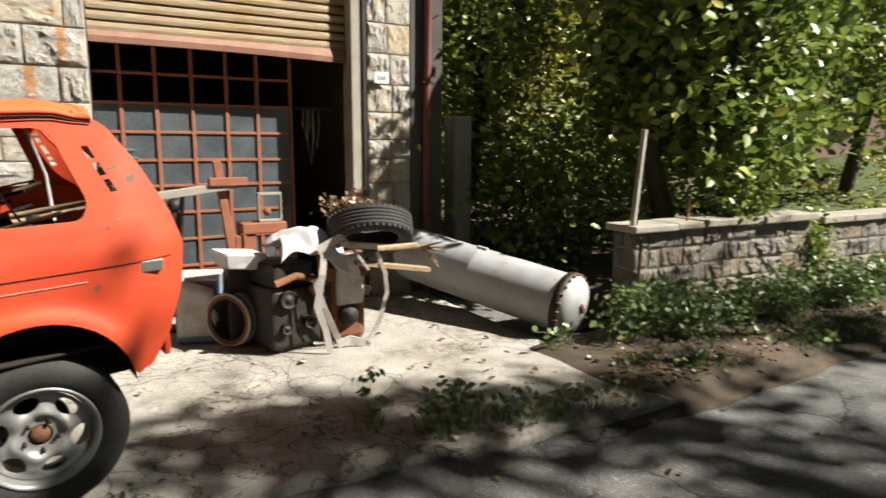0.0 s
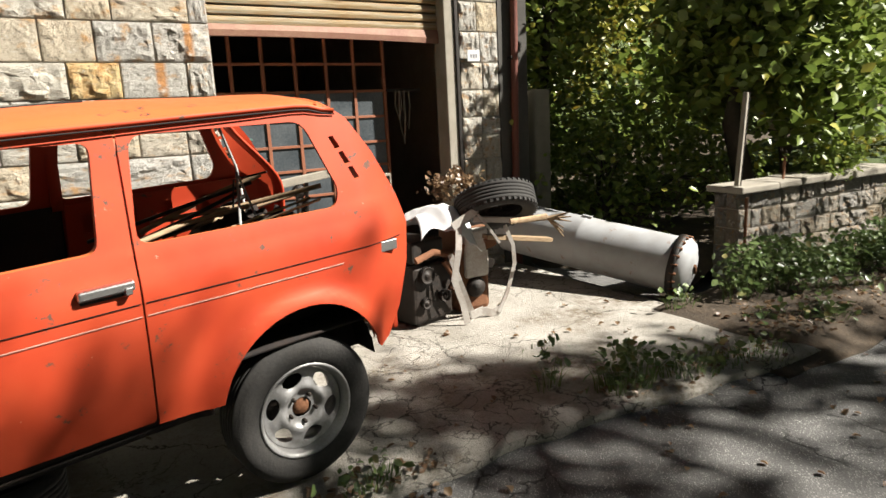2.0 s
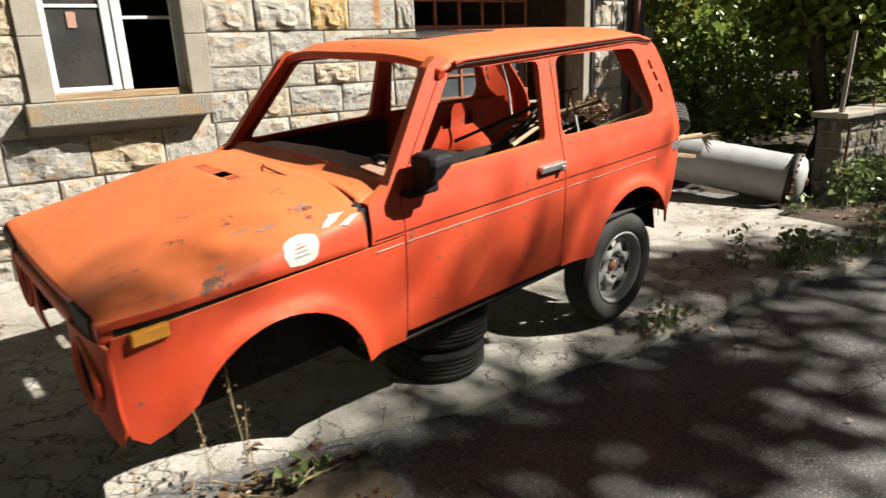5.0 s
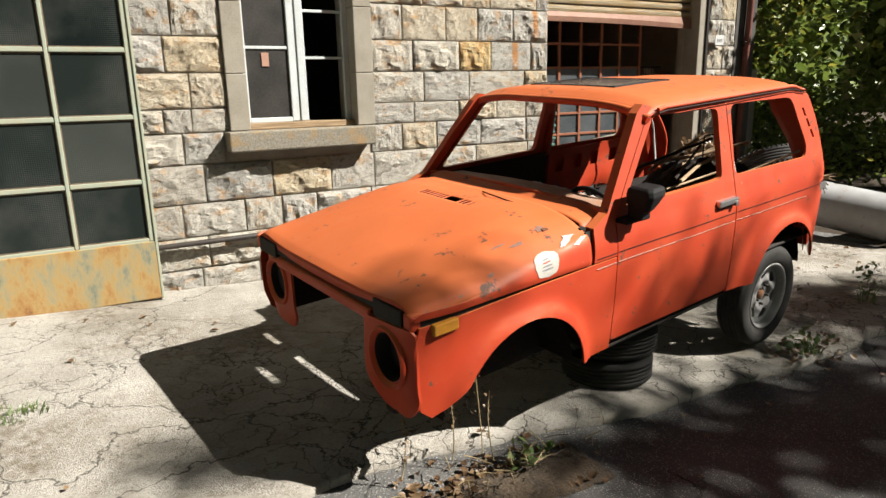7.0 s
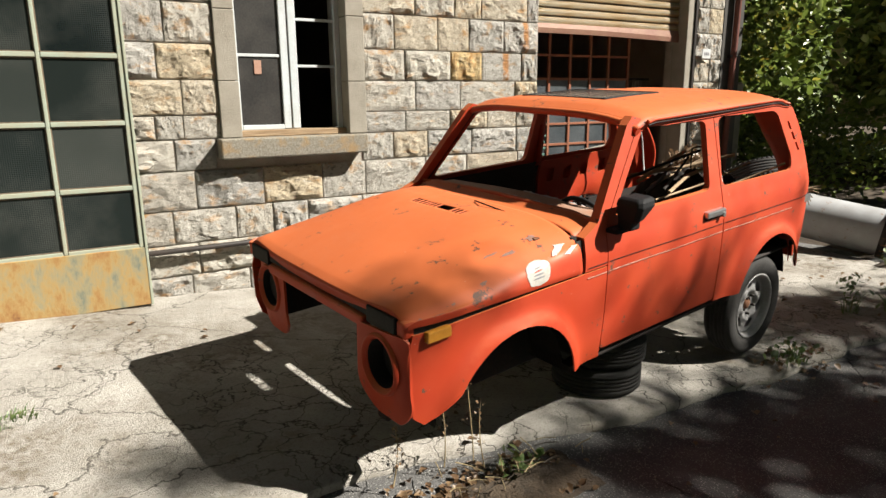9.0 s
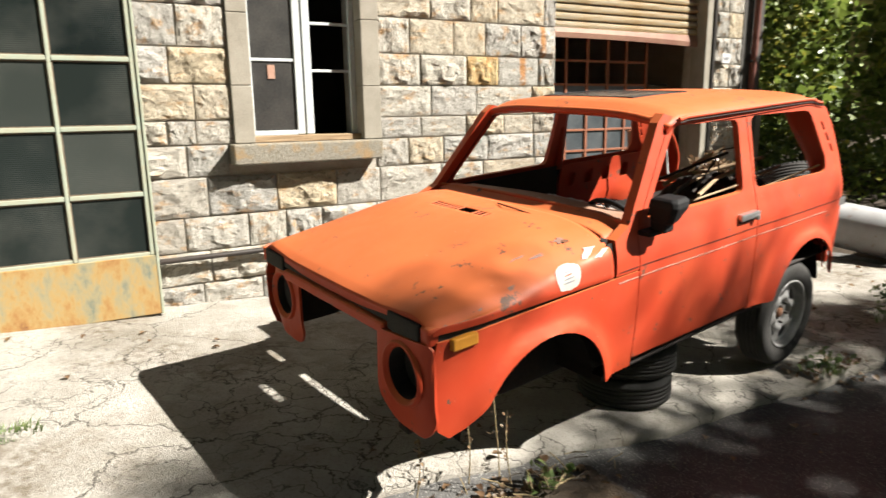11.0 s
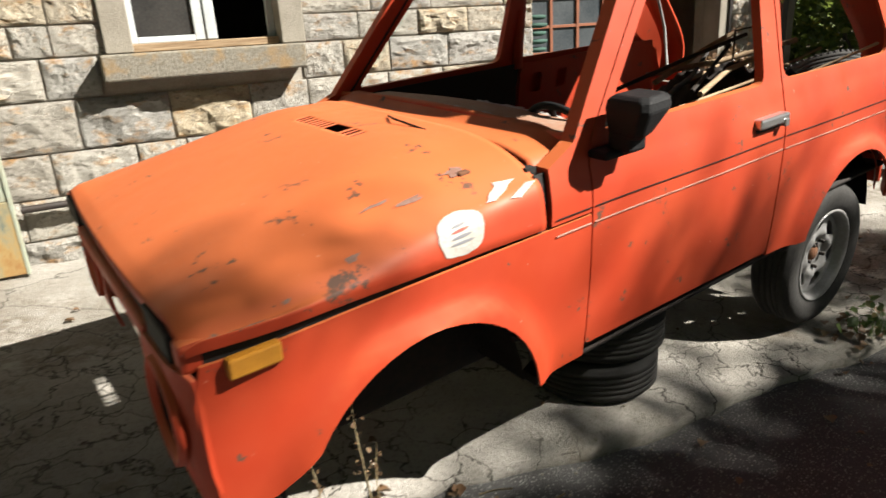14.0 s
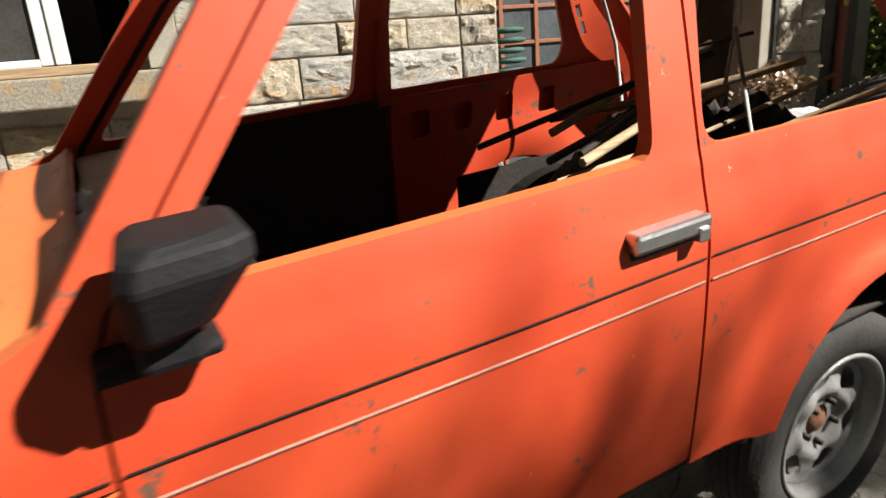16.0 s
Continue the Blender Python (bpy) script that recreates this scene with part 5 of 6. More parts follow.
def limb(bm, a, b, r0, r1, seed, bends=5):
    rnd = random.Random(seed)
    a, b = Vector(a), Vector(b)
    pts, rs = [], []
    for k in range(bends + 1):
        t = k / bends
        w = 0.06 * (b - a).length * math.sin(math.pi * t)
        pts.append(a.lerp(b, t) + Vector((rnd.uniform(-w, w), rnd.uniform(-w, w), rnd.uniform(-w, w) * 0.4)))
        rs.append(r0 + (r1 - r0) * t)
    tube(bm, pts, rs, 8)
    return pts


def tree(name, label, root, top, lobes, leaves, size, seed, mat=None, r=0.14, per=14, clump=0.28, group=""):
    t = thing(name, label, "bush" if "bush" in name else "tree", group=group)
    bm = bmesh.new()
    main = limb(bm, root, top, r, r * 0.35, seed)
    rnd = random.Random(seed)
    for l in lobes:
        at = main[rnd.randint(2, len(main) - 1)]
        tip = Vector(l[:3])
        b = limb(bm, at, tip, r * 0.42, r * 0.12, rnd.random())
        for k in range(5):
            e = tip + Vector((rnd.uniform(-1, 1) * l[3], rnd.uniform(-1, 1) * l[4], rnd.uniform(-0.6, 1) * l[5])) * 0.75
            limb(bm, b[rnd.randint(2, 5)], e, r * 0.14, r * 0.03, rnd.random())
    part("trunk", bm, bark_mat, t)
    p = crown_points(lobes, leaves, seed, clump, per)
    rng = np.random.default_rng(seed + 1)
    ob = new("crown", leaf_mesh("crown", p, size * rng.uniform(0.6, 1.25, len(p)), mat or leaf_mat, seed))
    ob.parent = t
    return t


tree("hazel_bush", "dense green hazel bush leaning over the garden wall", (6.9, 5.7, 0.2), (7.1, 5.6, 3.4),
     [(6.9, 5.5, 2.7, 1.0, 0.75, 1.0), (8.0, 5.5, 2.2, 0.9, 0.7, 1.0), (7.4, 5.3, 3.7, 1.3, 1.0, 0.9), (7.35, 4.95, 1.55, 0.55, 0.45, 0.5), (6.95, 5.9, 3.5, 0.6, 0.5, 0.6), (7.2, 6.2, 2.4, 0.9, 0.6, 0.9)], 16000, 0.14, 3, clump=0.2)
tree("garden_tree", "leafy garden tree with yellowish green leaves", (9.2, 6.6, 0.2), (9.2, 6.4, 4.6),
     [(8.9, 6.1, 3.4, 1.3, 1.1, 1.3), (10.2, 6.6, 2.8, 1.3, 1.0, 1.5), (9.2, 6.6, 5.2, 1.7, 1.4, 1.2), (10.8, 5.9, 4.2, 1.2, 1.1, 1.2), (8.6, 5.9, 4.8, 1.1, 0.8, 0.6)], 12500, 0.15, 5)
tree("garden_tree", "slim garden tree with dark leaves beside the building", (6.0, 8.6, 0.2), (6.1, 8.4, 4.8),
     [(5.9, 8.0, 2.7, 0.75, 0.8, 1.3), (6.5, 8.6, 3.9, 1.1, 1.0, 1.2), (5.7, 7.7, 4.4, 0.85, 0.9, 0.9), (5.35, 7.2, 3.5, 0.4, 0.5, 0.9)], 9500, 0.11, 9)
tree("garden_tree", "tree with yellowing leaves at the back of the garden", (8.6, 11.2, 0.2), (8.8, 11.0, 5.0),
     [(8.2, 10.2, 3.2, 1.6, 1.2, 1.6), (9.8, 11.0, 4.6, 1.8, 1.5, 1.6), (7.4, 10.6, 5.0, 1.5, 1.3, 1.3)], 9000, 0.13, 13, yellow_leaf_mat)
tree("garden_tree", "leafy tree beside the sunny slope", (12.4, 6.6, 0.3), (12.4, 6.4, 4.0),
     [(12.0, 6.0, 2.8, 1.2, 0.8, 1.3), (13.6, 6.4, 3.9, 1.4, 1.0, 1.4), (15.4, 6.6, 4.4, 1.6, 1.2, 1.5), (12.0, 6.4, 5.0, 1.5, 1.2, 1.2)], 8500, 0.14, 19)
tree("garden_bush", "low dark bush in the shade behind the tank", (5.9, 6.9, 0.0), (5.9, 6.9, 1.2),
     [(5.8, 6.7, 0.9, 0.7, 0.7, 0.9), (6.7, 7.4, 1.0, 1.0, 0.8, 1.0), (7.7, 6.6, 0.9, 1.0, 0.6, 0.8)], 2600, 0.09, 17, r=0.05)
tree("garden_bush", "dark evergreen bushes at the back of the garden", (7.6, 8.7, 0.1), (7.7, 8.6, 1.4),
     [(6.5, 8.9, 0.9, 1.0, 0.6, 0.9), (7.9, 8.6, 0.9, 1.0, 0.6, 1.0), (9.3, 8.2, 0.9, 1.0, 0.6, 0.9)], 4200, 0.11, 37, r=0.05)
far_lobes = [(x, 16 + 2.5 * math.sin(x * 1.7), 3.2 + 1.2 * math.sin(x * 0.9), 2.6, 2.2, 3.6) for x in range(2, 34, 3)] + [(x, 22, 8 + math.sin(x), 4, 3, 4) for x in range(0, 44, 5)]
p = crown_points(far_lobes, 26000, 31, 0.5, 16)
woods = new("far_woods", leaf_mesh("far_woods", p, 0.34 * np.random.default_rng(2).uniform(0.6, 1.3, len(p)), leaf_mat, 31))
tagged(woods, "dense green woods behind the garden", "woods", kind="stuff")

# trees across the road, out of view, that throw the dappled shade
FAR = Vector((3.16, -2.48, 3.7))


def shade_tree(root, lobes, leaves, size, seed, boughs=()):
    """A roadside tree; boughs are loose sprays of leaves apart from its main crown, added unseen to shade chosen spots.
    """
    top = Vector(root) + Vector((0, 0.4, 10.4))
    t = tree("roadside_tree", "tall roadside tree with a broad leafy crown", root, top, [(*(Vector(l[:3]) + FAR), *l[3:]) for l in lobes], leaves, size, seed, r=0.26, per=46, clump=0.27, group="roadside trees")
    for spray, n, leaf, k in boughs:
        p = crown_points([(*(Vector(l[:3]) + FAR), *l[3:]) for l in spray], n, k, 0.10, 10)
        ob = new("bough", leaf_mesh("bough", p, leaf * np.random.default_rng(k).uniform(0.6, 1.25, len(p)), leaf_mat, k))
        ob.parent = t


shade_tree((11.0, -6.2, -0.1), [(6.9, 0.45, 5.3, 1.4, 0.50, 0.5), (6.8, 0.35, 5.6, 1.2, 0.45, 0.4), (5.6, -0.42, 5.3, 1.4, 0.50, 0.5), (5.0, -0.52, 5.6, 1.5, 0.48, 0.4), (3.4, -0.62, 5.2, 1.1, 0.40, 0.4)], 2600, 0.17, 23,
           [([(1.90, 0.58, 5.5, 0.28, 0.20, 0.12), (2.28, 0.50, 5.5, 0.36, 0.12, 0.10)], 330, 0.075, 51), ([(3.85, 0.30, 5.62, 0.16, 0.20, 0.2), (4.28, 0.34, 5.62, 0.18, 0.22, 0.2), (5.0, 0.48, 5.62, 0.18, 0.13, 0.15)], 115, 0.10, 54), ([(3.85, -0.10, 5.5, 0.95, 0.17, 0.12), (4.22, 0.42, 5.5, 0.28, 0.10, 0.1)], 330, 0.09, 53), ([(4.4, -1.9, 5.0, 1.7, 0.8, 0.6)], 420, 0.17, 52)])
shade_tree((5.2, -8.0, -0.1), [(2.6, -2.2, 5.3, 1.7, 0.8, 0.6), (2.4, -2.6, 5.7, 1.5, 0.8, 0.5), (2.0, -5.0, 6.4, 1.8, 1.5, 1.0)], 1500, 0.17, 27)
shade_tree((14.0, -5.4, -0.1), [(8.9, -0.6, 5.6, 1.6, 1.1, 0.6), (11.2, 0.2, 5.8, 1.6, 1.0, 0.6), (8.6, -2.2, 5.6, 1.6, 0.8, 0.5)], 1700, 0.18, 29)
# unseen woods added behind the view to cut down the sky light
bank = crown_points([(x, -13.0 + 1.5 * math.sin(x), 4.5, 2.8, 2.0, 5.6) for x in range(-22, 9, 3)] + [(-14 - 2 * math.sin(y), y, 4.0, 2.2, 2.6, 5.0) for y in range(-10, 12, 3)], 30000, 41, 0.5, 16)
sky_screen = new("woods_across_road", leaf_mesh("woods_across_road", bank, 0.36 * np.random.default_rng(3).uniform(0.6, 1.3, len(bank)), leaf_mat, 41))
tagged(sky_screen, "unseen woods added around the road to block sky light", "woods", kind="stuff")

hill = part("hillside", surface(lambda x, y: (x, y, 0.1 + 11.0 * smoothstep(17, 46, y) + 0.6 * noise.noise((x * 0.2, y * 0.2, 0))), spread(-60, 90, 30), spread(15, 60, 16)), grass_ground_mat, smooth=True)
tagged(hill, "wooded hillside behind the garden", "hill", kind="structure")
garden = part("garden_ground", surface(lambda x, y: (x, y, 0.22 + 0.10 * noise.noise((x, y, 2)) + 0.5 * smoothstep(10, 15, x) * smoothstep(6, 10, y) - 0.3 * smoothstep(5.6, 4.9, x) * smoothstep(8, 6, y)), spread(4.74, 30, 60), spread(5.0, 16, 34)), soil_mat, smooth=True)
tagged(garden, "shaded bare soil of the garden", "ground", kind="structure")

# ---- garden wall with capstones ----
gwall = thing("garden_wall", "low rubble stone garden wall with worn capstones", "wall")
gwall["kind"] = "structure"
P0, P1 = Vector((5.42, 4.72, 0)), Vector((7.85, 4.54, 0))
ang = math.atan2(P1.y - P0.y, P1.x - P0.x)
LEN = (P1 - P0).length
M = Matrix.Translation(P0) @ Matrix.Rotation(ang, 4, "Z")
part("wall_core", boxed(0.02, LEN, 0.03, 0.28, -0.05, 0.865, 0, M), mortar_mat, gwall)
dice = random.Random(12)
z = 0.0
for h in (0.17, 0.2, 0.17, 0.18, 0.15):
    x = 0.0
    while x < LEN - 0.02:
        w = min(dice.uniform(0.13, 0.34), LEN - x)
        ob = new("stone", dice.choice(RUBBLE))
        ob.parent = gwall
        ob.matrix_basis = M @ Matrix.Translation((x + w / 2, 0.03, z + h / 2 + dice.uniform(-0.012, 0.012))) @ Matrix.Diagonal((max(0.04, w - 0.014), dice.uniform(0.6, 1.1), h - 0.012, 1)) @ Matrix.Rotation(dice.uniform(-0.05, 0.05), 4, "Y")
        x += w
    for k in range(2):
        ob = new("stone", dice.choice(RUBBLE))
        ob.parent = gwall
        ob.matrix_basis = M @ Matrix.Translation((0.02, 0.09 + 0.13 * k, z + h / 2)) @ Matrix.Rotation(radians(-90), 4, "Z") @ Matrix.Diagonal((0.125, 0.8, h - 0.012, 1))
    z += h
x = -0.07
for w in (0.52, 0.34, 0.42, 0.40, 0.36, 0.48):
    part("capstone", boxed(x + 0.004, x + w - 0.004, -0.055 + dice.uniform(-0.015, 0.015), 0.33, 0.872 + dice.uniform(0, 0.01), 0.945 + dice.uniform(-0.012, 0.008), 0.014, M), trim_mat, gwall)
    x += w
M2 = Matrix.Translation((8.15, 4.62, 0)) @ Matrix.Rotation(radians(-4), 4, "Z")
part("wall_core", boxed(0.0, 6.0, 0.03, 0.28, -0.05, 0.80, 0, M2), mortar_mat, gwall)
z = 0.0
for h in (0.2, 0.2, 0.2, 0.2):
    x = 0.0
    while x < 3.6:
        w = dice.uniform(0.16, 0.36)
        ob = new("stone", dice.choice(RUBBLE))
        ob.parent = gwall
        ob.matrix_basis = M2 @ Matrix.Translation((x + w / 2, 0.03, z + h / 2)) @ Matrix.Diagonal((w - 0.014, 0.8, h - 0.012, 1))
        x += w
    z += h
for k in range(9):
    part("capstone", boxed(0.55 * k, 0.55 * k + 0.54, -0.04, 0.32, 0.802, 0.88, 0.014, M2), trim_mat, gwall)
fpost = thing("fence_post", "leaning rusty iron fence post on the garden wall", "post")
part("web", boxed(-0.026, 0.026, -0.02, 0.02, 0, 0.82, 0.004, Matrix.Translation((5.42, 4.76, 0.94)) @ Matrix.Rotation(radians(6), 4, "Y") @ Matrix.Rotation(0.3, 4, "Z")), trim_mat, fpost)
part("flange", boxed(0.022, 0.030, -0.028, 0.028, 0, 0.82, 0.002, Matrix.Translation((5.42, 4.76, 0.94)) @ Matrix.Rotation(radians(6), 4, "Y") @ Matrix.Rotation(0.3, 4, "Z")), darkiron_mat, fpost)
for at, h in (((5.40, 4.655, 0.28), 0.56), ((6.12, 4.75, 0.93), 0.22), ((7.05, 4.68, 0.93), 0.2)):
    q = part("iron_stub", rods([[at, (at[0] + 0.015, at[1], at[2] + h)]], 0.014, 6), rustmetal_mat)
    tagged(q, "short rusty red iron bar on the garden wall", "bar")

# verge between wall and road
verge = part("verge", surface(lambda x, s: (x, yard_edge(min(x, 4.6)) - 0.12 + 0.05 * noise.noise((x * 2, 1, 1)) + 0.02 * max(0, x - 4.6) + (4.80 - 3.45) * s, -0.05 + 0.10 * smoothstep(0.0, 0.35, s + 0.15 * noise.noise((x * 2.3, 4, 4))) * smoothstep(4.0, 4.55, x) + 0.04 * s + 0.02 * noise.noise((x * 3, s * 4, 6))), spread(3.95, 13, 110), spread(0, 1, 20), 0.06), soil_mat, smooth=True)
tagged(verge, "verge of brown soil with fallen leaves along the wall", "verge", kind="structure")


def tuft(name, label, x, y, n, height, spread_r, seed, leafy=0, category="weeds"):
    """Grass blades, and leafy stems where asked, growing from one spot."""
    t = thing(name, label, category, Matrix.Translation((x, y, gz(x, y) - 0.01)))
    rnd = random.Random(seed)
    bm = bmesh.new()
    for k in range(n):
        a, r = rnd.uniform(0, 2 * math.pi), spread_r * rnd.random() ** 0.6
        p = Vector((r * math.cos(a), r * math.sin(a) * 0.6, 0))
        lean = Vector((math.cos(a), math.sin(a), 0)) * rnd.uniform(0.1, 0.6)
        h, w = height * rnd.uniform(0.4, 1.0), 0.005
        side = Vector((-math.sin(a + 1), math.cos(a + 1), 0)) * w
        row = []
        for q in (0, 0.5, 1.0):
            c = p + lean * h * q * q + Vector((0, 0, h * q * (1 - 0.25 * q)))
            row.append((bm.verts.new(c - side * (1 - q * 0.9)), bm.verts.new(c + side * (1 - q * 0.9))))
        for (a0, a1), (b0, b1) in zip(row, row[1:]):
            bm.faces.new((a0, a1, b1, b0))
    part("grass", bm, weed_mat, t)["kind"] = "stuff"
    if leafy:
        rng = np.random.default_rng(seed)
        pts = np.stack([rng.normal(0, spread_r * 0.55, leafy), rng.normal(0, spread_r * 0.35, leafy), height * rng.uniform(0.15, 1.05, leafy) ** 0.8], axis=1)
        ob = new("leaves", leaf_mesh("leaves", pts, 0.052 * rng.uniform(0.6, 1.5, leafy), weed_mat, seed))
        ob.parent = t
        ob["kind"] = "stuff"
    return t


for k, (x, y, n, h, r, lf) in enumerate(((2.95, 3.80, 130, 0.26, 0.22, 120), (3.45, 3.72, 110, 0.17, 0.26, 60), (3.95, 3.62, 90, 0.13, 0.28, 30), (2.55, 4.05, 26, 0.32, 0.10, 40), (4.42, 4.55, 60, 0.22, 0.15, 20), (1.18, 3.72, 70, 0.12, 0.16, 36), (5.0, 3.75, 60, 0.14, 0.25, 50))):
    tuft("weed_tuft", "green weeds growing from the crack at the yard's edge", x, y, n, h, r, 50 + k, lf)
tuft("grass_tuft", "small patch of grass in the concrete", -3.35, 4.95, 160, 0.06, 0.18, 71, 0, "grass")
tuft("grass_tuft", "small patch of grass beside the road", -3.05, 3.75, 60, 0.05, 0.12, 72, 0, "grass")
rnd = random.Random(5)
for k in range(26):
    x = 4.95 + 0.21 * k
    y = 4.35 - 0.01 * k + rnd.uniform(-0.18, 0.15)
    tuft("nettle_clump", "leafy green weeds along the foot of the garden wall", x, y, 26, rnd.uniform(0.28, 0.5), 0.24, 90 + k, 210)
for k in range(22):
    tuft("weed_tuft", "short weeds and grass on the road verge", 4.7 + 0.33 * k, 3.74 + rnd.uniform(-0.15, 0.3), 90, rnd.uniform(0.08, 0.18), 0.24, 140 + k, 30)
ivy = new("ivy", leaf_mesh("ivy", crown_points([(7.95, 4.62, 0.55, 0.22, 0.14, 0.5), (6.95, 4.72, 1.05, 0.4, 0.16, 0.16)], 1500, 61, 0.07, 8), 0.06 * np.random.default_rng(4).uniform(0.6, 1.4, 1496), leaf_mat, 61))
tagged(ivy, "ivy hanging over the garden wall", "ivy", kind="stuff")

# fallen leaves, grit
rng = np.random.default_rng(77)
spots = [(rng.uniform(-3.2, 6.0), rng.uniform(1.6, 3.7)) for k in range(130)] + [(rng.uniform(-1.9, -1.0), rng.normal(3.50, 0.10)) for k in range(260)] + [(rng.uniform(0.9, 1.6), rng.normal(3.72, 0.10)) for k in range(70)] + [(rng.uniform(2.6, 4.8), rng.normal(3.7, 0.13)) for k in range(160)] + [(rng.uniform(4.4, 10), rng.normal(4.05, 0.25)) for k in range(900)] + [(rng.uniform(1.2, 4.4), rng.uniform(3.9, 5.6)) for k in range(50)] + [(rng.uniform(-3.5, 1), rng.uniform(3.8, 6.5)) for k in range(26)]
pts = np.array([(x, y, (gz(x, y) + 0.012 if y > yard_edge(min(x, 4.4)) and x < 4.4 else max(ground_z(x, y), 0.055 if 3.45 < y < 4.6 and x > 4.3 else -9) + 0.012)) for x, y in spots])
litter = new("fallen_leaves", leaf_mesh("fallen_leaves", pts, 0.036 * rng.uniform(0.5, 1.6, len(pts)), dry_mat, 78, 2.5, 0.9, 0.5))
tagged(litter, "scattered dry brown leaves on road and concrete", "leaves", kind="stuff")
bm = bmesh.new()
rnd = random.Random(31)
for k in range(150):
    x, y = (rnd.uniform(-3.4, 3.0), rnd.uniform(2.2, 5.4)) if k % 2 else (rnd.uniform(-2.0, 0.2), rnd.gauss(3.55, 0.1))
    s = rnd.uniform(0.003, 0.009)
    zz = gz(x, y) if y > yard_edge(x) else ground_z(x, y)
    r = bmesh.ops.create_icosphere(bm, subdivisions=1, radius=s, matrix=Matrix.Translation((x, y, zz + s * 0.4)) @ Matrix.Diagonal((1, rnd.uniform(0.6, 1), 0.7, 1)))
grit = part("pebbles", bm, trim_mat)
tagged(grit, "loose pebbles and grit on the concrete", "pebbles", kind="stuff")
for k, (x, y, h) in enumerate(((-1.86, 3.62, 0.30), (-1.60, 3.66, 0.42), (-1.45, 3.66, 0.52), (-1.42, 3.60, 0.34))):
    st = thing("dry_stalk", "tall dry weed stalk at the kerb", "weeds", Matrix.Translation((x, y, gz(x, y) - 0.02)), "dry stalks")
    pts = [(0.02 * math.sin(q * 3 + k), 0.015 * math.cos(q * 2 + k), h * q) for q in spread(0, 1, 7)]
    part("stem", rods([pts], [0.0035 - 0.0003 * i for i in range(7)], 5), straw_mat, st)
    rng = np.random.default_rng(k)
    pp = np.array([(0.02 * math.sin(q * 3 + k) + rng.normal(0, 0.012), rng.normal(0, 0.012), h * q) for q in rng.uniform(0.3, 1, 26)])
    ob = new("seed_head", leaf_mesh("seed_head", pp, 0.018 * rng.uniform(0.5, 1.3, 26), dry_mat, k))
    ob.parent = st
    ob["kind"] = "stuff"

mound = part("soil_mound", surface(lambda a, b: (-1.50 + 0.55 * a, 3.44 + 0.17 * b, ground_z(-1.5, 3.44) - 0.02 + 0.045 * max(0.0, 1 - a * a - b * b) ** 0.5 + 0.016 * noise.noise((a * 7, b * 5, 1)) + 0.010 * noise.noise((a * 19, b * 11, 4))), spread(-1, 1, 26), spread(-1, 1, 18)), soil_mat, smooth=True)
tagged(mound, "small mound of dark soil and litter against the kerb", "soil", kind="stuff")
twigs = thing("twig_scatter", "dry twigs lying on the soil by the kerb", "twigs")
rnd = random.Random(14)
for k in range(34):
    a = Vector((-1.5 + rnd.gauss(0, 0.28), 3.46 + rnd.gauss(0, 0.08), 0.17 + rnd.uniform(-0.02, 0.02)))
    d = Vector((rnd.uniform(-1, 1), rnd.uniform(-0.5, 0.5), rnd.uniform(-0.1, 0.2))).normalized() * rnd.uniform(0.05, 0.14)
    part("twig", rods([[a, a + d * 0.5 + Vector((0, 0, 0.006)), a + d]], 0.0025, 5), straw_mat if k % 3 else bark_mat, twigs)
tuft("weed_tuft", "small broad-leaved weed on the kerb litter", -1.28, 3.50, 14, 0.07, 0.10, 201, 22)

# ---- the steel tank ----
A = Vector((4.80, 4.86, 0.285))
B = A + Vector((-0.37, 0.93, 0.155)).normalized() * 1.85
axis = (A - B).normalized()
tank = thing("steel_tank", "pale grey steel tank with bolted end, lying on the yard", "tank", Matrix.Translation(B) @ Vector((0, -1, 0)).rotation_difference(axis).to_matrix().to_4x4())
L = (A - B).length
part("shell", lathe([(0.0, 0.02), (0.12, 0.0), (0.21, -0.04), (0.25, -0.10), (0.255, -0.14), (0.255, -L * 0.5 + 0.012), (0.259, -L * 0.5), (0.255, -L * 0.5 - 0.012), (0.255, -L + 0.03)], 56), tank_mat, tank)
part("flange", lathe([(0.255, -L + 0.05), (0.278, -L + 0.048), (0.28, -L + 0.01), (0.278, -L - 0.015), (0.255, -L - 0.016)], 56), darkiron_mat, tank, "dark flange ring")
part("end_cap", lathe([(0.262, -L - 0.005), (0.258, -L - 0.03), (0.225, -L - 0.075), (0.14, -L - 0.105), (0.0, -L - 0.118)], 56), tank_mat, tank)
for k in range(22):
    a = 2 * math.pi * k / 22
    part("bolt", lathe([(0.0, -0.036), (0.012, -0.034), (0.014, 0.02), (0.0, 0.024)], 6), rustmetal_mat, tank).location = (0.268 * math.cos(a), -L, 0.268 * math.sin(a))
part("valve", boxed(-0.05, 0.05, -L - 0.135, -L - 0.10, -0.018, 0.018, 0.006, Matrix.Rotation(0.9, 4, "Y")), rustmetal_mat, tank, "rusty valve stub")
part("lug", boxed(-0.02, 0.02, -L * 0.5 - 0.05, -L * 0.5 + 0.05, 0.25, 0.275, 0.004), tank_mat, tank)

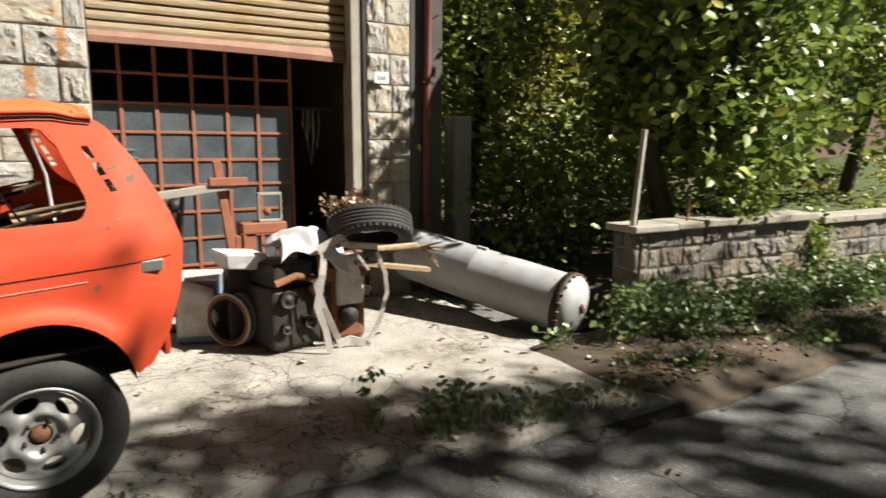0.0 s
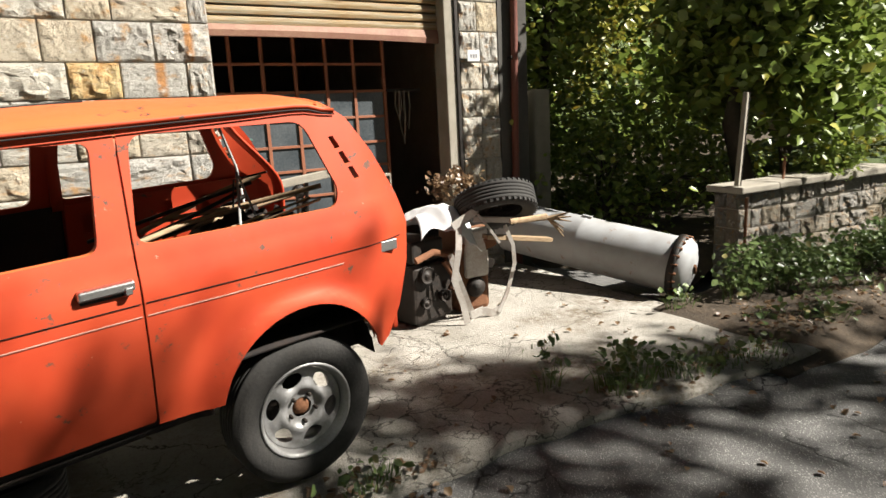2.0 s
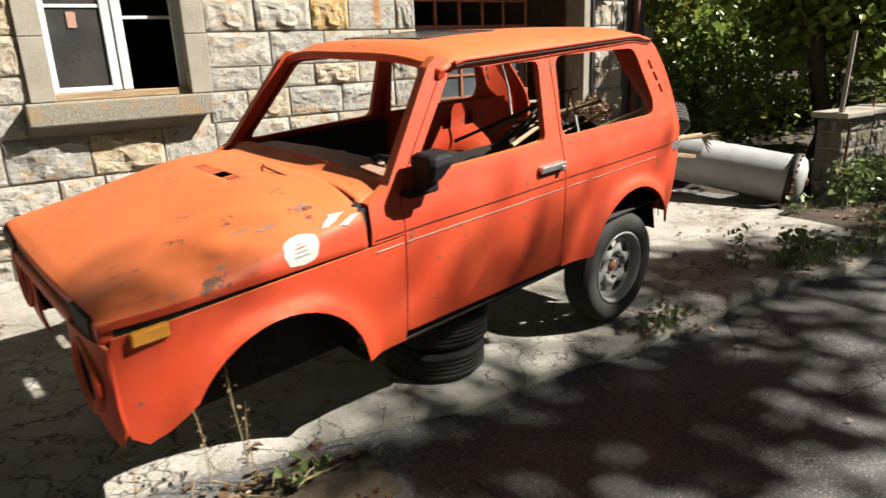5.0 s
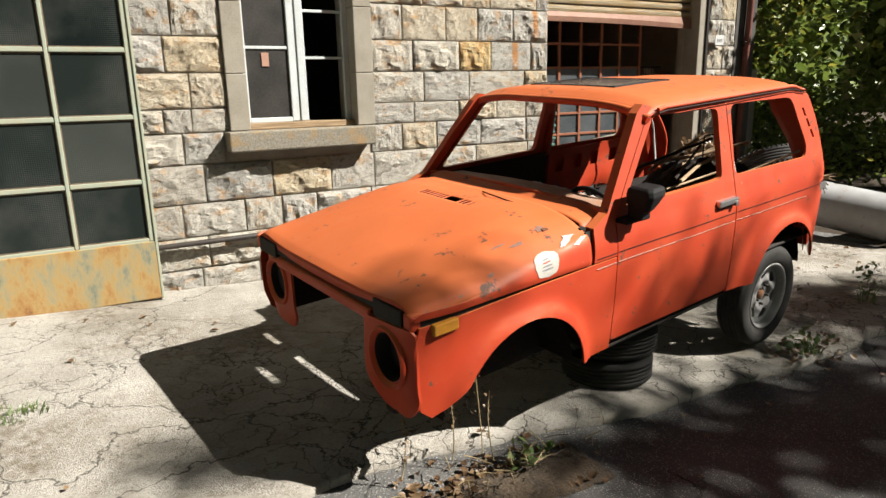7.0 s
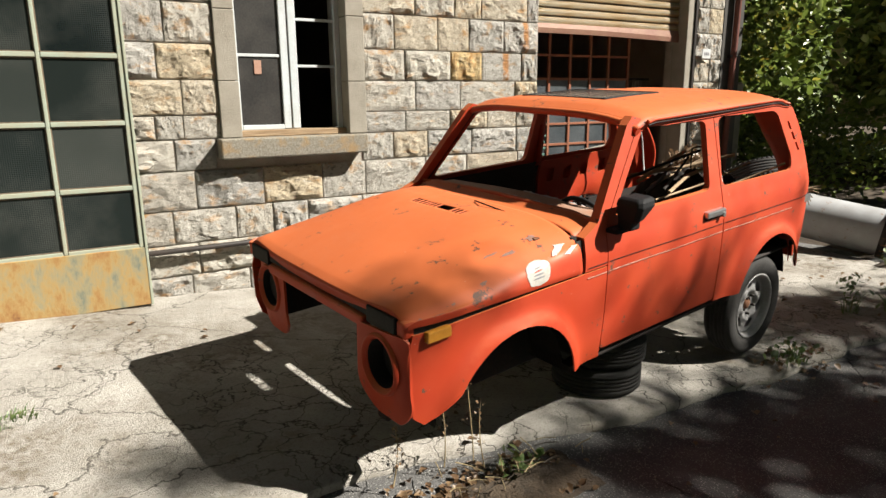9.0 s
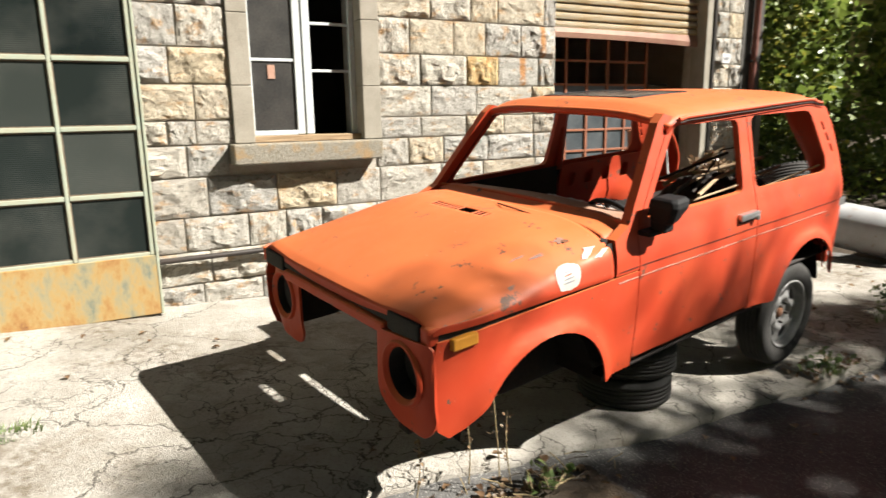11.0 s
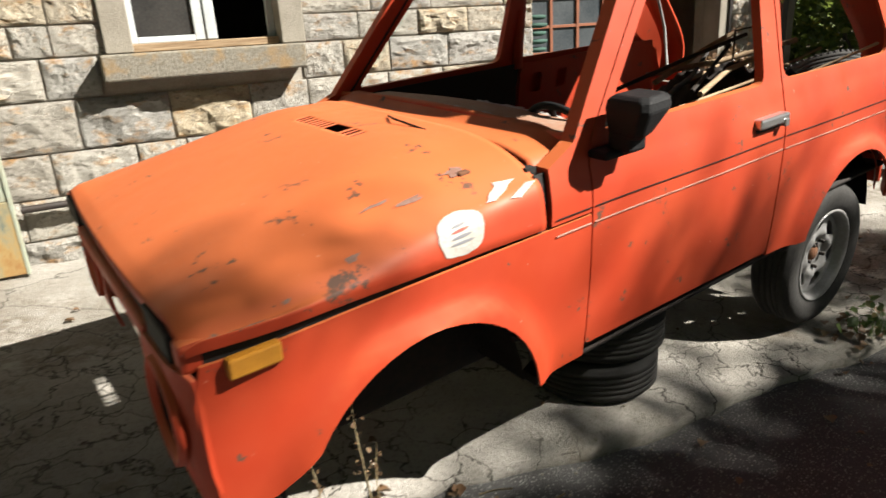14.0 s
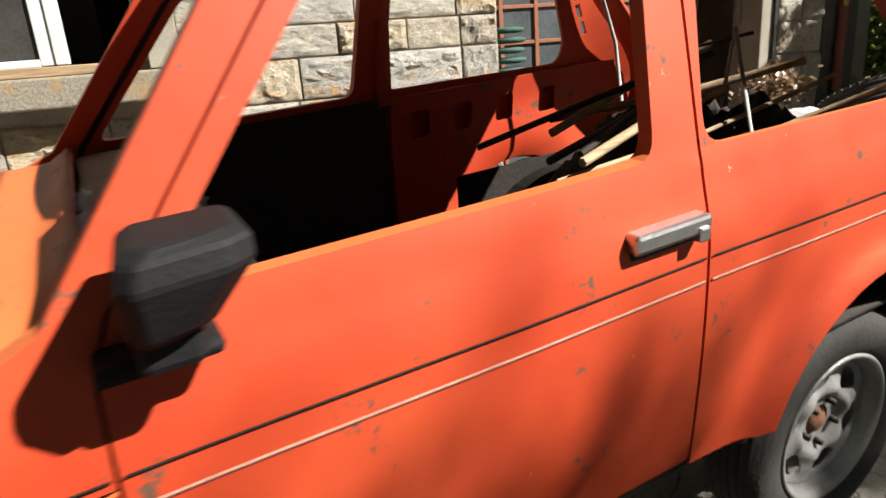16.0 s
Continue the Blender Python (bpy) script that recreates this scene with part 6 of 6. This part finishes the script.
# ---- the wreck pile ----
block = thing("engine_block", "black greasy engine with pulley, dumped on the yard", "engine", Matrix.Translation((2.62, 5.70, gz(2.58, 5.7))) @ Matrix.Rotation(radians(12), 4, "Z"))
part("crankcase", boxed(-0.22, 0.20, -0.18, 0.32, 0.03, 0.50, 0.03), darkiron_mat, block)
part("cylinder_head", boxed(-0.18, 0.16, -0.14, 0.28, 0.50, 0.68, 0.02), darkiron_mat, block)
part("oil_pan", boxed(-0.17, 0.15, -0.15, 0.26, 0.0, 0.06, 0.015), darkiron_mat, block)
for x, zz, r in ((-0.10, 0.42, 0.07), (0.08, 0.22, 0.05), (-0.12, 0.20, 0.045)):
    q = part("pulley", lathe([(0.0, -0.03), (r * 0.3, -0.03), (r * 0.35, -0.018), (r * 0.85, -0.018), (r, -0.03), (r * 0.9, -0.012), (r, 0.01), (0.0, 0.015)], 24), darkiron_mat, block)
    q.location = (x, -0.20, zz)
part("manifold", rods([[(-0.20, -0.20, 0.55), (-0.05, -0.24, 0.60), (0.15, -0.22, 0.55)], [(0.1, -0.2, 0.5), (0.16, -0.24, 0.38), (0.14, -0.22, 0.26)]], 0.028, 8), rustmetal_mat, block)
drum = thing("motor_drum", "round motor housing with faded blue band, lying on its side", "motor", Matrix.Translation((2.34, 5.98, gz(2.28, 5.95) + 0.215)) @ Matrix.Rotation(radians(-52), 4, "Z"))
part("casing", lathe([(0.165, -0.17), (0.205, -0.17), (0.212, -0.15), (0.205, -0.12), (0.205, 0.02), (0.20, 0.14), (0.17, 0.19), (0.0, 0.2)], 36), rustmetal_mat, drum)
part("rim", lathe([(0.196, -0.173), (0.210, -0.174), (0.213, -0.162), (0.200, -0.160)], 36), whitemetal_mat, drum, "pale chipped rim")
part("band", lathe([(0.206, -0.115), (0.214, -0.11), (0.214, 0.0), (0.206, 0.005)], 36), bluepaint_mat, drum, "faded blue band")
part("bore", lathe([(0.168, -0.165), (0.15, -0.10), (0.14, 0.05), (0.0, 0.08)], 30), black_mat, drum)
cab = thing("machine_cabinet", "blue and white painted machine casing", "cabinet", Matrix.Translation((2.08, 6.22, gz(2.0, 6.2))) @ Matrix.Rotation(radians(-20), 4, "Z"))
part("case", boxed(-0.17, 0.15, -0.16, 0.22, 0.0, 0.50, 0.02), bluepaint_mat, cab)
part("front_plate", surface(lambda a, b: (-0.15 + 0.28 * a, -0.172 - 0.02 * b, 0.06 + (0.50 - 0.12 * a) * b), spread(0, 1, 6), spread(0, 1, 6), 0.012), whitemetal_mat, cab, "white sheet-metal plate")
part("lid", boxed(-0.18, 0.16, -0.17, 0.23, 0.502, 0.525, 0.008), whitemetal_mat, cab)
tray = thing("white_tray", "white plastic tray lying upside down on the engine", "tray", Matrix.Translation((2.31, 5.86, 0.74)) @ Matrix.Rotation(radians(8), 4, "Y") @ Matrix.Rotation(radians(10), 4, "Z"))
bm = bmesh.new()
lo = [bm.verts.new(q) for q in ((-0.13, -0.10, -0.06), (0.13, -0.11, -0.06), (0.13, 0.12, -0.06), (-0.13, 0.12, -0.06))]
hi = [bm.verts.new(q) for q in ((-0.18, -0.15, 0.06), (0.17, -0.15, 0.07), (0.17, 0.16, 0.07), (-0.18, 0.16, 0.06))]
bm.faces.new(lo[::-1])
bm.faces.new(hi)
for k in range(4):
    bm.faces.new((lo[k], lo[(k + 1) % 4], hi[(k + 1) % 4], hi[k]))
bmesh.ops.bevel(bm, geom=bm.edges[:], offset=0.012, segments=2, affect="EDGES")
part("shell", bm, cloth_mat, tray)
prop = thing("wooden_block", "stack of scrap under the tray", "scrap", Matrix.Translation((2.31, 5.90, gz(2.25, 5.9))))
part("timber", boxed(-0.08, 0.08, -0.02, 0.16, 0.0, 0.655, 0.01), darkiron_mat, prop)
rag = part("white_rag", surface(lambda a, b: (2.50 + 0.58 * a + 0.04 * math.sin(b * 6 + a * 3), 5.42 + 0.40 * b + 0.03 * math.sin(a * 8), 0.80 + 0.17 * math.sin(math.pi * min(1, a * 0.8 + 0.15)) * math.sin(math.pi * min(1, b * 0.85 + 0.2)) + 0.035 * abs(math.sin(a * 9 + b * 5)) + 0.03 * noise.noise((a * 4, b * 4, 5)) + 0.008 * noise.noise((a * 11, b * 11, 5)) - 0.24 * smoothstep(0.35, 0.0, b) * (0.35 + 0.65 * smoothstep(0.2, 0.9, a))), spread(0, 1, 34), spread(0, 1, 28), 0.006), cloth_mat, smooth=True)
tagged(rag, "crumpled white rag thrown over the engine", "rag")
frame_bits = thing("bent_frame", "twisted chipped white metal frame of a wrecked machine", "scrap frame", Matrix.Translation((0.03, 0.27, 0.0)))
G = 0.05


def strap(points, w, t, mat, parent, name="strap"):
    """A flat bent bar."""
    bm = bmesh.new()
    pts = [Vector(p) for p in points]
    rows = []
    for i, p in enumerate(pts):
        d = (pts[min(i + 1, len(pts) - 1)] - pts[max(i - 1, 0)]).normalized()
        s = d.cross(Vector((0.35, 1, 0.1))).normalized() * w / 2
        n = s.cross(d).normalized() * t / 2
        rows.append([bm.verts.new(p + s + n), bm.verts.new(p - s + n), bm.verts.new(p - s - n), bm.verts.new(p + s - n)])
    for a, b in zip(rows, rows[1:]):
        for k in range(4):
            bm.faces.new((a[k], a[(k + 1) % 4], b[(k + 1) % 4], b[k]))
    bm.faces.new(rows[0])
    bm.faces.new(rows[-1][::-1])
    bmesh.ops.recalc_face_normals(bm, faces=bm.faces[:])
    return part(name, bm, mat, parent)


strap([(2.80, 5.12, 0.86), (2.76, 5.08, 0.66), (2.72, 5.10, 0.42), (2.78, 5.08, 0.22), (2.80, 5.06, G + 0.01)], 0.05, 0.012, whitemetal_mat, frame_bits)
strap([(2.72, 5.14, 0.62), (2.78, 5.12, 0.40), (2.90, 5.16, 0.14), (2.94, 5.16, G + 0.01)], 0.045, 0.01, whitemetal_mat, frame_bits)
strap([(3.20, 5.06, 0.80), (3.26, 5.04, 0.64), (3.28, 5.05, 0.48), (3.22, 5.08, 0.24), (3.14, 5.10, G + 0.03)], 0.032, 0.012, whitemetal_mat, frame_bits)
strap([(2.90, 5.16, G + 0.03), (3.0, 5.14, G + 0.06), (3.08, 5.12, G + 0.03), (3.16, 5.10, G + 0.05)], 0.07, 0.012, whitemetal_mat, frame_bits)
strap([(2.74, 5.12, 0.84), (2.92, 5.08, 0.94), (3.02, 5.10, 1.06)], 0.06, 0.02, whitemetal_mat, frame_bits)
strap([(2.92, 5.10, 0.88), (3.12, 5.02, 0.86), (3.28, 5.0, 0.84)], 0.04, 0.035, whitemetal_mat, frame_bits)
strap([(2.94, 5.06, 0.92), (3.02, 5.02, 0.80), (3.10, 5.0, 0.68)], 0.02, 0.02, whitemetal_mat, frame_bits)
strap([(2.85, 5.30, 0.62), (3.05, 5.30, 0.58), (3.24, 5.26, 0.66)], 0.10, 0.02, rustmetal_mat, frame_bits)
strap([(2.85, 5.36, 0.46), (3.06, 5.34, 0.50), (3.25, 5.30, 0.44)], 0.08, 0.02, darkiron_mat, frame_bits)
gear = thing("gearbox", "brown rusty gearbox casing among the scrap", "gearbox", Matrix.Translation((3.09, 5.70, gz(3.06, 5.7))))
part("case", boxed(-0.15, 0.16, -0.12, 0.22, 0.0, 0.74, 0.05), rustmetal_mat, gear)
part("cover", boxed(-0.11, 0.13, -0.16, -0.11, 0.30, 0.72, 0.03), whitemetal_mat, gear, "chipped pale cover")
part("hump", lathe([(0.0, -0.17), (0.06, -0.16), (0.09, -0.12), (0.10, 0.0)], 20), darkiron_mat, gear).location = (0.0, -0.02, 0.22)
board = part("plank", boxed(0, 0.62, -0.05, 0.05, -0.018, 0.018, 0.004, Matrix.Translation((3.08, 5.40, 0.72)) @ Matrix.Rotation(radians(-8), 4, "Z") @ Matrix.Rotation(radians(9), 4, "Y")), wood_mat)
tagged(board, "short brown plank stuck in the scrap pile", "plank")
splint = thing("splintered_branch", "splintered grey branch end on the scrap pile", "branch")
for k in range(6):
    part("splinter", rods([[(3.15, 5.15, 0.86), (3.42, 5.05, 0.86 + 0.005 * k), (3.60 + 0.03 * (k % 3), 4.96 + 0.03 * k, 0.90 - 0.045 * k)]], [0.022, 0.016, 0.004], 6), wood_mat, splint)
top_tyre = loose_tyre(Matrix.Translation((3.24, 5.46, 0.95)) @ Matrix.Rotation(radians(60), 4, "X") @ Matrix.Rotation(radians(-8), 4, "Y") @ Matrix.Rotation(-0.16, 4, "Z"), "worn knobbly tyre lying tilted on the scrap pile", "", 0.335, 0.20, 0.21)

# things against the inner gate
jack = thing("jack_stand", "dark iron jack leaning against the gate", "jack", Matrix.Translation((1.98, 6.55, gz(2, 6.6))))
part("column", boxed(-0.03, 0.03, -0.03, 0.03, 0.0, 1.02, 0.01), darkiron_mat, jack)
part("lever", rods([[(0.0, -0.05, 0.5), (0.03, -0.06, 0.8), (0.06, -0.03, 1.12)]], 0.018, 8), darkiron_mat, jack)
part("foot", boxed(-0.12, 0.12, -0.10, 0.10, 0.0, 0.03, 0.008), darkiron_mat, jack)
part("head", lathe([(0.0, -0.04), (0.05, -0.035), (0.055, 0.035), (0.0, 0.04)], 16), darkiron_mat, jack).location = (0.0, 0, 1.05)
rack = thing("iron_rack", "rust-red iron stand with a grey crossbeam", "stand")
part("upright", boxed(-0.035, 0.035, -0.03, 0.03, 0.0, 1.42, 0.006, Matrix.Translation((2.52, 6.62, 0.07)) @ Matrix.Rotation(radians(-7), 4, "Y")), redbar_mat, rack)
part("beam", boxed(-0.85, 0.12, -0.03, 0.03, -0.035, 0.035, 0.008, Matrix.Translation((2.36, 6.56, 1.26)) @ Matrix.Rotation(radians(-7), 4, "Y")), trim_mat, rack, "grey wooden crossbeam")
part("bracket", boxed(-0.16, 0.16, -0.04, 0.03, -0.03, 0.04, 0.006, Matrix.Translation((2.42, 6.55, 1.30))), redbar_mat, rack)
crate = thing("iron_table", "rust-red iron work table with a pale lamp frame on top", "table", Matrix.Translation((2.78, 6.72, 0.07)))
part("tray", boxed(-0.24, 0.16, -0.12, 0.12, 0.76, 0.86, 0.012), redbar_mat, crate)
part("side_panel", boxed(-0.30, -0.12, -0.10, -0.07, 0.42, 0.755, 0.008), redbar_mat, crate)
for x in (-0.22, 0.13):
    for y in (-0.10, 0.09):
        part("leg", boxed(x - 0.015, x + 0.015, y - 0.015, y + 0.015, 0.0, 0.76, 0.004), redbar_mat, crate)
for x0, x1, z0, z1 in ((-0.09, -0.075, 0.86, 1.12), (0.11, 0.125, 0.86, 1.10), (-0.09, 0.125, 1.10, 1.125), (-0.09, 0.125, 0.862, 0.885)):
    part("lamp_frame", boxed(x0, x1, -0.10, -0.05, z0, z1, 0.004), trim_mat, crate)
part("lamp", lathe([(0.0, -0.03), (0.035, -0.02), (0.03, 0.03)], 14), rustmetal_mat, crate).location = (0.0, -0.05, 0.95)
for k, (x, y, s) in enumerate(((2.42, 6.42, 0.15), (2.72, 6.40, 0.17), (2.95, 6.38, 0.16))):
    bm = bmesh.new()
    bmesh.ops.create_icosphere(bm, subdivisions=3, radius=s)
    for q in bm.verts:
        q.co *= 1 + 0.22 * noise.noise(q.co * 9 + Vector((k, 0, 0)))
        q.co.z *= 1.7
    ob = part("sack", bm, trim_mat, smooth=True)
    ob.location = (x, y, gz(x, y) + s * 1.55)
    tagged(ob, "lumpy dusty grey sack in front of the gate", "sack", "sacks")
net = thing("net_roll", "roll of dark green netting hung at the gate's edge", "net")
for k in range(9):
    bm = lathe([(0.07, -0.022), (0.115, -0.012), (0.12, 0.012), (0.075, 0.02)], 20)
    bmesh.ops.transform(bm, matrix=Matrix.Translation((1.66 + 0.012 * (k % 2), 7.10, 1.02 + 0.068 * k)) @ Matrix.Rotation(radians(90), 4, "X") @ Matrix.Diagonal((1.05, 1, 0.8, 1)), verts=bm.verts[:])
    part("coil", bm, greenhose_mat, net)
hoses = thing("hanging_hoses", "pale hoses hanging on a hook in the dark garage", "hose")
for k, (x, l) in enumerate(((3.44, 0.55), (3.50, 0.40), (3.40, 0.30))):
    part("hose", rods([[(x, 7.35, 1.98), (x - 0.03, 7.33, 1.98 - l * 0.5), (x + 0.02, 7.33, 1.98 - l), (x + 0.06, 7.35, 1.98 - l * 0.4), (x + 0.06, 7.37, 1.98)]], 0.007, 6), trim_mat, hoses)
part("hook_rail", boxed(3.30, 3.70, 7.36, 7.40, 1.97, 2.0), darkiron_mat, hoses)
weedy = new("dry_bramble", leaf_mesh("dry_bramble", crown_points([(3.55, 6.55, 1.02, 0.28, 0.16, 0.16)], 420, 83, 0.05, 6), 0.05 * np.random.default_rng(5).uniform(0.5, 1.4, 420), dry_mat, 83))
tagged(weedy, "rust-brown dry bramble on the scrap by the door post", "bramble", kind="stuff")

# far house beyond the trees
house = thing("far_house", "pinkish house wall glimpsed between the trees", "house", Matrix.Translation((24.5, 11.0, 0.5)) @ Matrix.Rotation(radians(-30), 4, "Z"))
part("wall", boxed(-3.5, 3.5, -0.15, 4.0, 0, 5.2), stained("pink_render", (0.50, 0.36, 0.28), (0.36, 0.27, 0.21), 0.9, 0, 1.5, 20, 0.6), house)
part("roof", boxed(-3.9, 3.9, -0.6, 4.4, 5.2, 5.5, 0.05), pipe_mat, house)
for x in (-2.2, 0.0, 2.2):
    part("window", boxed(x - 0.5, x + 0.5, -0.20, -0.15, 1.6, 3.2, 0.02), glass_mat, house)
lawn = part("lawn", surface(lambda x, y: (x, y, 0.55 + 0.11 * (x - 10) + 0.1 * noise.noise((x, y, 0))), spread(10, 22, 24), spread(4.9, 9, 12), 0.1), grass_ground_mat, smooth=True)
tagged(lawn, "sunny green grass slope behind the wall", "lawn", kind="structure")
rng = np.random.default_rng(15)
pp = np.array([(x, y, 0.60 + 0.11 * (x - 10) + h) for x, y, h in zip(rng.uniform(10, 20, 4000), rng.uniform(4.9, 8.5, 4000), rng.uniform(0, 0.08, 4000))])
blades = new("lawn_grass", leaf_mesh("lawn_grass", pp, 0.10 * rng.uniform(0.5, 1.3, 4000), yellow_leaf_mat, 16))
tagged(blades, "sunlit yellow-green grass", "grass", kind="stuff")
